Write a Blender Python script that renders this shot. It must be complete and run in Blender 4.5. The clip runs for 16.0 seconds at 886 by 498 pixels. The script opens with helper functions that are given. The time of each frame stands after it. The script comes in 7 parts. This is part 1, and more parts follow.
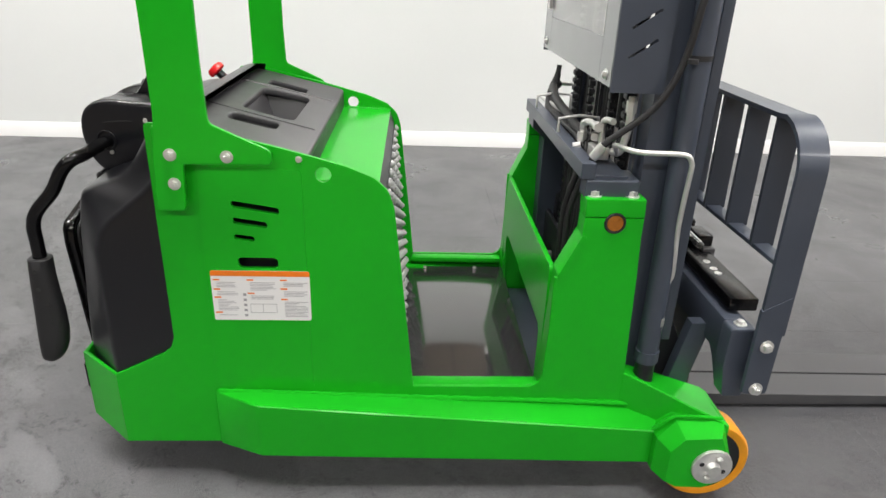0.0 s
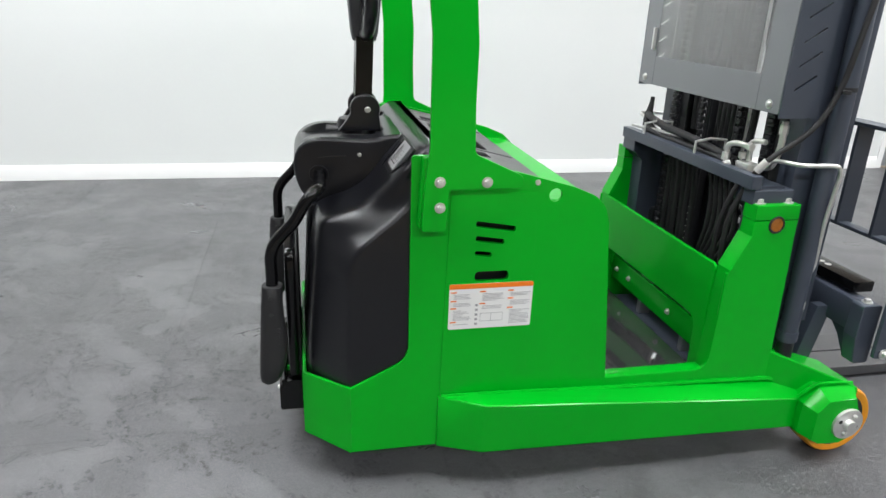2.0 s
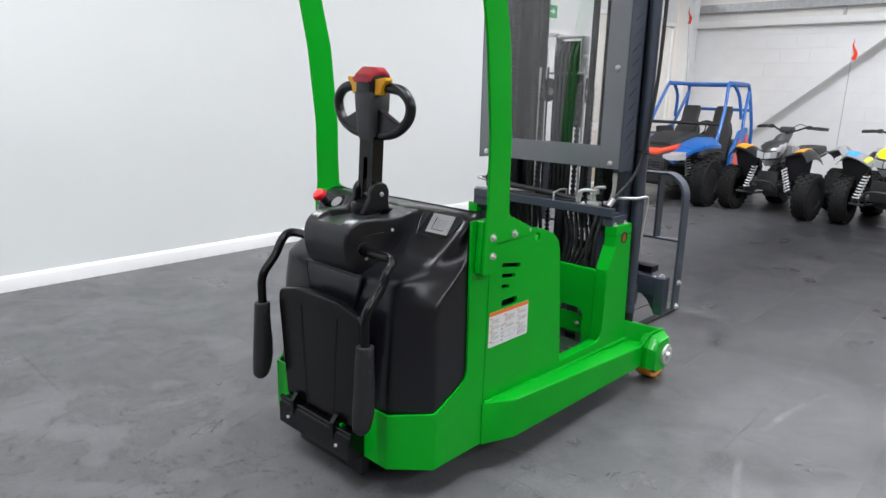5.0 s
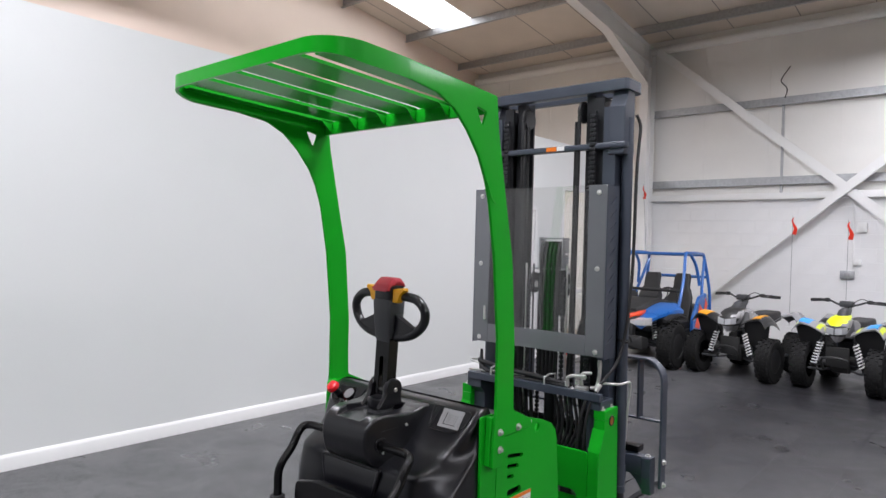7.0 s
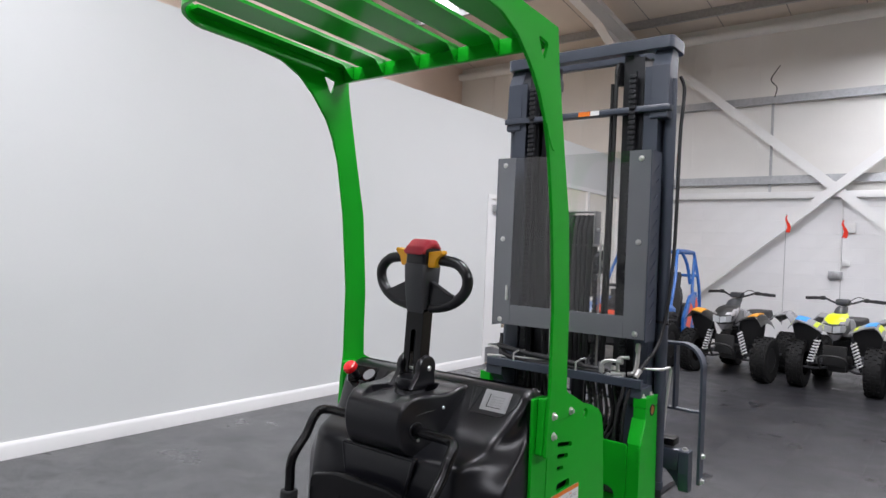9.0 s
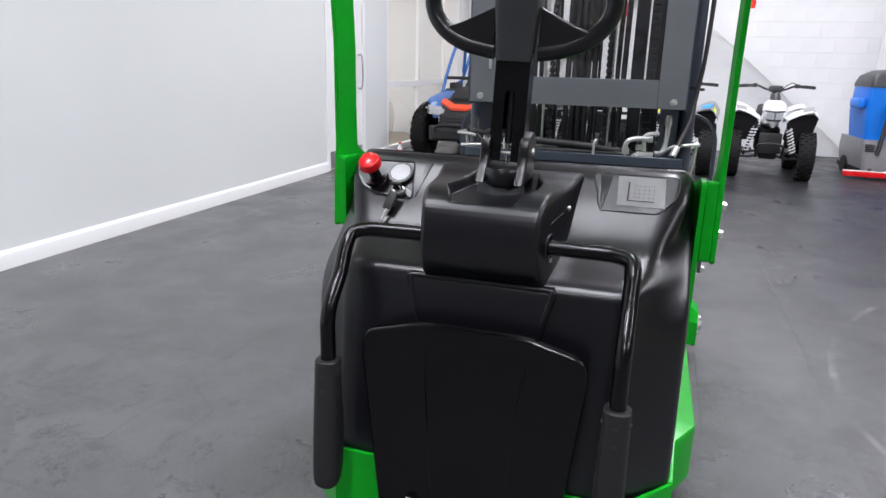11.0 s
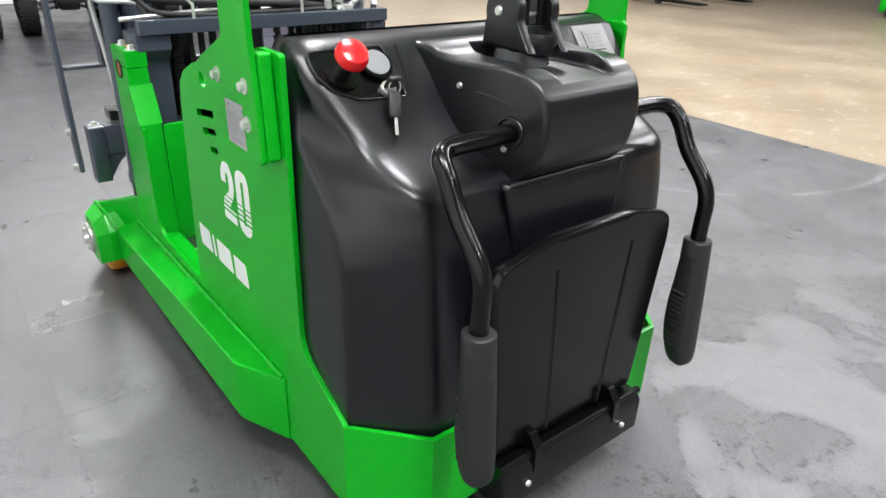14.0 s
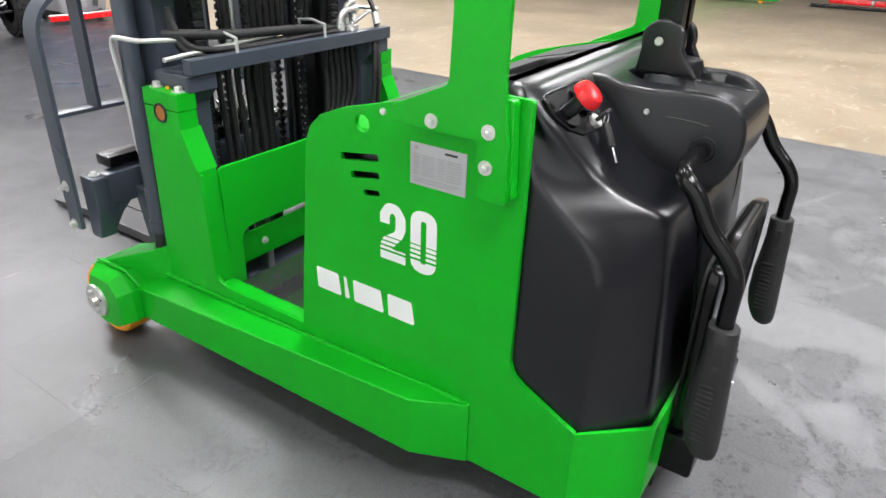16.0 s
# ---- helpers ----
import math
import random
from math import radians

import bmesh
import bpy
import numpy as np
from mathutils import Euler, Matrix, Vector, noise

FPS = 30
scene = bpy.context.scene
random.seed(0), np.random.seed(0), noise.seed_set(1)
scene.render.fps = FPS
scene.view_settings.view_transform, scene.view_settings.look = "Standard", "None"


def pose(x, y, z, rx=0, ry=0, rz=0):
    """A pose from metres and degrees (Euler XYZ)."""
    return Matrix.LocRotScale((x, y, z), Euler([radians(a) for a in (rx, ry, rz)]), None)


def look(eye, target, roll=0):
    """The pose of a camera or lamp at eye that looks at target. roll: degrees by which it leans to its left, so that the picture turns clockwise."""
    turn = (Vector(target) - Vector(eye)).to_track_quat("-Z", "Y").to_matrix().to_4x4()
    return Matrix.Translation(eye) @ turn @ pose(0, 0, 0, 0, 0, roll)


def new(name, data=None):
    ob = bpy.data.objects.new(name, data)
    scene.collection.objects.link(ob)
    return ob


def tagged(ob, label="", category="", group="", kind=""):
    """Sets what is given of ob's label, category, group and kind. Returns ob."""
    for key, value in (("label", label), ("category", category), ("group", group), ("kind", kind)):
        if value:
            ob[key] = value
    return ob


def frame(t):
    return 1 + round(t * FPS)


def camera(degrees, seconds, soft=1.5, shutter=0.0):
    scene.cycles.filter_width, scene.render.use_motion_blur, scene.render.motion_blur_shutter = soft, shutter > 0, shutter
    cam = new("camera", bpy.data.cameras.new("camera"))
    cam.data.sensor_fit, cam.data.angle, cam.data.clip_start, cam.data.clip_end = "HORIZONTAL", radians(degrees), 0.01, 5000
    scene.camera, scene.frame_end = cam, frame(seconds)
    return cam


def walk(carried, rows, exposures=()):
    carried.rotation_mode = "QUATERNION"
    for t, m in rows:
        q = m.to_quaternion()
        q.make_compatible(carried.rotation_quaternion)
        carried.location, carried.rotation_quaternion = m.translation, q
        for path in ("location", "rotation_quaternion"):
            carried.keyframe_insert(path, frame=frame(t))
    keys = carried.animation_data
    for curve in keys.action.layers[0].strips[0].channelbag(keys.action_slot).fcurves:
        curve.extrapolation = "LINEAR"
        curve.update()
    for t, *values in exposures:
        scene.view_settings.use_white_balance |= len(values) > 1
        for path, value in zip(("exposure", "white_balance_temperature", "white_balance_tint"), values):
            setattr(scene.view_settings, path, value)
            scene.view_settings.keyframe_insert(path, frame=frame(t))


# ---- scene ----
cam = camera(68.1, 16.0)
PATH = [
    (0, (-0.087, -2.005, 1.38), (0.019, -0.171, 0.586), 2.2),
    (0.5, (-0.257, -2.097, 1.366), (-0.107, -0.246, 0.622), 2.6),
    (1, (-0.439, -2.162, 1.381), (-0.316, -0.309, 0.639), 2.2),
    (1.5, (-0.686, -2.158, 1.377), (-0.5, -0.302, 0.655), 2.2),
    (2, (-0.972, -2.14, 1.395), (-0.57, -0.31, 0.696), 2.2),
    (2.5, (-1.3, -2.129, 1.425), (-0.638, -0.371, 0.737), 2.1),
    (3, (-1.574, -2.043, 1.417), (-0.679, -0.385, 0.745), 1.8),
    (3.2, (-1.672, -2.006, 1.425), (-0.687, -0.399, 0.756), 1.8),
    (5.3, (-2.537, -1.963, 1.503), (-1.085, -0.653, 1.082), 1.5),
    (5.5, (-2.601, -1.98, 1.526), (-1.132, -0.677, 1.143), 1.6),
    (6, (-2.713, -1.999, 1.598), (-1.219, -0.702, 1.306), 1.5),
    (6.5, (-2.755, -2.006, 1.664), (-1.241, -0.709, 1.504), 1.5),
    (7, (-2.752, -2.008, 1.7), (-1.228, -0.713, 1.684), 1.5),
    (7.5, (-2.732, -2.009, 1.705), (-1.205, -0.718, 1.76), 1.4),
    (8, (-2.722, -1.987, 1.692), (-1.188, -0.706, 1.762), 1.3),
    (8.2, (-2.718, -1.954, 1.667), (-1.18, -0.677, 1.728), 1.6),
    (10.3, (-2.403, -0.724, 1.339), (-0.683, 0.247, 1.022), 1.9),
    (10.5, (-2.359, -0.63, 1.336), (-0.625, 0.278, 0.926), 1.6),
    (11, (-2.309, -0.368, 1.276), (-0.478, 0.222, 0.732), 1.4),
    (11.5, (-2.279, -0.104, 1.228), (-0.414, 0.139, 0.547), 1.5),
    (12, (-2.223, 0.122, 1.199), (-0.386, 0.077, 0.411), 1.5),
    (12.5, (-2.139, 0.342, 1.211), (-0.373, -0.033, 0.35), 2.0),
    (13, (-2.058, 0.561, 1.229), (-0.388, -0.088, 0.34), 2.0),
    (13.5, (-1.933, 0.738, 1.225), (-0.394, -0.172, 0.329), 2.0),
    (14, (-1.755, 0.929, 1.236), (-0.364, -0.194, 0.34), 2.2),
    (14.5, (-1.567, 1.144, 1.258), (-0.329, -0.144, 0.358), 2.2),
    (15, (-1.377, 1.303, 1.268), (-0.3, -0.115, 0.358), 2.2),
    (15.5, (-1.254, 1.395, 1.299), (-0.258, -0.077, 0.383), 2.0),
    (16, (-1.205, 1.499, 1.316), (-0.23, 0.009, 0.405), 2.0),
]
walk(cam, [(t, look(eye, target, roll)) for t, eye, target, roll in PATH],
     exposures=[(0, -0.02, 6900, 9), (1.2, 0.0, 6650, 8), (2.5, -0.07, 6400, 6), (5.5, -0.36, 6300, 11), (7.0, -0.56, 6370, 14), (8.2, -0.62, 6370, 14), (10.5, -0.44, 6280, 13), (11, -0.33, 6250, 13), (12, 0.08, 6400, 12), (13, 0.42, 6550, 11), (14, 0.46, 6550, 8), (16, 0.48, 6600, 9)])

# ---- world and light ----
world = bpy.data.worlds.new("sky")
scene.world = world
world.use_nodes = True
_wn = world.node_tree.nodes
_sky = _wn.new("ShaderNodeTexSky")
_sky.sky_type = "NISHITA"
_sky.sun_disc = False
_sky.sun_elevation, _sky.sun_rotation = radians(40), radians(120)
world.node_tree.links.new(_sky.outputs[0], _wn["Background"].inputs[0])
_wn["Background"].inputs[1].default_value = 0.12
LAMP_W = 175.0
LAMPS = {(-6.2, -0.35): 0.7, (-3.0, -0.10): 1.2, (0.4, -1.1): 1.15, (4.55, -0.25): 1.85, (8.3, -1.9): 0.8, (-4.5, -6.5): 1.0, (-1.5, -6.5): 1.1, (1.5, -6.5): 0.9, (5.5, -6.5): 1.3, (-2.1, 1.8): 0.7, (1.0, 5.6): 1.9}   # place and strength; the last one is added, unseen, to brighten the gable wall
LAMP_Z = 5.0
for lx, ly in LAMPS:
    ld = bpy.data.lights.new("high_bay_light", "AREA")
    ld.shape, ld.size, ld.size_y, ld.energy = "RECTANGLE", 1.5, 0.5, LAMP_W * LAMPS[lx, ly]
    ld.color = (0.96, 0.962, 1.0)
    lo = new("high_bay_light", ld)
    lo.location = (lx, ly, LAMP_Z - 0.05)
ol = bpy.data.lights.new("office_light", "AREA")
ol.shape, ol.size, ol.size_y, ol.energy, ol.color = "RECTANGLE", 3.0, 1.0, 90.0, (1.0, 0.93, 0.85)
oo = new("office_light", ol)
oo.location = (7.2, 4.9, 3.2)


# ---- materials ----
def mat(name, col, rough=0.5, metal=0.0, var=0.15, scale=8.0, fine=120.0, bump=0.0, coat=0.0, rvar=0.1, spec=0.5, bscale=None):
    """Painted, moulded or metal surface: colour cloud at two scales, gloss cloud, fine relief."""
    m = bpy.data.materials.new(name)
    m.use_nodes = True
    nt = m.node_tree
    b = nt.nodes["Principled BSDF"]
    tc = nt.nodes.new("ShaderNodeTexCoord")
    n1, n2 = nt.nodes.new("ShaderNodeTexNoise"), nt.nodes.new("ShaderNodeTexNoise")
    for n, sc in ((n1, scale), (n2, fine)):
        n.inputs["Scale"].default_value = sc
        n.inputs["Detail"].default_value = 4
        nt.links.new(tc.outputs["Object"], n.inputs["Vector"])
    add = nt.nodes.new("ShaderNodeMath")
    add.operation = "MULTIPLY_ADD"
    add.inputs[1].default_value, add.inputs[2].default_value = 0.35, 0.0
    nt.links.new(n2.outputs[0], add.inputs[0])
    s2 = nt.nodes.new("ShaderNodeMath")
    nt.links.new(n1.outputs[0], s2.inputs[0])
    nt.links.new(add.outputs[0], s2.inputs[1])
    ramp = nt.nodes.new("ShaderNodeMapRange")
    ramp.inputs["From Min"].default_value, ramp.inputs["From Max"].default_value = 0.35, 1.0
    nt.links.new(s2.outputs[0], ramp.inputs["Value"])
    mix = nt.nodes.new("ShaderNodeMix")
    mix.data_type = "RGBA"
    mix.inputs["A"].default_value = (*[c * (1 - var) for c in col], 1)
    mix.inputs["B"].default_value = (*[min(1, c * (1 + var)) for c in col], 1)
    nt.links.new(ramp.outputs[0], mix.inputs["Factor"])
    nt.links.new(mix.outputs["Result"], b.inputs["Base Color"])
    rr = nt.nodes.new("ShaderNodeMapRange")
    rr.inputs["To Min"].default_value, rr.inputs["To Max"].default_value = max(0.02, rough - rvar), min(1, rough + rvar)
    nt.links.new(n1.outputs[0], rr.inputs["Value"])
    nt.links.new(rr.outputs[0], b.inputs["Roughness"])
    b.inputs["Metallic"].default_value = metal
    b.inputs["Coat Weight"].default_value = coat
    b.inputs["Coat Roughness"].default_value = 0.12
    b.inputs["Specular IOR Level"].default_value = spec
    if bump:
        bn = nt.nodes.new("ShaderNodeBump")
        bn.inputs["Strength"].default_value, bn.inputs["Distance"].default_value = bump, 0.002
        if bscale:
            n3 = nt.nodes.new("ShaderNodeTexNoise")
            n3.inputs["Scale"].default_value = bscale
            nt.links.new(tc.outputs["Object"], n3.inputs["Vector"])
            nt.links.new(n3.outputs[0], bn.inputs["Height"])
        else:
            nt.links.new(n2.outputs[0], bn.inputs["Height"])
        nt.links.new(bn.outputs[0], b.inputs["Normal"])
    return m


GREEN = mat("green_enamel", (0.004, 0.385, 0.014), 0.32, var=0.06, scale=5, bump=0.04, fine=260, coat=0.24, rvar=0.04, spec=0.12)
GREEN.node_tree.nodes["Principled BSDF"].inputs["Coat Roughness"].default_value = 0.13
BLACK = mat("black_plastic", (0.0048, 0.0050, 0.0070), 0.30, var=0.10, bump=0.03, fine=900, rvar=0.012, spec=0.54)
BLACK_TOP = mat("charcoal_plastic", (0.036, 0.035, 0.038), 0.44, var=0.12, bump=0.08, fine=700, rvar=0.06)
GLOSS = mat("black_enamel", (0.0025, 0.0025, 0.003), 0.22, var=0.2, bump=0.05, fine=300, rvar=0.05, spec=0.36)
RUBBER = mat("black_rubber", (0.012, 0.012, 0.013), 0.6, var=0.25, bump=0.2, fine=300)
MAST = mat("slate_grey_enamel", (0.045, 0.055, 0.076), 0.40, var=0.1, bump=0.05, fine=240, coat=0.15)
MAST_DK = mat("dark_greased_steel", (0.018, 0.019, 0.022), 0.4, metal=0.3, var=0.3, scale=14)
STEEL = mat("zinc_steel", (0.70, 0.70, 0.68), 0.36, metal=0.75, var=0.12, scale=30, rvar=0.10)
CHROME = mat("chromed_rod", (0.75, 0.75, 0.75), 0.12, metal=1.0, var=0.04)
YELLOW = mat("amber_polyurethane", (0.78, 0.30, 0.012), 0.42, var=0.15, scale=20)
YELLOW_PL = mat("yellow_plastic", (0.75, 0.36, 0.008), 0.35, var=0.05)
RED = mat("red_plastic", (0.72, 0.008, 0.012), 0.25, var=0.05, coat=0.3)
ROSE = mat("dusty_red_plastic", (0.46, 0.035, 0.055), 0.38, var=0.06)
GREYPL = mat("grey_plastic", (0.045, 0.047, 0.052), 0.45, var=0.08, bump=0.05, fine=600)
AMBER = mat("amber_lens", (0.32, 0.11, 0.01), 0.3, var=0.25, scale=60)
DIAL = mat("pale_dial", (0.24, 0.24, 0.25), 0.15, var=0.05)
WELL = mat("gloss_floor_panel", (0.030, 0.030, 0.031), 0.09, var=0.05, spec=1.0, rvar=0.02, coat=0.5)
FORKM = mat("dark_fork_steel", (0.055, 0.055, 0.058), 0.38, var=0.15, scale=10)
STUDM = mat("pale_stud_plastic", (0.40, 0.40, 0.40), 0.4, var=0.05)
CARDM = mat("silver_card", (0.58, 0.58, 0.59), 0.28, var=0.04)
PAPER = mat("white_label", (0.80, 0.80, 0.79), 0.4, var=0.02)
ORANGE = mat("orange_print", (0.85, 0.20, 0.01), 0.4, var=0.03)
INK = mat("grey_print", (0.33, 0.33, 0.34), 0.5, var=0.1)
INK_DK = mat("black_print", (0.02, 0.02, 0.02), 0.5, var=0.1)
WHITEVINYL = mat("white_vinyl", (0.82, 0.83, 0.82), 0.35, var=0.02)
ALU = mat("brushed_alu_plate", (0.55, 0.55, 0.56), 0.38, metal=0.8, var=0.06, fine=300)
WALLP = mat("white_wall_paint", (0.685, 0.702, 0.690), 0.42, var=0.02, scale=1.2, fine=60, bump=0.03)
BLOCKW = mat("white_block_paint", (0.82, 0.82, 0.82), 0.55, var=0.03, scale=3, fine=90, bump=0.08)
TRIM = mat("white_gloss_paint", (0.82, 0.82, 0.81), 0.35, var=0.02)
DIMWALL = mat("grey_wall_sheet", (0.17, 0.17, 0.17), 0.6, var=0.05, scale=1.5)
PANEL = mat("cream_wall_sheet", (0.80, 0.79, 0.76), 0.5, var=0.04, scale=2)
ROOFM = mat("roof_liner_sheet", (0.66, 0.60, 0.53), 0.5, var=0.06, scale=2)
PINKW = mat("beige_wall_sheet", (0.76, 0.63, 0.54), 0.55, var=0.04, scale=1.5)
GALV = mat("galvanised_steel", (0.42, 0.43, 0.44), 0.42, metal=0.7, var=0.2, scale=20)
BEIGE = mat("beige_block", (0.55, 0.50, 0.42), 0.7, var=0.1, scale=6, bump=0.2)
SHUTTER = mat("shutter_grey", (0.50, 0.52, 0.53), 0.4, var=0.05, metal=0.2)


def glass_mat(name, tint, rough=0.02, haze=0.0, base=0.04, rise=4.0):
    m = bpy.data.materials.new(name)
    m.use_nodes = True
    nt = m.node_tree
    b = nt.nodes["Principled BSDF"]
    out = nt.nodes["Material Output"]
    tr = nt.nodes.new("ShaderNodeBsdfTransparent")
    tr.inputs[0].default_value = (*tint, 1)
    gl = nt.nodes.new("ShaderNodeBsdfGlossy")
    gl.inputs["Roughness"].default_value = rough
    lw = nt.nodes.new("ShaderNodeLayerWeight")
    lw.inputs[0].default_value = 0.5
    pw = nt.nodes.new("ShaderNodeMath")
    pw.operation = "POWER"
    pw.inputs[1].default_value = rise
    nt.links.new(lw.outputs["Facing"], pw.inputs[0])
    fr = nt.nodes.new("ShaderNodeMath")
    fr.operation = "MULTIPLY_ADD"
    fr.inputs[1].default_value, fr.inputs[2].default_value = 0.94, base
    nt.links.new(pw.outputs[0], fr.inputs[0])
    mx = nt.nodes.new("ShaderNodeMixShader")
    nt.links.new(fr.outputs[0], mx.inputs[0])
    df = nt.nodes.new("ShaderNodeBsdfDiffuse")
    df.inputs[0].default_value = (0.75, 0.75, 0.76, 1)
    m0 = nt.nodes.new("ShaderNodeMixShader")
    m0.inputs[0].default_value = haze
    nt.links.new(tr.outputs[0], m0.inputs[1])
    nt.links.new(df.outputs[0], m0.inputs[2])
    nt.links.new(m0.outputs[0] if haze else tr.outputs[0], mx.inputs[1])
    nt.links.new(gl.outputs[0], mx.inputs[2])
    nt.links.new(mx.outputs[0], out.inputs[0])
    nt.nodes.remove(b)
    return m


ACRYLIC = glass_mat("clear_acrylic", (0.93, 0.93, 0.93), 0.03, 0.0, 0.060, 2.4)
WINDOW = glass_mat("window_glass", (0.92, 0.94, 0.94))


def floor_mat():
    """Dark rubbery floor tile: blotchy gloss wear, dusty patches, pale scuff arcs, painted sheen and dark field."""
    m = mat("dark_vinyl_tile", (0.060, 0.061, 0.066), 0.36, var=0.16, scale=1.3, fine=230, bump=0.65)
    nt = m.node_tree
    b = nt.nodes["Principled BSDF"]
    geo = nt.nodes.new("ShaderNodeNewGeometry")
    info = nt.nodes.new("ShaderNodeObjectInfo")

    def noise(scale, detail, rough, distort=0.0):
        s = nt.nodes.new("ShaderNodeTexNoise")
        s.inputs["Scale"].default_value, s.inputs["Detail"].default_value = scale, detail
        s.inputs["Roughness"].default_value, s.inputs["Distortion"].default_value = rough, distort
        nt.links.new(geo.outputs["Position"], s.inputs["Vector"])
        return s.outputs[0]

    def ramp(v, a0, a1, b0=0.0, b1=1.0):
        r = nt.nodes.new("ShaderNodeMapRange")
        for k, val in (("From Min", a0), ("From Max", a1), ("To Min", b0), ("To Max", b1)):
            r.inputs[k].default_value = val
        nt.links.new(v, r.inputs["Value"])
        return r.outputs[0]

    def times(u, v):
        n = nt.nodes.new("ShaderNodeMath")
        n.operation = "MULTIPLY"
        for k, s in enumerate((u, v)):
            nt.links.new(s, n.inputs[k])
        return n.outputs[0]

    def tint(base, fac, col):
        n = nt.nodes.new("ShaderNodeMix")
        n.data_type = "RGBA"
        n.inputs["B"].default_value = (*col, 1)
        nt.links.new(fac, n.inputs["Factor"])
        nt.links.new(base, n.inputs["A"])
        return n.outputs["Result"]

    col = b.inputs["Base Color"].links[0].from_socket
    sep = nt.nodes.new("ShaderNodeSeparateXYZ")
    nt.links.new(geo.outputs["Position"], sep.inputs[0])
    rear = ramp(sep.outputs[0], 1.3, -1.1, 0.12, 1.0)                    # weight of the marks, stronger towards the rear of the mat
    patches = times(ramp(noise(0.8, 3, 0.55), 0.46, 0.60), ramp(sep.outputs[1], 0.9, -0.6, 0.42, 1.0))
    col = tint(col, times(times(patches, rear), ramp(noise(7.5, 9, 0.70, 0.8), 0.46, 0.63, 0.0, 0.46)), (0.17, 0.171, 0.176))   # dust left by dried spills
    col = tint(col, times(patches, ramp(noise(3.6, 8, 0.68, 0.9), 0.53, 0.56, 0.0, 0.7)), (0.024, 0.024, 0.027))                   # damp dark blotches
    col = tint(col, times(rear, ramp(noise(0.45, 4, 0.6), 0.52, 0.75, 0.0, 0.35)), (0.15, 0.15, 0.155))                           # broad greyed zones
    col = tint(col, times(rear, ramp(noise(17, 8, 0.78, 0.5), 0.50, 0.60, 0.0, 0.30)), (0.115, 0.115, 0.12))                        # mottling
    col = tint(col, ramp(noise(11, 8, 0.75, 0.7), 0.54, 0.60, 0.0, 0.45), (0.034, 0.034, 0.037))
    col = tint(col, times(rear, ramp(noise(150, 5, 0.85), 0.50, 0.60, 0.0, 0.55)), (0.20, 0.20, 0.205))                              # specks
    col = tint(col, times(ramp(sep.outputs[0], 0.4, 3.2, 0.0, 0.95), ramp(sep.outputs[1], 1.4, 0.2)), (0.017, 0.017, 0.020))                                  # tint darkened towards the end wall to hold down its reflection
    worn_sheen = ramp(sep.outputs[0], 0.9, -0.9, 0.0, 0.24)                                                                   # grey wear, made paler towards the rear for the lamps' sheen
    col = tint(col, times(worn_sheen, ramp(noise(60, 5, 0.8), 0.36, 0.60, 0.55, 1.0)), (0.155, 0.155, 0.16))
    film_n = noise(2.6, 10, 0.66, 0.5)
    film = times(ramp(film_n, 0.465, 0.565), ramp(sep.outputs[0], 0.9, -0.9, 0.05, 1.0))                                                                      # pale dried film with ragged rims
    col = tint(col, times(film, ramp(noise(0.7, 2, 0.5), 0.35, 0.65, 0.05, 0.28)), (0.18, 0.18, 0.187))
    rim = times(times(ramp(film_n, 0.478, 0.492), ramp(film_n, 0.530, 0.508)), rear)
    col = tint(col, times(rim, ramp(noise(30, 8, 0.78, 1.4), 0.50, 0.54, 0.0, 0.85)), (0.016, 0.016, 0.018))
    far = times(ramp(sep.outputs[1], 0.0, 1.2), ramp(sep.outputs[0], -0.9, 0.7, 0.03, 0.42))                            # painted sheen: paler tint towards the white partition
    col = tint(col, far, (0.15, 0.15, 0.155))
    wave = nt.nodes.new("ShaderNodeTexWave")                                                                         # turning tyre scuffs
    wave.wave_type, wave.rings_direction = "RINGS", "Z"
    wave.inputs["Scale"].default_value, wave.inputs["Distortion"].default_value, wave.inputs["Detail Scale"].default_value = 0.42, 2.2, 0.7
    off = nt.nodes.new("ShaderNodeVectorMath")
    off.inputs[1].default_value = (-0.6, 3.1, 0.0)
    nt.links.new(geo.outputs["Position"], off.inputs[0])
    nt.links.new(off.outputs[0], wave.inputs["Vector"])
    arcs = times(ramp(sep.outputs[1], -0.5, -1.1), times(ramp(wave.outputs[1], 0.992, 0.9995, 0.0, 0.55), ramp(noise(3.2, 6, 0.7), 0.45, 0.62)))
    col = tint(col, arcs, (0.24, 0.24, 0.24))
    rnd = ramp(info.outputs["Random"], 0.0, 1.0, 0.0, 0.10)
    col = tint(col, rnd, (0.04, 0.04, 0.045))
    nt.links.new(col, b.inputs["Base Color"])
    gloss = ramp(noise(2.1, 7, 0.62, 0.4), 0.35, 0.68, 0.27, 0.50)
    nt.links.new(gloss, b.inputs["Roughness"])
    nt.links.new(ramp(sep.outputs[0], 1.0, 4.0, 0.85, 0.50), b.inputs["Specular IOR Level"])
    crust = nt.nodes.new("ShaderNodeBump")                       # rough crust where the finish has lifted
    crust.inputs["Strength"].default_value, crust.inputs["Distance"].default_value = 0.8, 0.002
    nt.links.new(times(patches, ramp(noise(42, 6, 0.75, 0.8), 0.44, 0.62)), crust.inputs["Height"])
    nt.links.new(b.inputs["Normal"].links[0].from_socket, crust.inputs["Normal"])
    grain = nt.nodes.new("ShaderNodeBump")                       # coarse embossed grain where no film lies
    grain.inputs["Strength"].default_value, grain.inputs["Distance"].default_value = 0.7, 0.0016
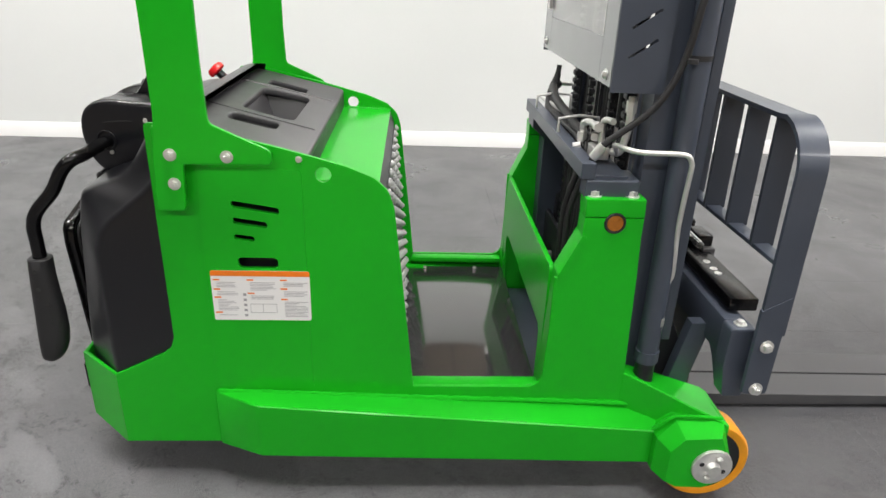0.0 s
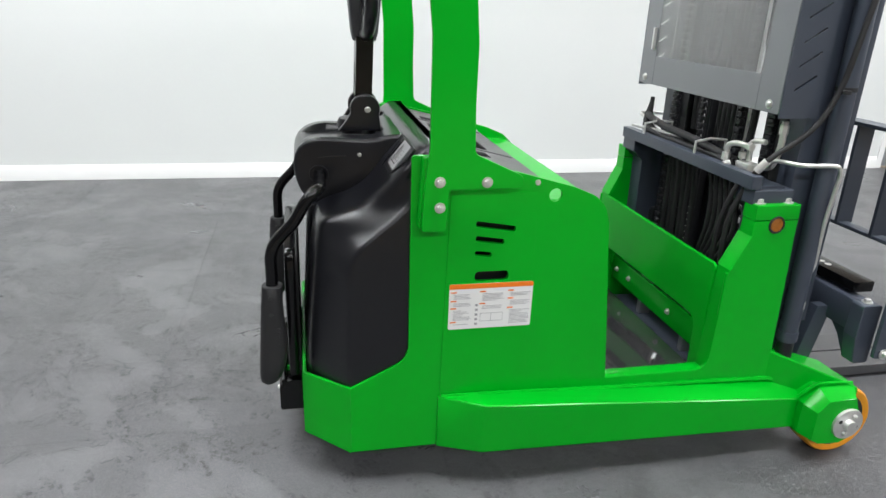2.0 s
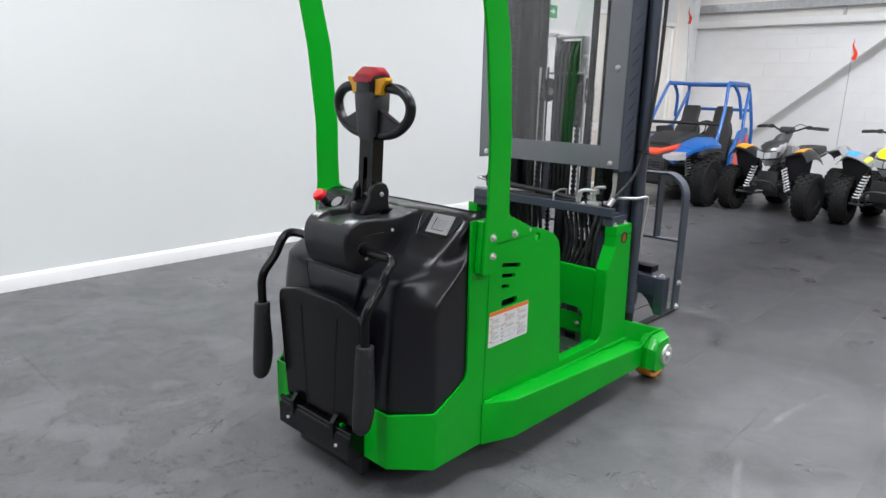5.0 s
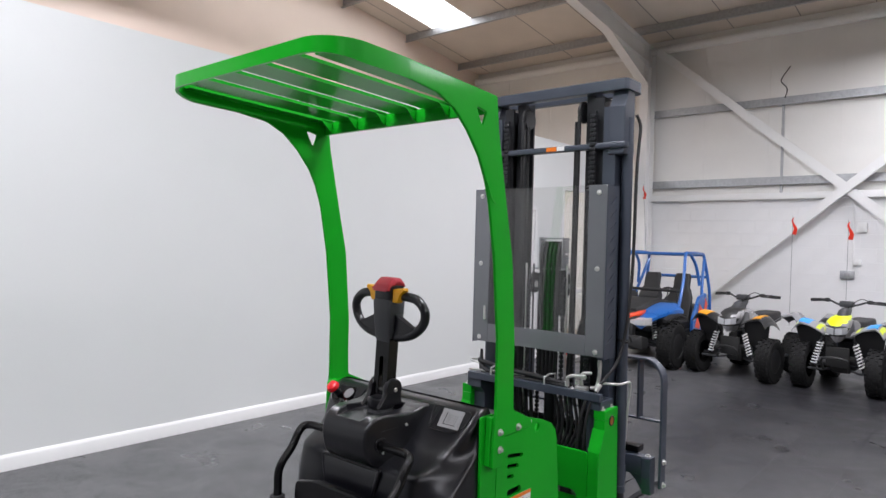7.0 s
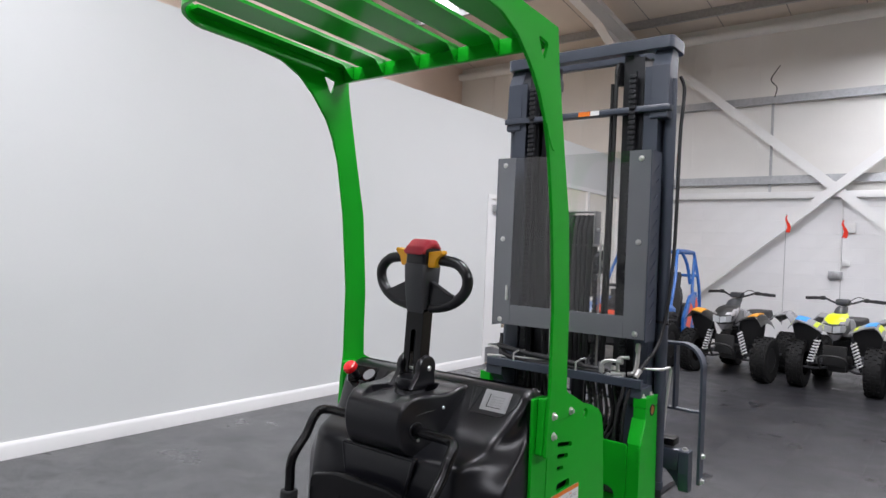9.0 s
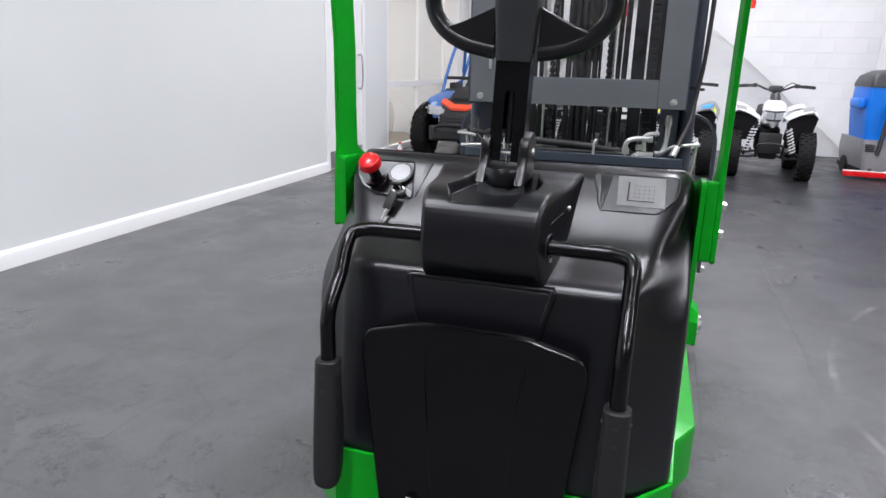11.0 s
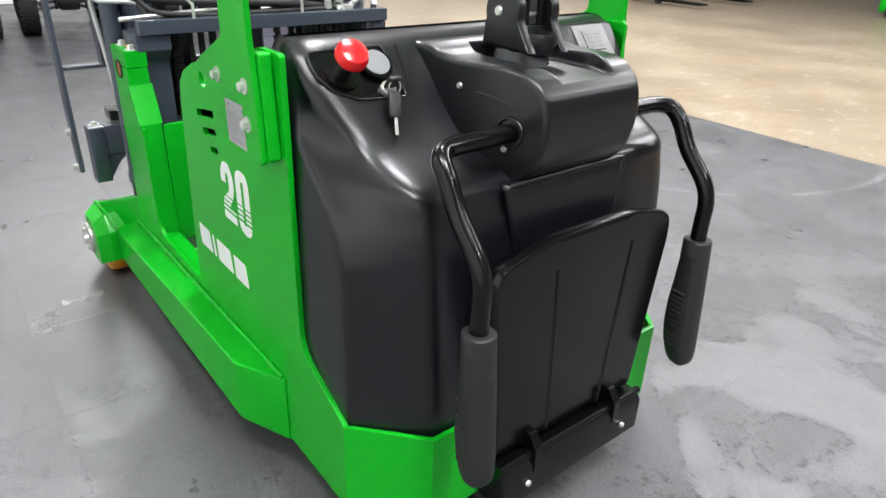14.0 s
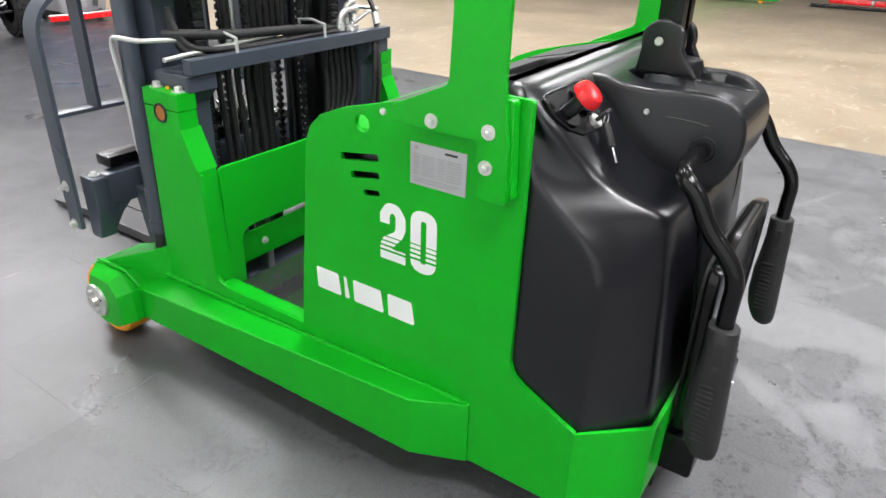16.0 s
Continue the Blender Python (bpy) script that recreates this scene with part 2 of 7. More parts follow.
    nt.links.new(times(times(rear, ramp(film, 0.0, 1.0, 1.0, 0.15)), ramp(noise(260, 3, 0.7), 0.40, 0.66)), grain.inputs["Height"])
    nt.links.new(crust.outputs[0], grain.inputs["Normal"])
    nt.links.new(grain.outputs[0], b.inputs["Normal"])
    return m


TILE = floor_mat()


def concrete_mat():
    """Worn buff concrete: cloudy, with darker brown streaks and pale wear."""
    m = mat("polished_concrete", (0.285, 0.232, 0.166), 0.36, var=0.28, scale=1.1, fine=26, bump=0.05)
    nt = m.node_tree
    b = nt.nodes["Principled BSDF"]
    tc = [n for n in nt.nodes if n.type == "TEX_COORD"][0]
    col = b.inputs["Base Color"].links[0].from_socket
    for scale, lo, hi, amount, tone in ((3.4, 0.52, 0.66, 0.6, (0.24, 0.17, 0.10)), (8.0, 0.56, 0.64, 0.5, (0.46, 0.41, 0.34)), (1.7, 0.55, 0.7, 0.5, (0.30, 0.22, 0.14))):
        mp = nt.nodes.new("ShaderNodeMapping")
        mp.inputs["Scale"].default_value = (1.0, 0.6, 1.0)
        nt.links.new(tc.outputs["Object"], mp.inputs["Vector"])
        n = nt.nodes.new("ShaderNodeTexNoise")
        n.inputs["Scale"].default_value, n.inputs["Detail"].default_value, n.inputs["Roughness"].default_value, n.inputs["Distortion"].default_value = scale, 8, 0.66, 0.8
        nt.links.new(mp.outputs[0], n.inputs["Vector"])
        r = nt.nodes.new("ShaderNodeMapRange")
        r.inputs["From Min"].default_value, r.inputs["From Max"].default_value, r.inputs["To Max"].default_value = lo, hi, amount
        nt.links.new(n.outputs[0], r.inputs["Value"])
        mx = nt.nodes.new("ShaderNodeMix")
        mx.data_type = "RGBA"
        mx.inputs["B"].default_value = (*tone, 1)
        nt.links.new(r.outputs[0], mx.inputs["Factor"])
        nt.links.new(col, mx.inputs["A"])
        col = mx.outputs["Result"]
    nt.links.new(col, b.inputs["Base Color"])
    return m


CONCRETE = concrete_mat()


# ---- mesh helpers ----
def finish(me, material, smooth=40):
    me.materials.append(material)
    if smooth:
        me.shade_smooth()
        me.set_sharp_from_angle(angle=radians(smooth))
    return me


def part(name, bm, material, parent=None, label="", smooth=40):
    """Links a bmesh (or a mesh) as one object, under a thing or a part."""
    sheet = False
    if isinstance(bm, bmesh.types.BMesh):
        sheet = bm.faces.layers.int.get("sheet") is not None and smooth
        bmesh.ops.recalc_face_normals(bm, faces=bm.faces)
        me = bpy.data.meshes.new(name)
        bm.to_mesh(me)
        bm.free()
    else:
        me = bm
    finish(me, material, smooth)
    ob = new(name, me)
    if sheet:
        wn = ob.modifiers.new("even_shading", "WEIGHTED_NORMAL")
        wn.keep_sharp = True
    if parent is not None:
        ob.parent = parent
    if label:
        tagged(ob, label)
    return ob


def thing(name, label, category, at=(0, 0, 0), group="", kind="", rz=0.0):
    ob = new(name)
    ob.empty_display_size = 0.1
    ob.location = at
    ob.rotation_euler = (0, 0, radians(rz))
    return tagged(ob, label, category, group, kind)


def box(x0, x1, y0, y1, z0, z1, bev=0.0, seg=2, bm=None):
    own = bmesh.new()
    bmesh.ops.create_cube(own, size=1)
    for v in own.verts:
        v.co = ((x0 + x1) / 2 + v.co.x * (x1 - x0), (y0 + y1) / 2 + v.co.y * (y1 - y0), (z0 + z1) / 2 + v.co.z * (z1 - z0))
    if bev:
        bmesh.ops.bevel(own, geom=list(own.edges), offset=bev, segments=seg, profile=0.5, affect="EDGES")
    if bm is None:
        return own
    return join(bm, own)


def join(bm, other):
    me = bpy.data.meshes.new("tmp")
    other.to_mesh(me)
    other.free()
    bm.from_mesh(me)
    bpy.data.meshes.remove(me)
    return bm


def turned(bm, m):
    bmesh.ops.transform(bm, matrix=m, verts=bm.verts)
    return bm


def cyl(p, q, r, n=20, r2=None, bev=0.0, bm=None):
    """A rod from p to q."""
    p, q = Vector(p), Vector(q)
    own = bmesh.new()
    bmesh.ops.create_cone(own, cap_ends=True, segments=n, radius1=r, radius2=r if r2 is None else r2, depth=(q - p).length)
    if bev:
        bmesh.ops.bevel(own, geom=[e for e in own.edges if all(len(f.verts) > 4 or True for f in e.link_faces) and any(len(f.verts) > 4 for f in e.link_faces)], offset=bev, segments=2, affect="EDGES")
    turned(own, Matrix.Translation((p + q) / 2) @ (q - p).to_track_quat("Z", "Y").to_matrix().to_4x4())
    return own if bm is None else join(bm, own)


def rounded(pts, r, n=5):
    """A polygon with rounded corners; r: one radius or one for each corner."""
    out, k = [], len(pts)
    for i, p in enumerate(pts):
        rad = r[i] if isinstance(r, (list, tuple)) else r
        p = Vector(p)
        a, b = Vector(pts[i - 1]) - p, Vector(pts[(i + 1) % k]) - p
        la, lb = a.length, b.length
        if rad <= 0 or la == 0 or lb == 0:
            out.append(tuple(p))
            continue
        a, b = a / la, b / lb
        ang = a.angle(b)
        t = min(rad / max(1e-6, math.tan(ang / 2)), 0.49 * la, 0.49 * lb)
        s, e = p + a * t, p + b * t
        for j in range(n + 1):
            u = j / n
            out.append(tuple(s * (1 - u) ** 2 + p * 2 * u * (1 - u) + e * u * u))
    return out


def circle(cx, cy, r, n=24):
    return [(cx + r * math.cos(2 * math.pi * i / n), cy + r * math.sin(2 * math.pi * i / n)) for i in range(n)]


def plate(loops, d0, d1, plane="xz", bev=0.0015):
    """A flat sheet with holes: the first loop is the outline. It lies in the plane and reaches from d0 to d1 across it."""
    cu = bpy.data.curves.new("sheet", "CURVE")
    cu.dimensions, cu.fill_mode = "2D", "BOTH"
    th = abs(d1 - d0)
    bev = min(bev, th * 0.3)
    cu.extrude, cu.bevel_depth, cu.offset, cu.bevel_resolution = th / 2 - bev, bev, -bev, 1
    for loop in loops:
        sp = cu.splines.new("POLY")
        sp.points.add(len(loop) - 1)
        for i, (u, v) in enumerate(loop):
            sp.points[i].co = (u, v, 0, 1)
        sp.use_cyclic_u = True
    ob = bpy.data.objects.new("sheet", cu)
    me = bpy.data.meshes.new_from_object(ob)
    bpy.data.objects.remove(ob)
    bpy.data.curves.remove(cu)
    bm = bmesh.new()
    bm.from_mesh(me)
    bpy.data.meshes.remove(me)
    bmesh.ops.remove_doubles(bm, verts=bm.verts, dist=1e-5)
    bm.faces.layers.int.new("sheet")
    mid = (d0 + d1) / 2
    for v in bm.verts:
        u, w, n = v.co
        v.co = {"xz": (u, mid + n, w), "yz": (mid + n, u, w), "xy": (u, w, mid + n)}[plane]
    return bm


def smooth_path(pts, n=6):
    pts = [Vector(p) for p in pts]
    out = []
    for i in range(len(pts) - 1):
        a, b = pts[max(0, i - 1)], pts[i]
        c, d = pts[i + 1], pts[min(len(pts) - 1, i + 2)]
        for j in range(n):
            t = j / n
            out.append(0.5 * (2 * b + (c - a) * t + (2 * a - 5 * b + 4 * c - d) * t * t + (3 * b - a - 3 * c + d) * t ** 3))
    return out + [pts[-1]]


def sweep(path, r, n=12, smooth=6, flat=None, closed=False, bm=None, up=(0, 0, 1)):
    """A tube along a path; r: a radius or one for each point of the finished path; flat: (half width, half height) of a rounded bar."""
    pts = smooth_path(path, smooth) if smooth else [Vector(p) for p in path]
    k = len(pts)
    own = bmesh.new()
    rings = []
    tang0 = (pts[1] - pts[0]).normalized()
    ref = Vector(up)
    if abs(tang0.dot(ref)) > 0.95:
        ref = Vector((0, 1, 0))
    nrm = (ref - tang0 * ref.dot(tang0)).normalized()
    for i, p in enumerate(pts):
        t = (pts[(i + 1) % k if closed else min(k - 1, i + 1)] - pts[i - 1 if closed else max(0, i - 1)]).normalized()
        nrm = (nrm - t * nrm.dot(t)).normalized()
        bi = t.cross(nrm)
        ring = []
        for j in range(n):
            a = 2 * math.pi * j / n
            if flat:
                ca, sa = math.cos(a), math.sin(a)
                e = 0.35
                u, w = math.copysign(abs(ca) ** e, ca) * flat[0], math.copysign(abs(sa) ** e, sa) * flat[1]
            else:
                rr = r[i] if isinstance(r, (list, tuple)) else r
                u, w = rr * math.cos(a), rr * math.sin(a)
            ring.append(own.verts.new(p + bi * u + nrm * w))
        rings.append(ring)
    for i in range(k if closed else k - 1):
        for j in range(n):
            own.faces.new((rings[i][j], rings[i][(j + 1) % n], rings[(i + 1) % k][(j + 1) % n], rings[(i + 1) % k][j]))
    if not closed:
        own.faces.new(rings[0][::-1])
        own.faces.new(rings[-1])
    return own if bm is None else join(bm, own)


def loft(rings, cap=True, closed=True):
    bm = bmesh.new()
    vs = [[bm.verts.new(p) for p in ring] for ring in rings]
    n = len(vs[0])
    for a, b in zip(vs, vs[1:]):
        for j in range(n if closed else n - 1):
            bm.faces.new((a[j], a[(j + 1) % n], b[(j + 1) % n], b[j]))
    if cap and closed:
        bm.faces.new(vs[0][::-1])
        bm.faces.new(vs[-1])
    return bm


def lerp_table(table, z):
    """Values by height, from rows of (height, values...)."""
    for a, b in zip(table, table[1:]):
        if z <= b[0]:
            t = max(0.0, (z - a[0]) / (b[0] - a[0]))
            return [p + (q - p) * t for p, q in zip(a[1:], b[1:])]
    return list(table[-1][1:])


def chaikin(pts, times=2):
    for _ in range(times):
        out = [pts[0]]
        for a, b in zip(pts, pts[1:]):
            a, b = Vector(a), Vector(b)
            out += [tuple(a * 0.75 + b * 0.25), tuple(a * 0.25 + b * 0.75)]
        pts = out + [pts[-1]]
    return pts


def bolt(parent, at, normal, r=0.012, h=0.009, washer=True, material=None):
    """Hexagon bolt head on a washer."""
    p, n = Vector(at), Vector(normal).normalized()
    bm = bmesh.new()
    if washer:
        cyl(p, p + n * 0.0025, r * 1.55, 20, bm=bm)
    cyl(p + n * 0.002, p + n * (0.002 + h), r, 6, r2=r * 0.93, bm=bm)
    cyl(p + n * (0.002 + h), p + n * (0.0035 + h), r * 0.62, 12, r2=r * 0.5, bm=bm)
    return part("bolt", bm, material or STEEL, parent, smooth=30)


def screw(parent, at, normal, r=0.007, name="screw", material=None):
    p, n = Vector(at), Vector(normal).normalized()
    bm = cyl(p - n * 0.002, p + n * 0.003, r, 14, r2=r * 0.75)
    cyl(p + n * 0.003, p + n * 0.0034, r * 0.35, 6, bm=bm)
    return part(name, bm, material or STEEL, parent, smooth=30)


# ---- the building ----
PART_Y, PART_TOP = 3.357, 3.36
END_X, MAT_Y = 9.45, -3.515
GABLE_Y = 7.5
EAVE_Z, RIDGE_Z, BACK_X = 5.56, 7.85, -9.0
SIDE_Y = -16.0


def roof_z(x):
    return EAVE_Z + (RIDGE_Z - EAVE_Z) * (END_X - x) / (END_X - BACK_X)


def structure(name, bm, material, label, category, smooth=40):
    return tagged(part(name, bm, material, smooth=smooth), label, category, kind="structure")


structure("floor", box(BACK_X, END_X, SIDE_Y, GABLE_Y, -0.30, -0.006), CONCRETE, "pale buff polished concrete floor slab with stains", "floor")
# unseen walls that close the hall; their dim grey keeps reflections down
structure("wall_back", box(BACK_X - 0.2, BACK_X, SIDE_Y, GABLE_Y, -0.3, RIDGE_Z + 0.1), DIMWALL, "unseen closing wall at the rear, dim grey against reflections", "wall")
structure("wall_south", box(BACK_X, END_X, SIDE_Y - 0.2, SIDE_Y, -0.3, RIDGE_Z + 0.3), DIMWALL, "unseen closing side wall, dim grey against reflections", "wall")
structure("wall_gable", box(BACK_X, END_X + 0.2, GABLE_Y, GABLE_Y + 0.2, -0.3, RIDGE_Z + 0.3), PINKW, "beige sheet wall behind the partition", "wall")

# roof: one sheet with three roof lights let through it
def roof():
    bm = bmesh.new()
    xs = sorted({BACK_X, END_X + 0.2, 2.0, 7.3})
    ys = sorted({SIDE_Y, GABLE_Y + 0.2, -9.0, -8.0, 5.80, 6.80})
    holes = {(2.0, 5.80), (2.0, -9.0)}
    for x0, x1 in zip(xs, xs[1:]):
        for y0, y1 in zip(ys, ys[1:]):
            if (x0, y0) in holes:
                continue
            own = box(x0, x1, y0, y1, 0, 0.06)
            for v in own.verts:
                v.co.z += roof_z(v.co.x) + 0.16
            join(bm, own)
    return bm


structure("ceiling", roof(), ROOFM, "grey-beige profiled roof liner sheets", "ceiling", smooth=0)
seams = bmesh.new()
for k in range(22):
    y = SIDE_Y + 0.45 + 1.08 * k
    if not (5.75 < y < 6.85 or -9.05 < y < -7.95):
        own = box(BACK_X, END_X + 0.1, y, y + 0.012, 0, 0.004)
        for v in own.verts:
            v.co.z += roof_z(v.co.x) + 0.1565
        join(seams, own)
structure("ceiling_joints", seams, DIMWALL, "dark joints between the roof liner sheets", "ceiling", smooth=0)
SKYL = mat("frosted_roof_light", (0.85, 0.87, 0.9), 0.5, var=0.02)
_b = SKYL.node_tree.nodes["Principled BSDF"]
_b.inputs["Emission Color"].default_value = (0.95, 0.98, 1.0, 1)
_b.inputs["Emission Strength"].default_value = 6.0
for n, (y0, y1) in enumerate(((5.80, 6.80), (-9.0, -8.0))):
    bm = box(2.0, 7.3, y0, y1, 0.02, 0.05)
    for v in bm.verts:
        v.co.z += roof_z(v.co.x) + 0.16
    structure("skylight_%d" % (n + 1), bm, SKYL, "bright translucent roof light panel", "skylight")


def zed(x0, y0, y1, z, h=0.16, w=0.055):
    """A thin-walled Z rail along y."""
    t = 0.006
    prof = [(-w, 0), (t, 0), (t, h - t), (w, h - t), (w, h), (0, h), (0, t), (-w, t)]
    return loft([[(x0 + a, y, z + b) for a, b in prof] for y in (y0, y1)])


for n, px in enumerate((8.80, 7.08, 5.35, 3.66, 1.96, 0.26, -1.44, -3.14)):
    tagged(part("purlin", zed(px, SIDE_Y, GABLE_Y, roof_z(px)), GALV, smooth=0), "galvanised steel roof purlin under the liner", "purlin", "roof purlins", "structure")

# end wall: white blockwork below, sheeting above
BLOCK_TOP = 2.63
wall_end = structure("wall_end", box(END_X + 0.094, END_X + 0.3, SIDE_Y, GABLE_Y, -0.3, BLOCK_TOP), BLOCKW, "white painted blockwork wall", "wall")
bm = box(END_X + 0.12, END_X + 0.2, SIDE_Y, GABLE_Y, BLOCK_TOP, EAVE_Z + 0.4)
for k in range(21):
    box(END_X + 0.114, END_X + 0.13, SIDE_Y + 0.6 + k * 1.1, SIDE_Y + 0.606 + k * 1.1, BLOCK_TOP + 0.05, EAVE_Z + 0.4, bm=bm)
structure("wall_end_cladding", bm, PANEL, "cream sheet cladding above the blockwork", "wall")
structure("sill", box(END_X - 0.02, END_X + 0.13, -3.98, 3.14, BLOCK_TOP - 0.02, BLOCK_TOP + 0.09, 0.008), TRIM, "white capping sill on the block wall", "sill")
for z in (2.86, 4.22):
    bm = zed(END_X + 0.06, -3.98, 3.14, z, 0.14, 0.05)
    tagged(part("side_rail", bm, GALV, smooth=0), "galvanised wall rail between the columns", "rail", "wall rails", "structure")
tagged(part("eaves_beam", cyl((END_X + 0.05, -4, EAVE_Z - 0.05), (END_X + 0.05, GABLE_Y, EAVE_Z - 0.05), 0.08, 20), TRIM), "cream tubular eaves beam", "beam", kind="structure")
tagged(part("sag_rod", box(END_X + 0.05, END_X + 0.07, 0.85, 0.89, BLOCK_TOP, 4.30), GALV), "thin steel strut between rails", "strut", kind="structure")
tagged(part("cable_tail", sweep([(END_X + 0.05, 0.85, 4.34), (END_X, 0.81, 4.48), (END_X - 0.02, 0.90, 4.62), (END_X, 0.82, 4.78), (END_X, 0.77, 4.85)], 0.008, 8), RUBBER), "loose black cable end on the cladding", "cable")


def column(y):
    """Steel column of I section with a haunched rafter to the roof."""
    c = thing("steel_column", "white painted steel portal column with rafter", "column", (0, 0, 0), "portal frame columns", "structure")
    bm = bmesh.new()
    for x0, x1, w in ((END_X - 0.28, END_X - 0.265, 0.085), (END_X + 0.05, END_X + 0.065, 0.085), (END_X - 0.27, END_X + 0.06, 0.006)):
        box(x0, x1, y - w, y + w, 0, EAVE_Z, bm=bm)
    part("shaft", bm, TRIM, c, smooth=0)
    bm = bmesh.new()
    far = -5.0
    for dz, w, t in ((0.0, 0.085, 0.016), (-0.34, 0.085, 0.016), (-0.17, 0.006, 0.34)):
        ring = []
        for x in (END_X - 0.05, far):
            zc = roof_z(x) - 0.02 + dz
            ring.append([(x, y - w, zc - t / 2), (x, y + w, zc - t / 2), (x, y + w, zc + t / 2), (x, y - w, zc + t / 2)])
        join(bm, loft(ring))
    # haunch plate
    prof = [(END_X - 0.27, EAVE_Z - 0.75), (END_X - 0.265, EAVE_Z - 0.3), (END_X - 2.0, roof_z(END_X - 2.0) - 0.34)]
    join(bm, loft([[(x, y + s, z) for x, z in prof] for s in (-0.006, 0.006)]))
    join(bm, loft([[(x, y + s, z + dz) for x, z, dz in ((prof[0][0], prof[0][1], 0), (prof[2][0], prof[2][1], 0), (prof[2][0], prof[2][1], 0.02), (prof[0][0], prof[0][1], 0.02))] for s in (-0.085, 0.085)]))
    part("rafter", bm, TRIM, c, smooth=0)
    return c


for cy in (3.225, -3.46, -10.0):
    column(cy)
# crossed bracing
for a, b in (((3.04, 5.46), (-3.28, 0.05)), ((-3.28, 5.46), (3.04, 0.05))):
    x = END_X - 0.10 if a[0] > 0 else END_X - 0.16
    d = Vector((0, b[0] - a[0], b[1] - a[1])).normalized()
    nn = Vector((0, -d.z, d.y)) * 0.07
    ring = []
    for p in (a, b):
        c0 = Vector((x, p[0], p[1]))
        ring.append([c0 + nn, c0 - nn, c0 - nn + Vector((0.05, 0, 0)), c0 + nn + Vector((0.05, 0, 0))])
    tagged(part("brace", loft(ring), TRIM, smooth=0), "white flat steel cross brace", "brace", "wall bracing", "structure")

# shutter bay of beige blockwork
structure("wall_shutter_bay", box(END_X - 0.02, END_X + 0.08, -4.98, -3.98, -0.02, 4.2), BEIGE, "beige blockwork pier beside the roller shutter", "wall")
sh = thing("roller_shutter", "closed grey steel roller shutter door with ribbed slats", "shutter", kind="structure")
for k in range(30):
    prof = [(0, 0), (0.022, 0.015), (0.03, 0.06), (0.022, 0.105), (0, 0.12), (-0.01, 0.12), (-0.01, 0)]
    me = loft([[(END_X + 0.03 - a, y, 0.03 + k * 0.125 + b) for a, b in prof] for y in (-9.4, -5.12)])
    part("slat", me, SHUTTER, sh, smooth=60)
for y in (-5.08, -9.5):
    part("guide_rail", box(END_X - 0.06, END_X + 0.06, y - 0.06, y + 0.06, 0, 4.2, 0.01), GALV, sh)
tagged(part("wall_conduit", sweep([(END_X - 0.05, -4.72, 2.6), (END_X - 0.05, -4.70, 1.2), (END_X - 0.06, -4.6, 0.25)], 0.025, 10), GALV), "grey steel pipe down the pier", "pipe")
tagged(part("yellow_guard", loft([[(END_X - 0.12 - s * 0.03, -4.62 - s * 0.09, z) for s in (-1, 1)] + [(END_X - 0.03, -4.62 + s * 0.09, z) for s in (1, -1)] for z in (0.0, 0.16)]), YELLOW_PL), "yellow plastic foot guard on the floor", "guard")
ss = thing("isolator_switch", "white wall switch box with red knob", "switch")
part("body", box(END_X - 0.09, END_X - 0.02, -4.55, -4.38, 1.42, 1.60, 0.012), TRIM, ss)
part("knob", cyl((END_X - 0.09, -4.465, 1.51), (END_X - 0.12, -4.465, 1.51), 0.035), RED, ss)

# partition with door and glazed bay
DOOR0, DOOR1 = 4.74, 5.69
DOOR_Z = 2.24
GLZ0, GLZ1 = 6.50, 9.1
GLZ_MID = 7.75
structure("wall_partition", box(BACK_X, DOOR0 - 0.06, PART_Y, PART_Y + 0.12, 0, PART_TOP), WALLP, "smooth white painted partition wall", "wall")
bm = box(DOOR0 - 0.06, DOOR1 + 0.06, PART_Y, PART_Y + 0.12, DOOR_Z + 0.06, PART_TOP)
box(DOOR1 + 0.06, GLZ0, PART_Y, PART_Y + 0.12, 0, PART_TOP, bm=bm)
box(GLZ0, GLZ1, PART_Y, PART_Y + 0.12, 2.68, PART_TOP, bm=bm)
structure("wall_partition_door_bay", bm, WALLP, "white partition wall round a door", "wall")
bm = loft([[(x, PART_Y - a, b) for a, b in ((0, 0), (0.022, 0), (0.022, 0.088), (0.016, 0.102), (0.006, 0.116), (0, 0.116))] for x in (BACK_X, DOOR0 - 0.07)])
structure("baseboard", bm, TRIM, "white gloss skirting board along the partition", "baseboard", smooth=25)
bm = loft([[(x, PART_Y - a, b) for a, b in ((0, 0), (0.022, 0), (0.022, 0.088), (0.016, 0.102), (0.006, 0.116), (0, 0.116))] for x in (DOOR1 + 0.07, GLZ0)])
structure("baseboard_2", bm, TRIM, "white gloss skirting board beside the door", "baseboard", smooth=25)
door = thing("door_1", "white flush door with narrow glazed panel and kick plate", "door", kind="structure")
dm = plate([[(DOOR0, 0.01), (DOOR1, 0.01), (DOOR1, DOOR_Z), (DOOR0, DOOR_Z)], [(5.16, 0.45), (5.31, 0.45), (5.31, 2.05), (5.16, 2.05)]], PART_Y + 0.015, PART_Y + 0.06)
part("leaf", dm, TRIM, door)
part("pane", box(5.16, 5.31, PART_Y + 0.03, PART_Y + 0.036, 0.45, 2.05), WINDOW, door)
part("kick_plate", box(DOOR0 + 0.02, DOOR1 - 0.02, PART_Y + 0.008, PART_Y + 0.0145, 0.02, 0.22), GALV, door)
part("closer", box(4.82, 5.08, PART_Y - 0.05, PART_Y + 0.014, 2.06, 2.16, 0.01), GALV, door)
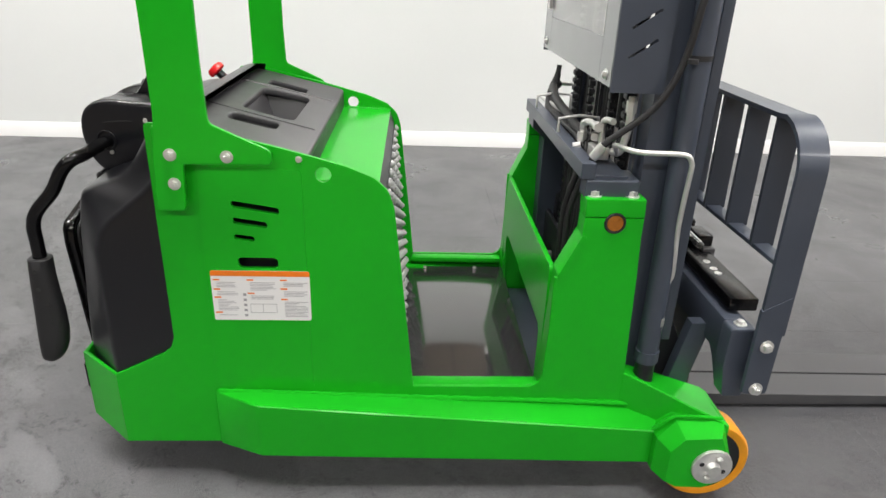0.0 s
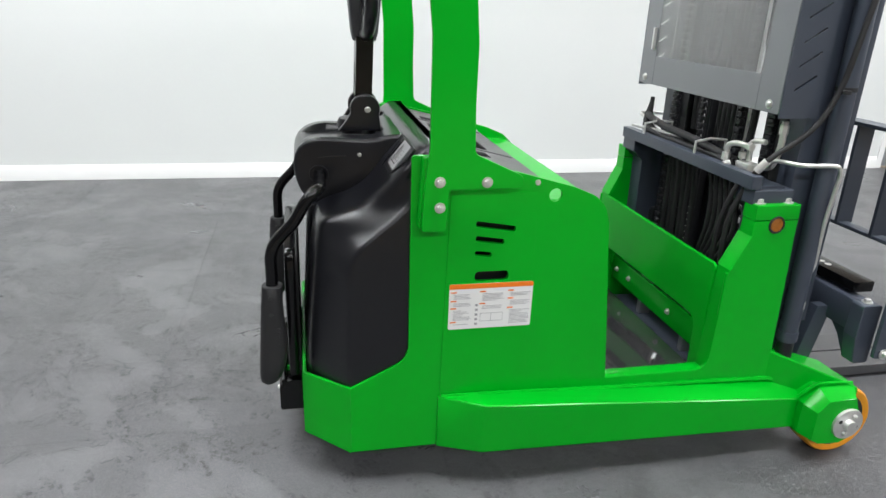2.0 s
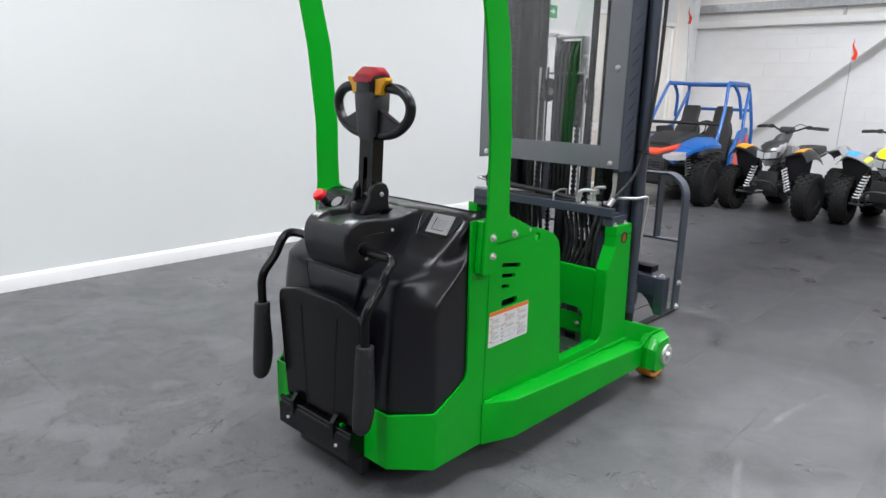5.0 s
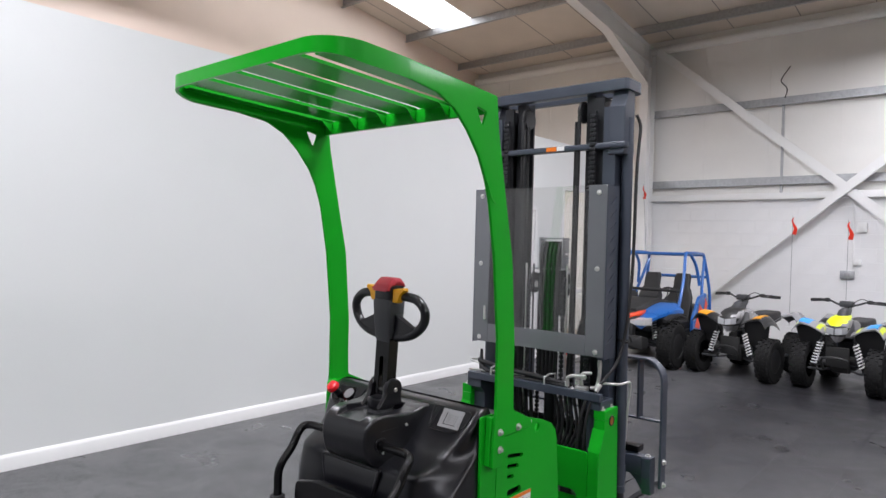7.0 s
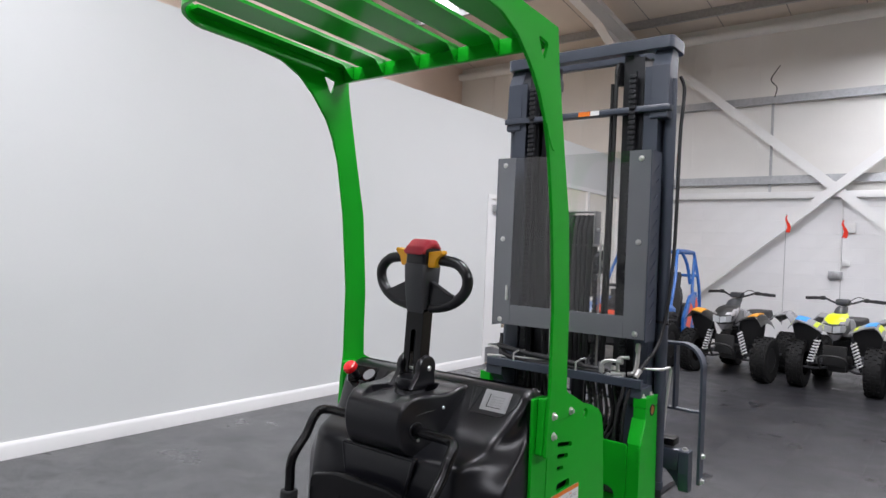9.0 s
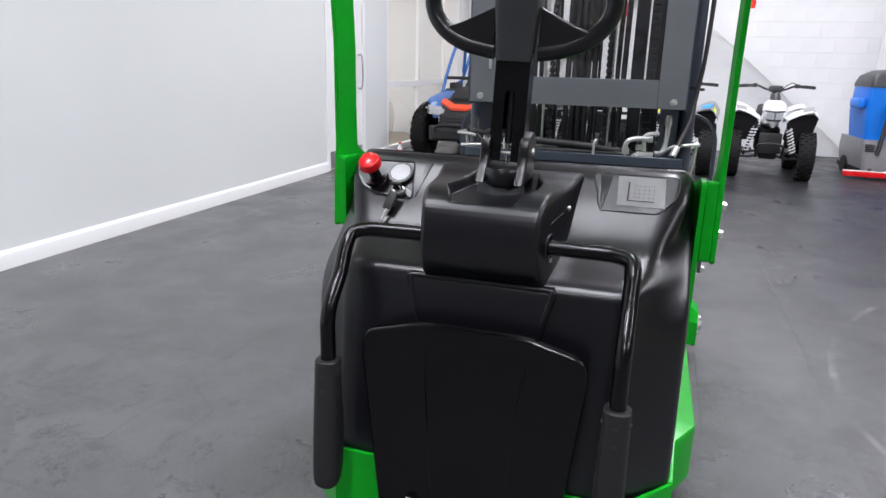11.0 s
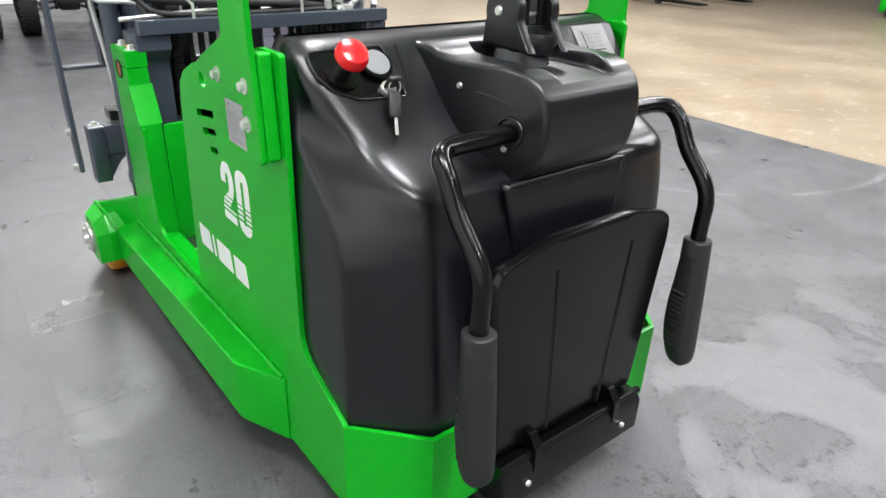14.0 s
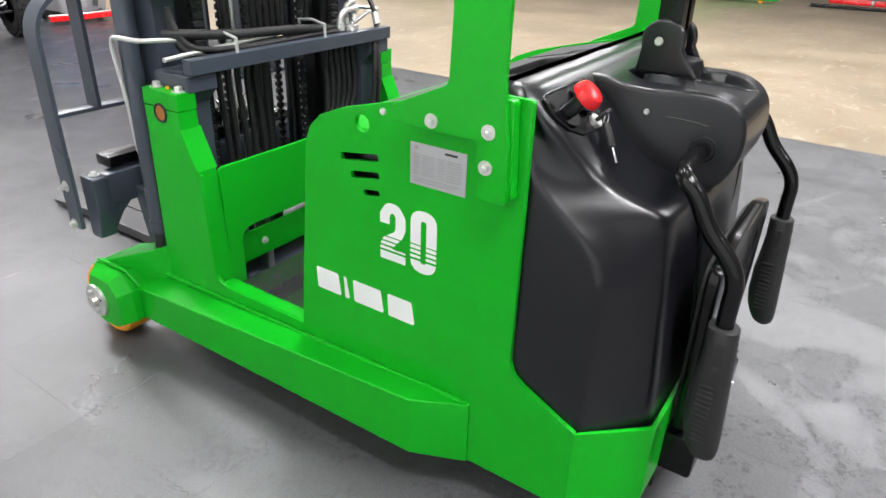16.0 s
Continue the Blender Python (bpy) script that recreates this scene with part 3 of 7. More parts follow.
part("closer_arm", sweep([(4.95, PART_Y - 0.03, 2.17), (5.20, PART_Y - 0.16, 2.19), (5.45, PART_Y - 0.02, 2.24)], 0.01, 8, smooth=0), GALV, door)
part("pull_handle", sweep([(5.57, PART_Y + 0.01, 1.35), (5.57, PART_Y - 0.05, 1.33), (5.57, PART_Y - 0.05, 0.97), (5.57, PART_Y + 0.01, 0.95)], 0.011, 10, smooth=3), GALV, door)
bm = bmesh.new()
for x0, x1, z0, z1 in ((DOOR0 - 0.06, DOOR0, 0, DOOR_Z + 0.06), (DOOR1, DOOR1 + 0.06, 0, DOOR_Z + 0.06), (DOOR0, DOOR1, DOOR_Z, DOOR_Z + 0.06)):
    box(x0, x1, PART_Y - 0.012, PART_Y + 0.13, z0, z1, bm=bm)
part("door_frame", bm, TRIM, door)
es = thing("exit_sign", "green and white exit sign above the door", "sign")
part("board", box(5.06, 5.40, PART_Y - 0.012, PART_Y - 0.002, 2.44, 2.60), mat("sign_green", (0.02, 0.30, 0.09), 0.4), es)
bm = box(5.10, 5.20, PART_Y - 0.015, PART_Y - 0.0125, 2.48, 2.56)
join(bm, plate([[(5.24, 2.51), (5.30, 2.51), (5.30, 2.48), (5.35, 2.52), (5.30, 2.56), (5.30, 2.53), (5.24, 2.53)]], PART_Y - 0.015, PART_Y - 0.0125, bev=0.0002))
part("arrow", bm, PAPER, es)
gz = thing("window_1", "white framed glazed office screen", "window", kind="structure")
bm = bmesh.new()
for x0, x1, z0, z1 in ((GLZ0, GLZ0 + 0.06, 0, 2.68), (GLZ_MID, GLZ_MID + 0.06, 0.09, 2.62), (GLZ1 - 0.06, GLZ1, 0, 2.68), (GLZ0 + 0.06, GLZ1 - 0.06, 0, 0.09), (GLZ0 + 0.06, GLZ1 - 0.06, 2.62, 2.68), (GLZ0 + 0.06, GLZ_MID, 0.93, 1.01), (GLZ_MID + 0.06, GLZ1 - 0.06, 0.93, 1.01)):
    box(x0, x1, PART_Y, PART_Y + 0.09, z0, z1, bm=bm)
part("window_frame", bm, TRIM, gz)
for x0, x1 in ((GLZ0 + 0.06, GLZ_MID), (GLZ_MID + 0.06, GLZ1 - 0.06)):
    for z0, z1 in ((0.09, 0.93), (1.01, 2.62)):
        part("pane", box(x0, x1, PART_Y + 0.04, PART_Y + 0.046, z0, z1), WINDOW, gz)
structure("wall_office_back", box(4.4, END_X, 6.2, 6.3, 0, PART_TOP), PINKW, "beige office wall behind the glass", "wall")

# wall fittings on the end wall
for (y, z, w, h, lab) in ((-0.14, 1.37, 0.20, 0.13, "grey metal double switch plate on the block wall"), (-0.28, 1.57, 0.10, 0.09, "small white socket box on the block wall"), (-0.33, 2.13, 0.13, 0.15, "white alarm call box on the block wall")):
    f = thing("wall_switch", lab, "switch")
    part("box", box(END_X + 0.03, END_X + 0.085, y - w / 2, y + w / 2, z - h / 2, z + h / 2, 0.008), GALV if w > 0.15 else TRIM, f)
    part("rocker", box(END_X + 0.022, END_X + 0.03, y - w / 5, y + w / 5, z - h / 4, z + h / 4, 0.003), INK if w > 0.15 else PAPER, f)
tagged(part("wall_conduit", cyl((END_X + 0.06, -0.21, 1.43), (END_X + 0.06, -0.21, 2.9), 0.012, 10), TRIM), "white conduit down the block wall", "pipe")
for lx, ly in LAMPS:
    f = thing("high_bay_lamp", "white linear high-bay lamp under the roof", "lamp", (0, 0, 0), "high-bay lamps")
    part("housing", box(lx - 0.78, lx + 0.78, ly - 0.28, ly + 0.28, LAMP_Z - 0.035, LAMP_Z + 0.03, 0.01), TRIM, f)
    for sx in (-0.6, 0.6):
        part("hanger", cyl((lx + sx, ly, LAMP_Z + 0.03), (lx + sx, ly, roof_z(lx + sx) + 0.15), 0.006, 8), GALV, f)


# ---- the stacker truck ----
T = thing("reach_stacker_truck", "bright green stand-on reach stacker with grey mast, black cover", "forklift")
YN, YF = -0.485, 0.447          # outer faces of the two side plates
C = -0.020                        # middle of the rear body

PLATE = [(-0.868, 0.116), (-0.06, 0.116), (-0.065, 0.28), (-0.08, 0.435), (-0.122, 0.825), (-0.137, 0.872), (-0.172, 0.905), (-0.243, 0.934), (-0.40, 0.975),
         (-0.62, 1.025), (-0.70, 1.025), (-0.70, 0.455), (-0.712, 0.423), (-0.735, 0.405), (-0.868, 0.338)]
PLATE = rounded(PLATE, [0, 0, 0, 0.2, 0.05, 0.05, 0.05, 0.2, 0.3, 0.05, 0.01, 0.03, 0.03, 0.04, 0.01])


def slot(x0, x1, z, h, skew=0.0):
    return rounded([(x0, z - h / 2 + skew), (x1, z - h / 2 - skew), (x1, z + h / 2 - skew), (x0, z + h / 2 + skew)], h * 0.45, 4)


NSLOTS = [slot(-0.518, -0.403, 0.824, 0.017, 0.009), slot(-0.517, -0.434, 0.784, 0.016, 0.006), slot(-0.517, -0.468, 0.744, 0.014, 0.003), slot(-0.514, -0.414, 0.676, 0.030)]
FSLOTS = [slot(-0.340, -0.231, 0.8295, 0.017, 0.0085), slot(-0.342, -0.260, 0.7905, 0.016, 0.0065), slot(-0.342, -0.296, 0.7515, 0.014, 0.0035)]
near = part("side_plate", plate([PLATE, circle(-0.293, 0.910, 0.019)] + NSLOTS, YN, YN + 0.012), GREEN, T)
far = part("side_plate", plate([PLATE, circle(-0.297, 0.908, 0.019)] + FSLOTS, YF - 0.012, YF), GREEN, T, "bright green side plate with white numerals")
part("access_door", plate([rounded([(-0.603, 0.297), (-0.340, 0.30), (-0.345, 0.921), (-0.592, 0.926)], 0.012)] + NSLOTS, YN - 0.0022, YN - 0.0004, bev=0.0006), GREEN, near)
screw(near, (-0.349, YN - 0.001, 0.947), (0, -1, 0), 0.009)
screw(far, (-0.356, YF + 0.001, 0.945), (0, 1, 0), 0.009)

# rear apron round the foot of the cover
plan = [(-0.868, YN), (-1.004, YN + 0.113), (-1.004, YF - 0.120), (-0.868, YF)]
inner = [(-0.868, YN + 0.012), (-0.992, YN + 0.119), (-0.992, YF - 0.126), (-0.868, YF - 0.012)]
bm = plate([plan + inner[::-1]], 0.112, 0.338, "xy", bev=0.002)
for v in bm.verts:
    back = max(0.0, (-0.868 - v.co.x) / 0.136)
    v.co.z += 0.014 * back if v.co.z < 0.2 else 0.0              # the foot rises towards the rear
part("apron", bm, GREEN, T)
part("apron_weld", sweep([(-0.955, YN + 0.089, 0.19), (-0.925, YN + 0.058, 0.192)], 0.002, 6, smooth=0), GREEN, T)
part("chassis_floor", box(-0.88, 0.30, -0.46, 0.42, 0.125, 0.140), MAST_DK, T)
# black filler box, added so the slots look dark inside
part("inner_tank", box(-0.66, -0.17, -0.45, 0.41, 0.145, 0.865, 0.01), BLACK, T)

# black rear cover
COVER = [  # height, rear x, ridge x, half width, half width at the rear
    (0.325, -0.988, -0.866, 0.470, 0.340), (0.42, -0.984, -0.866, 0.470, 0.338), (0.69, -0.962, -0.862, 0.468, 0.336), (0.742, -0.955, -0.846, 0.467, 0.336),
    (0.778, -0.949, -0.818, 0.466, 0.334), (0.806, -0.945, -0.782, 0.465, 0.334), (0.822, -0.928, -0.765, 0.465, 0.338), (0.836, -0.888, -0.745, 0.464, 0.346), (0.856, -0.836, -0.722, 0.464, 0.360), (0.885, -0.796, -0.695, 0.463, 0.376), (0.92, -0.766, -0.680, 0.461, 0.395), (0.97, -0.730, -0.664, 0.459, 0.415),
    (1.005, -0.700, -0.654, 0.456, 0.420), (1.026, -0.684, -0.646, 0.450, 0.415), (1.038, -0.668, -0.640, 0.440, 0.405), (1.041, -0.652, -0.635, 0.425, 0.395)]
rings = []
zs = [0.325 + (1.041 - 0.325) * i / 70 for i in range(71)]
for z in zs:
    lo, hi = lerp_table(COVER, z - 0.009), lerp_table(COVER, z + 0.009)
    xb, xr, h, yb = [(a + b + c) / 3 for a, b, c in zip(lo, hi, lerp_table(COVER, z))]
    h, yb = h - 0.014, yb - 0.008
    half = chaikin([(-0.630, h), (xr + 0.05, h), (xr + 0.016, h), (xr - 0.002, h - 0.002), (xr - 0.020, h - 0.020), (xb + 0.024, yb + 0.026), (xb + 0.006, yb + 0.006), (xb, yb - 0.020), (xb, yb - 0.06), (xb - 0.004, 0.12), (xb - 0.005, 0.0)], 3)
    ring = [(x, C + y, z) for x, y in half] + [(x, C - y, z) for x, y in half[-2::-1]]
    rings.append(ring)
part("rear_cover", loft(rings), BLACK, T, "black moulded plastic rear cover", smooth=50)
# lip panel behind the folded platform
lip = [[(-0.92, C + s * w, z) for s in (1, -1)] + [(x, C + s * w, z) for s in (-1, 1)] for z, w, x in ((0.45, 0.105, -0.988), (0.69, 0.132, -0.974), (0.770, 0.160, -0.968), (0.798, 0.168, -0.964), (0.806, 0.168, -0.960), (0.811, 0.166, -0.950))]
bm = loft(lip)
lp = part("lip_panel", bm, BLACK, T)
part("lip_edge", sweep([(-0.965, C + 0.120, 0.62), (-0.966, C + 0.140, 0.705), (-0.962, C + 0.163, 0.795), (-0.958, C + 0.158, 0.806), (-0.957, C + 0.08, 0.807), (-0.957, C - 0.08, 0.807), (-0.958, C - 0.158, 0.806), (-0.962, C - 0.163, 0.795), (-0.966, C - 0.140, 0.705), (-0.965, C - 0.120, 0.62)], 0.0075, 10, 3), BLACK, lp)

# top covers between the plates
RX = lambda x: 1.026 + (x + 0.64) * -0.235        # fall of the deck towards the mast
bm = plate([rounded([(-0.64, -0.440), (-0.328, -0.453), (-0.328, 0.453), (-0.64, 0.440)], 0.03), rounded([(-0.552, -0.150), (-0.410, -0.168), (-0.410, 0.168), (-0.552, 0.150)], 0.03),
            rounded([(-0.555, 0.225), (-0.435, 0.225), (-0.435, 0.295), (-0.555, 0.295)], 0.02), rounded([(-0.555, -0.295), (-0.435, -0.295), (-0.435, -0.225), (-0.555, -0.225)], 0.02)], -0.02, 0.0, "xy", bev=0.006)
for v in bm.verts:
    v.co.y += C
    v.co.z += RX(v.co.x)
top = part("top_cover", bm, BLACK_TOP, T, "charcoal grey plastic deck cover with recesses")
def tub(x0, x1, y0, y1, d, taper):
    y0, y1 = y0 + C, y1 + C
    rim = [(x0, y0), (x1, y0), (x1, y1), (x0, y1)]
    bot = [(x0 + taper, y0 + taper), (x1 - taper, y0 + taper), (x1 - taper, y1 - taper), (x0 + taper, y1 - taper)]
    bm = loft([[(x, y, RX(x) - 0.018) for x, y in rim], [(x, y, RX(x) - d) for x, y in bot]], cap=False)
    bm.faces.new([v for v in bm.verts][-4:])
    return bm


part("tray", tub(-0.554, -0.408, -0.170, 0.170, 0.085, 0.03), BLACK_TOP, top)
for y0, y1 in ((0.222, 0.298), (-0.298, -0.222)):
    part("grip_recess", tub(-0.558, -0.432, y0, y1, 0.05, 0.012), BLACK_TOP, top)
for sy in (-1, 1):
    bm = loft([[(x, C + sy * y, RX(x) - 0.004), (x, C + sy * (y + 0.005), RX(x) + 0.003), (x, C + sy * (y + 0.012), RX(x) + 0.003), (x, C + sy * (y + 0.017), RX(x) - 0.004)] for x, y in ((-0.63, 0.178), (-0.50, 0.190), (-0.345, 0.196))])
    part("deck_rib", bm, BLACK_TOP, top)
part("deck_seam", box(-0.652, -0.642, -0.44, 0.40, 0.985, 1.02), RUBBER, top)
# green sloping front hood
hood = [(-0.352, 0.889), (-0.19, 0.887), (-0.160, 0.884), (-0.178, 0.873), (-0.196, 0.875), (-0.352, 0.877)]
part("front_hood", loft([[(x, y, z) for x, z in hood] for y in (YN + 0.013, YF - 0.013)]), GREEN, T)
for y in (YN + 0.015, YF - 0.015):
    part("weld", sweep([(-0.345, y, 0.889), (-0.27, y, 0.888), (-0.175, y, 0.886)], 0.005, 8), GREEN, T)
part("deck_skirt", box(-0.342, -0.331, YN + 0.016, YF - 0.016, 0.87, 0.940, 0.002), BLACK_TOP, T)
fp = part("stud_panel", loft([[(x, y, z) for x, z in ((-0.163, 0.883), (-0.148, 0.84), (-0.110, 0.40), (-0.098, 0.275), (-0.12, 0.275), (-0.18, 0.86))] for y in (YN + 0.014, YF - 0.014)]), GREYPL, T, "grey panel with rows of pale plastic studs")

# ---- legs, wheels and posts on both sides ----
def side(s):
    y0 = YN if s < 0 else YF
    o = lambda d: y0 + s * d      # d metres outwards of the plate
    # outrigger leg, tapered in at the rear
    def sect(x, dz_out, zt_out, zt_in, zb, inn=0.085):
        return [(x, o(-inn), zb), (x, o(dz_out - 0.003), zb), (x, o(dz_out), zb + 0.004), (x, o(dz_out), zt_out - 0.004), (x, o(dz_out - 0.003), zt_out), (x, o(-0.001), zt_in), (x, o(-inn), zt_in)]
    bm = loft([sect(-0.607, 0.004, 0.290, 0.294, 0.112), sect(-0.600, 0.010, 0.290, 0.294, 0.113), sect(-0.486, 0.067, 0.289, 0.293, 0.121), sect(-0.478, 0.070, 0.288, 0.292, 0.121), sect(0.62, 0.070, 0.208, 0.240, 0.096)])
    leg = part("outrigger_leg", bm, GREEN, T, smooth=30)
    # weld beads along the top
    rnd = random.Random(4)
    for xa, xb, za, zb2, dd in ((-0.60, -0.07, 0.291, 0.271, 0.003), (-0.07, 0.30, 0.271, 0.262, 0.003), (0.30, 0.61, 0.262, 0.250, 0.003)):
        k = int((xb - xa) / 0.008)
        pth = [(xa + (xb - xa) * i / k, o(dd), za + (zb2 - za) * i / k) for i in range(k + 1)]
        part("weld_bead", sweep(pth, [0.0060 + 0.0034 * rnd.random() for _ in pth], 7, smooth=0), GREEN, leg)
    # inner sill beside the platform
    part("sill_bar", plate([rounded([(-0.07, 0.13), (0.33, 0.13), (0.33, 0.40), (0.295, 0.36), (0.283, 0.318), (0.255, 0.305), (-0.07, 0.305)], [0, 0, 0, 0.05, 0.04, 0.03, 0.0])], o(-0.012), o(0.0)), GREEN, T)
    part("sill_cap", box(-0.075, 0.285, min(o(-0.055), o(-0.013)), max(o(-0.055), o(-0.013)), 0.285, 0.304, 0.004), GREEN, T)
    # mast post
    prof = rounded([(0.282, 0.13), (0.298, 0.60), (0.302, 0.655), (0.352, 0.765), (0.354, 0.813), (0.506, 0.813), (0.506, 0.765), (0.512, 0.64), (0.522, 0.352), (0.60, 0.13)], [0, 0.02, 0.01, 0.01, 0, 0, 0, 0, 0.02, 0])
    post = part("mast_post", plate([prof], o(-0.060), o(0.001), bev=0.004), GREEN, T)
    cap = part("post_cap", plate([[(0.354, 0.815), (0.506, 0.815), (0.504, 0.862), (0.353, 0.862)]], o(-0.062), o(0.001), bev=0.003), GREEN, post)
    part("marker_lamp", cyl((0.432, o(0.0005), 0.800), (0.432, o(0.0035), 0.800), 0.0235, 28, r2=0.020), AMBER, post, "amber round lamp lens")
    ring = sweep([(0.432 + 0.0245 * math.cos(a * 0.3142), o(0.002), 0.800 + 0.0245 * math.sin(a * 0.3142)) for a in range(20)], 0.0038, 6, smooth=0, closed=True)
    part("bezel", ring, RUBBER, post)
    for bx in (0.378, 0.475):
        bolt(cap, (bx, o(-0.028), 0.862), (0, 0, 1), 0.0125, 0.012)
    part("grease_nipple", cyl((0.427, o(-0.028), 0.862), (0.427, o(-0.028), 0.87), 0.005, 10), YELLOW_PL, cap)
    # bevelled shoulder of the post
    part("post_shoulder", loft([[(0.303, y, 0.655), (0.353, y, 0.766), (0.366, y, 0.760), (0.316, y, 0.649)] for y in (o(-0.064), o(0.004))]), GREEN, post)
    part("post_weld", sweep([(0.300, o(-0.005), z) for z in (0.33, 0.40, 0.47, 0.54, 0.60, 0.645)], 0.006, 8), GREEN, post)
    # sloping foot between post and wheel box
    bm = loft([[(x, o(d0), z0), (x, o(d1), z0 - 0.10), (x, o(d1), z1), (x, o(d1) - s * 0.004, z1 + 0.004), (x, o(d0), z1 + 0.004)] for x, d0, d1, z0, z1 in ((0.515, -0.06, 0.0, 0.25, 0.352), (0.60, -0.06, 0.03, 0.24, 0.322), (0.70, -0.06, 0.075, 0.22, 0.288), (0.775, -0.06, 0.10, 0.20, 0.262), (0.80, -0.06, 0.10, 0.20, 0.245))])
    part("leg_foot", bm, GREEN, T, smooth=30)
    # wheel box: chamfered housing over the load wheel
    outer = [(0.632, 0.085), (0.632, 0.190), (0.668, 0.232), (0.772, 0.236), (0.812, 0.138), (0.795, 0.085), (0.745, 0.062), (0.665, 0.066)]
    mid = [(0.606, 0.095), (0.606, 0.205), (0.652, 0.262), (0.784, 0.262), (0.826, 0.140), (0.812, 0.100), (0.745, 0.080), (0.650, 0.085)]
    bm = loft([[(x, o(0.015), z) for x, z in mid], [(x, o(0.095), z) for x, z in mid], [(x, o(0.128), z) for x, z in outer], [(x, o(0.134), z) for x, z in [(0.7 + (a - 0.7) * 0.97, 0.15 + (b - 0.15) * 0.97) for a, b in outer]]])
    wb = part("wheel_box", bm, GREEN, T, smooth=25)
    part("weld_bead", sweep([(0.60, o(0.072), 0.22), (0.645, o(0.085), 0.268), (0.70, o(0.09), 0.274), (0.78, o(0.09), 0.268)], 0.005, 8), GREEN, wb)
    # hub cap
    hub = part("hub_cap", cyl((0.756, o(0.128), 0.140), (0.756, o(0.142), 0.140), 0.058, 36, r2=0.056, bev=0.002), STEEL, wb, "zinc plated hub cap")
    part("hub_nut", cyl((0.756, o(0.142), 0.140), (0.756, o(0.158), 0.140), 0.021, 24, r2=0.018), STEEL, hub)
    for a in range(4):
        bx, bz = 0.756 + 0.034 * math.cos(a * 1.5708 + 1.2), 0.140 + 0.034 * math.sin(a * 1.5708 + 1.2)
        if a % 2 == 0:
            bolt(hub, (bx, o(0.142), bz), (0, s, 0), 0.009, 0.010, washer=False)
        else:
            part("bore", cyl((bx, o(0.1415), bz), (bx, o(0.1425), bz), 0.007, 12), MAST_DK, hub)
    # load wheel
    wc = (0.756, o(0.055), 0.127)
    prof = [(0.055, -0.036), (0.098, -0.038), (0.104, -0.042), (0.120, -0.042), (0.1265, -0.034), (0.127, 0.0), (0.1265, 0.034), (0.120, 0.042), (0.104, 0.042), (0.098, 0.038), (0.055, 0.036)]
    n = 48
    bm = loft([[(wc[0] + r * math.cos(2 * math.pi * i / n), wc[1] + w, wc[2] + r * math.sin(2 * math.pi * i / n)) for i in range(n)] for r, w in prof])
    wheel = part("load_wheel", bm, YELLOW, T, "amber polyurethane load wheel")
    part("wheel_core", cyl((wc[0], wc[1] - 0.039, wc[2]), (wc[0], wc[1] + 0.039, wc[2]), 0.099, 40), MAST_DK, wheel)


side(-1)
side(1)
# drive wheel under the body
part("drive_wheel", cyl((-0.72, -0.06, 0.125), (-0.72, 0.05, 0.125), 0.125, 40, bev=0.012), RUBBER, T, "black drive wheel under the body")

# cross plate between the posts, cut out below
bm = plate([rounded([(-0.425, 0.13), (0.387, 0.13), (0.387, 0.652), (-0.425, 0.652)], [0, 0, 0.02, 0.02]), rounded([(-0.372, 0.205), (0.334, 0.205), (0.334, 0.442), (-0.372, 0.442)], [0.02, 0.02, 0.05, 0.05])], 0.292, 0.306, "yz", bev=0.002)
part("cross_plate", bm, GREEN, T)
part("platform_floor", box(-0.10, 0.29, -0.425, 0.387, 0.258, 0.27, 0.002), WELL, T, "glossy black floor panel")
for x, y in ((-0.03, -0.415), (0.20, -0.415), (-0.02, 0.375), (0.18, 0.375)):
    screw(T, (x, y, 0.272), (0, 0, 1), 0.008)
part("reach_channel", box(0.30, 0.70, -0.38, 0.34, 0.14, 0.20, 0.006), MAST, T)
part("inner_sill", plate([rounded([(0.306, 0.20), (0.55, 0.20), (0.55, 0.30), (0.40, 0.43), (0.306, 0.44)], 0.01)], -0.40, -0.388), GREEN, T)
part("inner_sill", plate([rounded([(0.306, 0.20), (0.55, 0.20), (0.55, 0.30), (0.40, 0.43), (0.306, 0.44)], 0.01)], 0.352, 0.364), GREEN, T)
rb = part("reach_beam", box(0.352, 0.364, -0.388, 0.352, 0.285, 0.385, 0.002), GREEN, T, "green cross bar behind the window")
for y in (0.31, 0.20, -0.12, -0.31):
    bolt(rb, (0.352, y, 0.335), (-1, 0, 0), 0.008, 0.008)
part("reach_rod", cyl((0.41, -0.30, 0.425), (0.41, 0.26, 0.425), 0.014, 18), STEEL, T)
for y in (-0.30, -0.18, 0.15):
    part("rod_clamp", box(0.385, 0.435, y - 0.014, y + 0.014, 0.20, 0.445, 0.004), GALV, T)


# ---- overhead guard ----
GUARD = [(-0.678, 0.826), (-0.612, 0.826), (-0.606, 0.940), (-0.405, 0.942), (-0.405, 0.976), (-0.540, 1.036), (-0.545, 1.16), (-0.545, 1.31), (-0.576, 1.646), (-0.628, 1.866), (-0.690, 2.14), (-0.708, 2.272),
         (-1.20, 2.302), (-1.20, 2.236), (-1.05, 2.218), (-0.96, 2.178), (-0.885, 2.115), (-0.812, 2.030), (-0.770, 1.950), (-0.740, 1.862), (-0.697, 1.646), (-0.662, 1.33), (-0.660, 1.05), (-0.672, 0.95)]
GR = [0.012, 0.012, 0.008, 0.012, 0.02, 0.02, 0.03, 0.3, 0.4, 0.4, 0.2, 0.008, 0, 0, 0.1, 0.08, 0.1, 0.1, 0.1, 0.2, 0.4, 0.3, 0.2, 0.1]


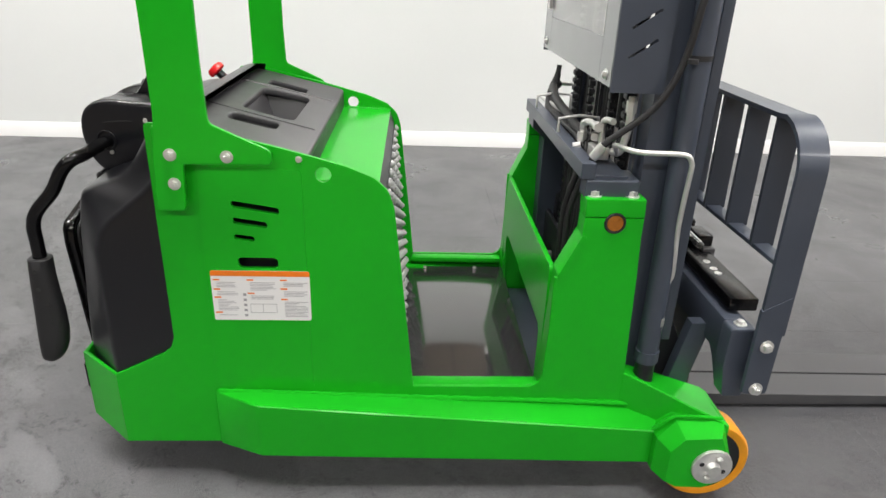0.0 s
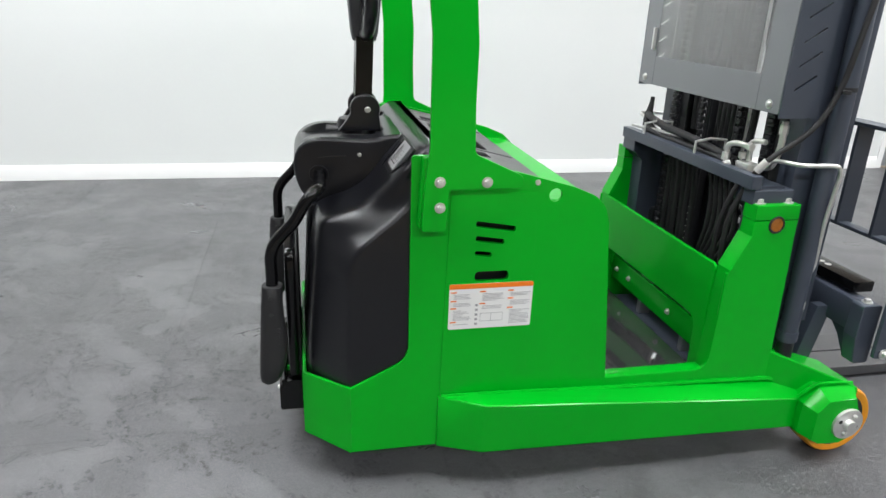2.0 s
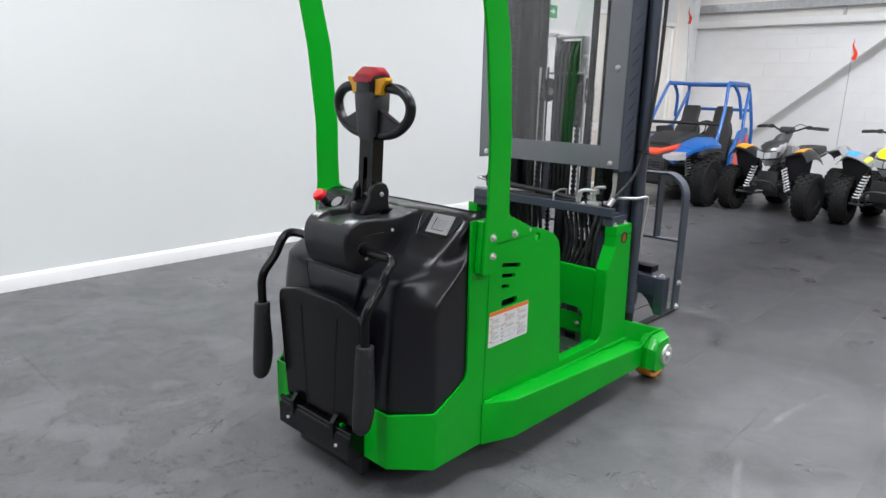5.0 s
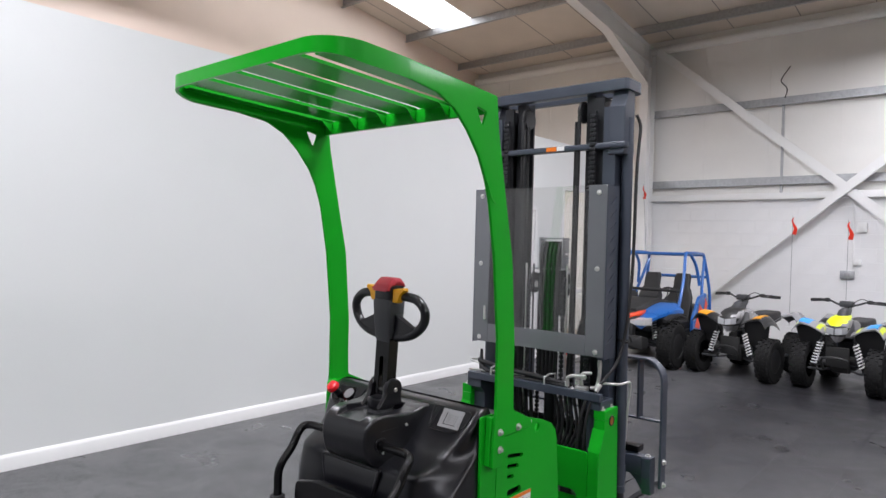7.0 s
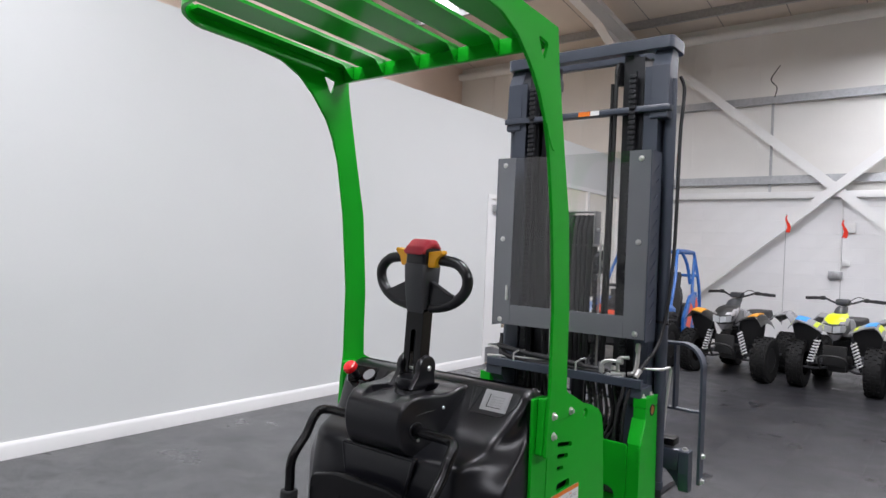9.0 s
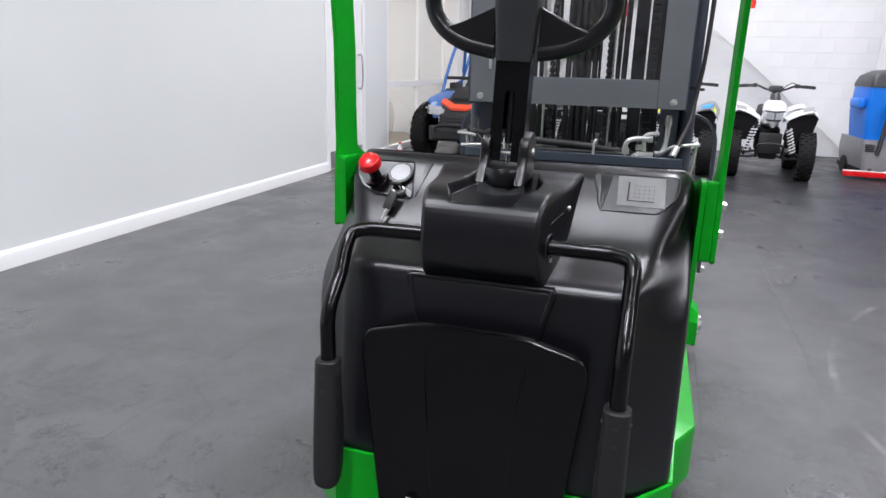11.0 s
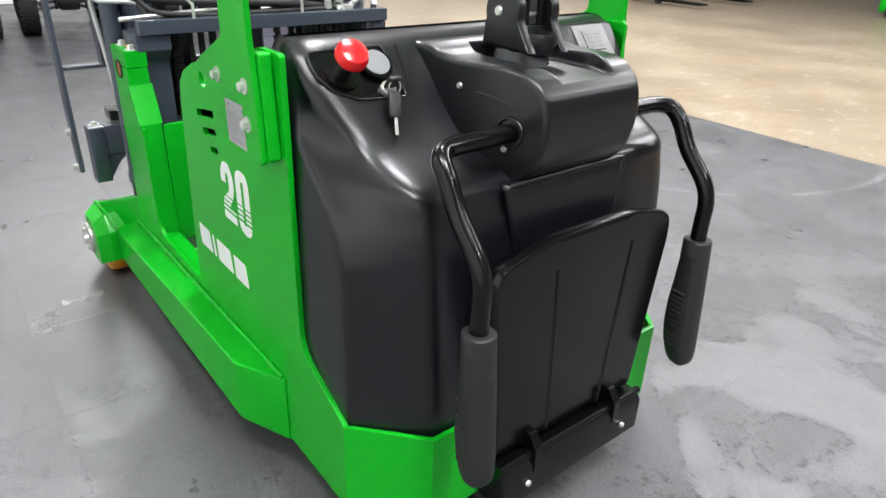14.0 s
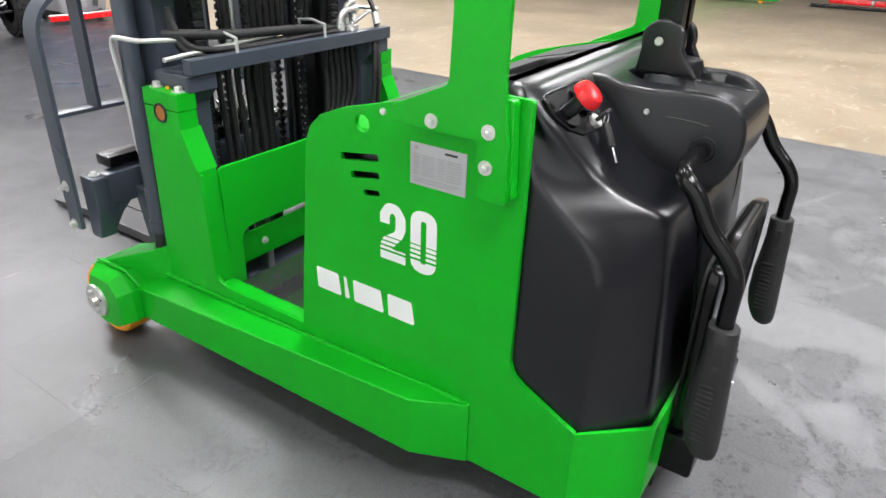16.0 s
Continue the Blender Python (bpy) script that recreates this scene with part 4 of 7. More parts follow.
def guard():
    for s in (-1, 1):
        ys = (YN - 0.041, YN - 0.028) if s < 0 else (YF + 0.026, YF + 0.038)
        tri = rounded([(-0.838, 2.212), (-0.772, 2.200), (-0.795, 2.138)], 0.008, 3)
        p = part("guard_upright", plate([rounded(GUARD, GR), tri], ys[0], ys[1], bev=0.003), GREEN, T)
        yi = (YN - 0.028, YN - 0.001) if s < 0 else (YF + 0.001, YF + 0.026)
        part("foot_pad", plate([rounded([(-0.684, 0.832), (-0.618, 0.832), (-0.612, 0.955), (-0.615, 1.020), (-0.674, 1.026)], 0.008, 3)], yi[0], yi[1], bev=0.004), GREEN, p)
        ytip = YN - 0.041 if s < 0 else YF + 0.038
        part("weld_bead", sweep([(-0.765, ytip, 1.945), (-0.742, ytip, 1.895), (-0.722, ytip, 1.868), (-0.706, ytip, 1.862)], 0.0035, 8), GREEN, p)
        yo = ys[0] if s < 0 else ys[1]
        for bx, bz in ((-0.632, 0.963), (-0.505, 0.961), (-0.630, 0.894)):
            bolt(p, (bx, yo, bz), (0, s, 0), 0.0095, 0.010)
    # canopy rim, one bent band with round rear corners
    pth = [(-1.19, YN - 0.034)]
    cx, cr = -1.388, 0.135
    for a in range(0, 10):
        t = a / 9 * math.pi / 2
        pth.append((cx - cr * math.sin(t), YN - 0.034 + cr - cr * math.cos(t)))
    for a in range(9, -1, -1):
        t = a / 9 * math.pi / 2
        pth.append((cx - cr * math.sin(t), YF + 0.032 - cr + cr * math.cos(t)))
    pth.append((-1.19, YF + 0.032))
    zt = lambda x: 2.302 + (-1.20 - x) * 0.03
    rings = []
    for i, (x, y) in enumerate(pth):
        a, b = pth[max(0, i - 1)], pth[min(len(pth) - 1, i + 1)]
        d = Vector((b[0] - a[0], b[1] - a[1])).normalized()
        nx, ny = -d.y * 0.006, d.x * 0.006
        h = 0.066 - 0.018 * max(0.0, min(1.0, (-1.40 - x) / 0.12))           # the rear run is shallower
        rings.append([(x + nx, y + ny, zt(x) - h), (x + nx, y + ny, zt(x)), (x - nx, y - ny, zt(x)), (x - nx, y - ny, zt(x) - h)])
    rim = part("canopy_rim", loft(rings), GREEN, T, smooth=30)
    part("front_bar", box(-0.732, -0.712, YN - 0.027, YF + 0.025, 2.205, 2.262, 0.003), GREEN, T)
    for y, w in ((0.442, 0.030), (0.300, 0.066), (0.120, 0.066), (-0.060, 0.066), (-0.240, 0.066), (-0.421, 0.066)):
        xr = -1.512 if abs(y + 0.02) < 0.38 else -1.452
        ring = [[(x, y - w, z - 0.007), (x, y - w, z + 0.005), (x, y + w, z + 0.005), (x, y + w, z - 0.007)] for x, z in ((-0.730, 2.262), (xr, 2.290))]
        part("canopy_slat", loft(ring), GREEN, rim, smooth=0)
        tab = plate([[(-0.732, 2.262), (-0.80, 2.264), (-0.748, 2.214), (-0.732, 2.210)]], y - w, y - w + 0.005, bev=0.001)
        part("slat_gusset", tab, GREEN, rim, smooth=0)


guard()

# ---- console, tiller and controls ----
HC = -0.023
HEADP = [(-0.60, 1.012), (-0.67, 1.026), (-0.72, 1.026), (-0.765, 1.010), (-0.84, 1.010), (-0.92, 1.014), (-0.966, 1.002), (-0.998, 0.972), (-1.008, 0.925), (-1.002, 0.88), (-0.986, 0.838), (-0.955, 0.808), (-0.90, 0.798), (-0.82, 0.795)]


def console_mesh():
    """Moulded box, flared towards the deck, with rounded edges and a dished top."""
    prof = HEADP
    for _ in range(2):
        prof = [prof[0]] + [q for p0, p1 in zip(prof, prof[1:]) for q in ((p0[0] * 0.75 + p1[0] * 0.25, p0[1] * 0.75 + p1[1] * 0.25), (p0[0] * 0.25 + p1[0] * 0.75, p0[1] * 0.25 + p1[1] * 0.75))] + [prof[-1]]
    pts = []
    for p0, p1 in zip(prof, prof[1:]):
        k = max(1, int(math.dist(p0, p1) / 0.0025))
        pts += [(p0[0] + (p1[0] - p0[0]) * i / k, p0[1] + (p1[1] - p0[1]) * i / k) for i in range(k)]
    pts.append(prof[-1])
    cols = 150
    bm = bmesh.new()
    grid = []
    for i, (x, z) in enumerate(pts):
        pa, pb = pts[max(0, i - 1)], pts[min(len(pts) - 1, i + 1)]
        d = Vector((pb[0] - pa[0], pb[1] - pa[1])).normalized()
        n = Vector((d.y, -d.x))                        # inwards
        if n.dot(Vector((-0.80 - x, 0.90 - z))) < 0:
            n = -n
        u = min(1, max(0, (x + 0.80) / 0.14)) * min(1, max(0, (z - 0.96) / 0.06))
        w = lerp_table(((-1.01, 0.130), (-0.92, 0.147), (-0.81, 0.166), (-0.70, 0.182), (-0.60, 0.186)), x)[0]
        row = []
        for j in range(cols + 1):
            v = -1 + 2 * j / cols
            r = 0.013 / w
            u = max(0, abs(v) - (1 - r)) / r
            e = 0.013 * (1 - math.sqrt(max(0, 1 - u * u)))
            y = v * w
            px, pz = x + n.x * e, z + n.y * e
            if pz > 0.988 and x < -0.70:                # flat-floored dish round the swivel, open to the rear slope
                half = lerp_table(((-0.985, 0.076), (-0.955, 0.081), (-0.900, 0.104), (-0.770, 0.097), (-0.730, 0.080)), x)[0]
                t = min(1, max(0, min((half - abs(y)) / 0.013, (-0.728 - x) / 0.016)))
                pz += (0.988 - pz) * t * t * (3 - 2 * t)
            row.append(bm.verts.new((px, HC + y, pz)))
        grid.append(row)
    for r0, r1 in zip(grid, grid[1:]):
        for j in range(cols):
            bm.faces.new((r0[j], r0[j + 1], r1[j + 1], r1[j]))
    for j in (0, cols):
        bm.faces.new([r[j] for r in grid])
    bmesh.ops.recalc_face_normals(bm, faces=bm.faces[:])
    return bm


head = part("console", console_mesh(), BLACK, T, "black moulded console carrying the tiller", smooth=40)
for s in (-1, 1):
    side_y = lambda x, lift=0.0: HC + s * (lerp_table(((-1.01, 0.130), (-0.92, 0.147), (-0.81, 0.166), (-0.70, 0.182), (-0.60, 0.186)), x)[0] + lift)
    screw(head, (-0.811, side_y(-0.811), 0.962), (0, s, 0), 0.0065)
    part("slit", sweep([(x, side_y(x, 0.0003), z) for x, z in ((-0.852, 0.958), (-0.89, 0.956), (-0.934, 0.950))], 0.0012, 5, smooth=0), INK_DK, head)
    screw(head, (-0.922, side_y(-0.922), 0.866), (0, s, 0), 0.0065)
    ring = sweep([(-0.932 + 0.0265 * math.cos(a * 0.3142), side_y(-0.932 + 0.0265 * math.cos(a * 0.3142)), 0.899 + 0.0265 * math.sin(a * 0.3142)) for a in range(20)], 0.0028, 6, smooth=0, closed=True)
    part("arm_collar", ring, BLACK, head)
part("swivel", cyl((-0.80, HC, 0.985), (-0.80, HC, 1.018), 0.058, 36, r2=0.050, bev=0.003), GREYPL, head)
till = part("tiller_yoke", loft([[(-0.80 + r * math.cos(2 * math.pi * i / 32), HC + r * 0.84 * math.sin(2 * math.pi * i / 32), z) for i in range(32)] for r, z in ((0.054, 1.004), (0.064, 1.012), (0.068, 1.035), (0.062, 1.048), (0.040, 1.052))]), BLACK, T, "black tiller arm with loop handle and red cap")
for s in (-1, 1):
    lug = [(-0.868, 1.016), (-0.734, 1.016)] + [(-0.784 + 0.047 * math.cos(radians(a)), 1.084 + 0.046 * math.sin(radians(a))) for a in range(-20, 200, 12)] + [(-0.842, 1.050)]
    y0 = HC + s * 0.045
    part("lug", plate([lug], y0 - 0.012, y0 + 0.012, bev=0.006), BLACK, till)
    screw(till, (-0.777, HC + s * 0.058, 1.083), (0, s, 0), 0.0105)
TX = lambda z: -0.790 + (z - 1.05) * 0.03
bm = plate([rounded([(HC - 0.040, 1.06), (HC + 0.040, 1.06), (HC + 0.040, 1.40), (HC - 0.040, 1.40)], 0.004), rounded([(HC - 0.012, 1.062), (HC + 0.012, 1.062), (HC + 0.012, 1.22), (HC - 0.012, 1.22)], [0, 0, 0.011, 0.011])], -0.026, -0.020, "yz", bev=0.001)
box(-0.022, 0.026, HC - 0.040, HC - 0.034, 1.06, 1.40, bm=bm)
box(-0.022, 0.026, HC + 0.034, HC + 0.040, 1.06, 1.40, bm=bm)
box(0.020, 0.026, HC - 0.034, HC + 0.034, 1.13, 1.40, bm=bm)
for v in bm.verts:
    v.co.x += TX(v.co.z)
part("tiller_arm", bm, GLOSS, till)
part("gas_spring", cyl((-0.80, HC, 1.045), (-0.793, HC, 1.12), 0.004, 10), CHROME, till)
part("spring_body", cyl((-0.793, HC, 1.10), (-0.786, HC, 1.30), 0.009, 12), MAST_DK, till)
part("cross_pin", cyl((-0.80, HC - 0.04, 1.078), (-0.80, HC + 0.04, 1.078), 0.005, 10), STEEL, till)
# handle head: grey shell, loop, cap and thumb levers
sec = []
for z, w, d, dx in ((1.285, 0.038, 0.034, 0.0), (1.31, 0.042, 0.040, 0.0), (1.40, 0.048, 0.048, -0.003), (1.455, 0.050, 0.050, -0.006), (1.463, 0.045, 0.046, -0.006)):
    sec.append([(TX(z) + dx + x, HC + y, z) for x, y in rounded([(-d, -w), (d, -w), (d, w), (-d, w)], 0.012, 3)])
shell = part("handle_shell", loft(sec), GREYPL, till, "grey plastic handle shell")
sec = []
for z, w, d in ((1.455, 0.047, 0.046), (1.50, 0.047, 0.046), (1.52, 0.044, 0.044)):
    sec.append([(TX(z) - 0.006 + x, HC + y, z) for x, y in rounded([(-d, -w), (d, -w), (d, w), (-d, w)], 0.012, 3)])
part("handle_neck", loft(sec), BLACK, shell)
prof = rounded([(-0.066, 1.492), (-0.056, 1.525), (-0.022, 1.553), (0.02, 1.553), (0.046, 1.53), (0.050, 1.508), (0.0, 1.522), (-0.045, 1.505)], 0.015)
bm = plate([[(TX(1.5) - 0.004 + x, z) for x, z in prof]], HC - 0.046, HC + 0.046, bev=0.013)
part("belly_button", bm, ROSE, shell, "dusty red safety cap")
for s in (-1, 1):
    loop = [(TX(1.43), HC + s * 0.045, 1.478), (TX(1.43) - 0.004, HC + s * 0.105, 1.480), (TX(1.43) - 0.004, HC + s * 0.163, 1.470), (TX(1.43) - 0.003, HC + s * 0.202, 1.432), (TX(1.40), HC + s * 0.200, 1.385), (TX(1.35), HC + s * 0.168, 1.345), (TX(1.33), HC + s * 0.116, 1.318), (TX(1.31), HC + s * 0.050, 1.305)]
    part("handle_loop", sweep(loop, 0.0195, 14, 7), BLACK, shell)
    web = rounded([(HC + s * 0.05, 1.30), (HC + s * 0.12, 1.312), (HC + s * 0.172, 1.352), (HC + s * 0.13, 1.365), (HC + s * 0.05, 1.402)], [0, 0.02, 0.01, 0.02, 0])
    part("handle_web", plate([web], TX(1.35) - 0.016, TX(1.35) + 0.016, "yz", bev=0.006), BLACK, shell)
    lev = rounded([(HC + s * 0.048, 1.452), (HC + s * 0.078, 1.452), (HC + s * 0.088, 1.485), (HC + s * 0.110, 1.505), (HC + s * 0.106, 1.517), (HC + s * 0.048, 1.508)], [0.002, 0.01, 0.01, 0.006, 0.006, 0.002])
    part("thumb_lever", plate([lev], TX(1.48) - 0.038, TX(1.48) - 0.004, "yz", bev=0.004), YELLOW_PL, shell, "yellow thumb lever")

till.matrix_local = Matrix.Translation((-0.80, HC - 0.008, 1.03)) @ Matrix.Rotation(radians(1.8), 4, "X") @ Matrix.Translation((0.80, -HC, -1.03))

# emergency button, gauge and key on the sloping dash
DN = Vector((-0.70, 0, 0.72)).normalized()          # the dash faces up and back
def dash(y, z, lift=0.0):
    xb = lerp_table(COVER, z)[0]
    return Vector((xb, y, z)) + DN * lift


p0 = dash(0.338, 0.985)
eb = part("stop_button", loft([[p0 + DN * h + (DN.orthogonal().normalized() * math.cos(a * 0.2618) + DN.cross(DN.orthogonal().normalized()) * math.sin(a * 0.2618)) * r for a in range(24)] for h, r in ((0.042, 0.014), (0.044, 0.025), (0.048, 0.030), (0.058, 0.030), (0.067, 0.025), (0.071, 0.012))]), RED, T, "red mushroom emergency stop button")
part("button_stem", cyl(p0 - DN * 0.01, p0 + DN * 0.044, 0.016, 20, r2=0.014), BLACK, eb)
part("button_seat", cyl(p0 - DN * 0.01, p0 + DN * 0.004, 0.036, 28, r2=0.033), GLOSS, eb)
g0 = dash(0.266, 0.992, 0.002)
ga = part("gauge", cyl(g0 - DN * 0.01, g0 + DN * 0.009, 0.034, 32, bev=0.002), GLOSS, T, "round battery gauge with pale dial")
part("dial", cyl(g0 + DN * 0.009, g0 + DN * 0.0105, 0.0265, 28), DIAL, ga)
k0 = dash(0.259, 0.952, 0.0)
ks = part("key_switch", cyl(k0 - DN * 0.01, k0 + DN * 0.012, 0.015, 22, bev=0.002), STEEL, T, "key switch with key and hanging spare")
part("key", box(-0.004, 0.004, -0.013, 0.013, 0, 0.030, 0.003), INK_DK, ks).matrix_local = Matrix.Translation(k0 + DN * 0.012) @ DN.to_track_quat("Z", "X").to_matrix().to_4x4()
kr = k0 + DN * 0.034
part("key_ring", sweep([kr + Vector((-0.002, 0.013 * math.sin(a * 0.5236), -0.013 + 0.013 * math.cos(a * 0.5236))) for a in range(12)], 0.0013, 6, smooth=0, closed=True), STEEL, ks)
hang = Matrix.Translation(kr + Vector((-0.006, 0.004, -0.022))) @ Matrix.Rotation(radians(30), 4, "Y") @ Matrix.Rotation(radians(14), 4, "X")
part("spare_key_head", box(-0.0045, 0.0045, -0.0125, 0.0125, -0.046, 0.004, 0.004), INK_DK, ks).matrix_local = hang
part("spare_key_blade", box(-0.0015, 0.0015, -0.0032, 0.0032, -0.078, -0.044, 0.001, 1), STEEL, ks).matrix_local = hang
# capacity card
bm = bmesh.new()
vs = [bm.verts.new(dash(y, z, 0.004)) for y, z in ((-0.289, 0.962), (-0.397, 0.962), (-0.395, 1.024), (-0.286, 1.024))]
bm.faces.new(vs)
bmesh.ops.solidify(bm, geom=bm.faces[:], thickness=0.003)
card = part("capacity_card", bm, CARDM, T, "silver load capacity card with a printed chart", smooth=0)
def card_bar(y0, y1, z0, z1):
    b = bmesh.new()
    b.faces.new([b.verts.new(dash(y, z, 0.0048)) for y, z in ((y0, z0), (y1, z0), (y1, z1), (y0, z1))])
    bmesh.ops.solidify(b, geom=b.faces[:], thickness=0.0004)
    return b


part("print", card_bar(-0.3110, -0.3145, 0.972, 1.012), INK_DK, card)
part("print", card_bar(-0.3110, -0.3730, 0.972, 0.974), INK_DK, card)
for k in range(4):
    part("print", card_bar(-0.3240, -0.3730, 0.980 + k * 0.008, 0.981 + k * 0.008), INK, card)
for k in range(5):
    part("print", card_bar(-0.326 - k * 0.011, -0.3270 - k * 0.011, 0.977, 1.006), INK, card)


# moulded dash insets: a thin glossy field inside a raised rim
def inset(name, outline, m, radius, rim_r):
    ring = rounded(outline, radius, 5)
    bm = bmesh.new()
    lo = [bm.verts.new(dash(y, z, -0.004)) for y, z in ring]
    hi = [bm.verts.new(dash(y, z, 0.0022)) for y, z in ring]
    bm.faces.new(hi)
    for i in range(len(ring)):
        bm.faces.new((lo[i - 1], lo[i], hi[i], hi[i - 1]))
    bmesh.ops.recalc_face_normals(bm, faces=bm.faces[:])
    p = part(name, bm, m, T, smooth=0)
    part("inset_rim", sweep([dash(y, z, 0.002) for y, z in ring], rim_r, 6, smooth=0, closed=True), BLACK, p)


inset("switch_inset", [(0.396, 1.020), (0.390, 0.985), (0.366, 0.960), (0.322, 0.943), (0.220, 0.938), (0.238, 1.022)], GLOSS, [0.012, 0.02, 0.02, 0.02, 0.008, 0.008], 0.0024)
screw(T, dash(0.339, 0.9765, 0.002), DN, 0.0035)
for outline in ([(0.214, 0.936), (0.184, 1.024), (0.205, 1.024)], [(-0.254, 0.940), (-0.275, 1.024), (-0.243, 1.025)]):
    fold = [Vector(dash(y, z, 0.0)) for y, z in outline]
    mid = sum(fold, Vector()) / 3
    bm = loft([[p - DN * 0.004 for p in fold], [p.lerp(mid, 0.10) + DN * 0.0035 for p in fold], [p.lerp(mid, 0.20) + DN * 0.0045 for p in fold]])
    part("dash_fold", bm, BLACK, T)
inset("card_inset", [(-0.228, 1.028), (-0.250, 0.950), (-0.384, 0.950), (-0.424, 0.985), (-0.430, 1.028)], BLACK, [0.008, 0.015, 0.03, 0.05, 0.015], 0.0014)

# arm bars with rubber grips
for s, yc in ((-1, -0.347), (1, 0.298)):
    y1 = HC + s * 0.12
    pth = [(-0.932, y1, 0.898), (-0.932, y1 + (yc - y1) * 0.45, 0.897), (-0.935, y1 + (yc - y1) * 0.80, 0.896), (-0.952, yc - s * 0.006, 0.889), (-0.978, yc, 0.862), (-1.010, yc, 0.808), (-1.060, yc, 0.752), (-1.077, yc, 0.710), (-1.078, yc, 0.65), (-1.081, yc, 0.45)]
    arm = part("side_arm", sweep(pth, 0.0175, 16, 6), GLOSS, T, "gloss black tubular side arm with rubber grip")
    sec = []
    for z, f, b, w in [(zz + 0.016, f, b, w) for zz, f, b, w in ((0.605, 0.026, 0.026, 0.026), (0.602, 0.030, 0.029, 0.0285), (0.55, 0.032, 0.030, 0.029), (0.50, 0.038, 0.030, 0.030), (0.44, 0.047, 0.030, 0.031), (0.38, 0.050, 0.030, 0.032), (0.34, 0.046, 0.030, 0.032), (0.31, 0.036, 0.029, 0.031), (0.294, 0.026, 0.026, 0.028), (0.284, 0.012, 0.016, 0.018))]:
        cxg = -1.079 - (0.621 - z) * 0.07
        sec.append([(cxg + (f if math.cos(a) > 0 else b) * math.copysign(abs(math.cos(a)) ** 0.8, math.cos(a)), yc + w * math.copysign(abs(math.sin(a)) ** 0.8, math.sin(a)), z) for a in [2 * math.pi * i / 28 for i in range(28)]])
    gp = part("grip", loft(sec), RUBBER, arm, "ribbed black rubber grip")
    for z in (0.588, 0.551):
        cxg = -1.079 - (0.621 - z) * 0.07
        part("grip_hole", cyl((cxg - 0.026, yc, z), (cxg - 0.0306, yc, z), 0.0045, 12), INK_DK, gp)
    for k in range(12):
        z = 0.351 + k * 0.0125
        cxg = -1.079 - (0.621 - z) * 0.07
        for so in (-1, 1):
            part("rib", box(cxg - 0.004, cxg + 0.026, yc + so * 0.0290 - 0.0012, yc + so * 0.0290 + 0.0035, z, z + 0.005, 0.0015, 2), RUBBER, gp)
    for z in (0.589, 0.536):
        for so in (-1, 1):
            part("grip_screw", cyl((-1.085, yc + so * 0.024, z), (-1.085, yc + so * 0.0305, z), 0.006, 12), INK_DK, gp)

# folded standing platform, hinge and bumper
PC = -0.025
ped = rounded([(PC - 0.217, 0.246), (PC + 0.217, 0.246), (PC + 0.257, 0.63), (PC + 0.252, 0.690), (PC + 0.12, 0.724), (PC - 0.12, 0.724), (PC - 0.252, 0.690), (PC - 0.257, 0.63)], [0.012, 0.012, 0.1, 0.045, 0.2, 0.2, 0.045, 0.1], 6)
bm = plate([ped], -1.046, -1.014, "yz", bev=0.011)
pd = part("standing_platform", bm, GLOSS, T, "gloss black folded standing platform")
part("rubber_mat", plate([[(PC + (y - PC) * 0.94, 0.49 + (z - 0.49) * 0.94) for y, z in ped]], -1.0135, -1.006, "yz", bev=0.002), RUBBER, pd)
for ya, yb in ((PC + 0.100, PC + 0.074), (PC - 0.124, PC - 0.094)):
    bm = loft([[(-1.0455, y - e, z), (-1.0455, y + e, z), (-1.0490, y + 0.002, z), (-1.0490, y - 0.002, z)] for z, y, e in ((0.245, yb, 0.007), (0.49, (ya + yb) / 2, 0.008), (0.655, ya, 0.003))])
    part("crease", bm, GLOSS, pd)
bm = plate([[(-1.0, 0.128), (-1.074, 0.128), (-1.080, 0.136), (-1.080, 0.214), (-1.066, 0.234), (-1.0, 0.238)]], PC - 0.224, PC + 0.226, bev=0.004)
bp = part("bumper_bracket", bm, GLOSS, T, "black folded steel bracket")
part("hinge_rod", cyl((-1.064, PC - 0.226, 0.236), (-1.064, PC + 0.228, 0.236), 0.009, 16), GLOSS, bp)
for y in (PC + 0.130, PC - 0.126):
    part("hinge_lug", plate([rounded([(-1.035, 0.284), (-1.058, 0.284), (-1.082, 0.256), (-1.084, 0.196), (-1.068, 0.192), (-1.04, 0.224)], 0.008, 3)], y - 0.011, y + 0.011, bev=0.002), GLOSS, bp)
for y in (PC + 0.156, PC - 0.154):
    bolt(bp, (-1.080, y, 0.176), (-1, 0, 0), 0.0075, 0.006, washer=False)
part("green_tag", box(-1.055, -1.030, PC - 0.152, PC - 0.143, 0.215, 0.250), GREEN, bp)
part("bumper_skirt", box(-0.998, -0.96, PC - 0.20, PC + 0.20, 0.03, 0.15, 0.004), RUBBER, bp)
part("hinge_tie", box(-1.03, -0.97, PC - 0.19, PC + 0.19, 0.22, 0.265, 0.006), GLOSS, bp)


# ---- labels on the plates ----
def bar(parent, x0, x1, z0, z1, y, s, material, th=0.0005):
    """A printed bar on a side plate; s: which way it faces."""
    ya, yb = sorted((y, y + s * th))
    return part("print", box(x0, x1, ya, yb, z0, z1), material, parent, smooth=0)


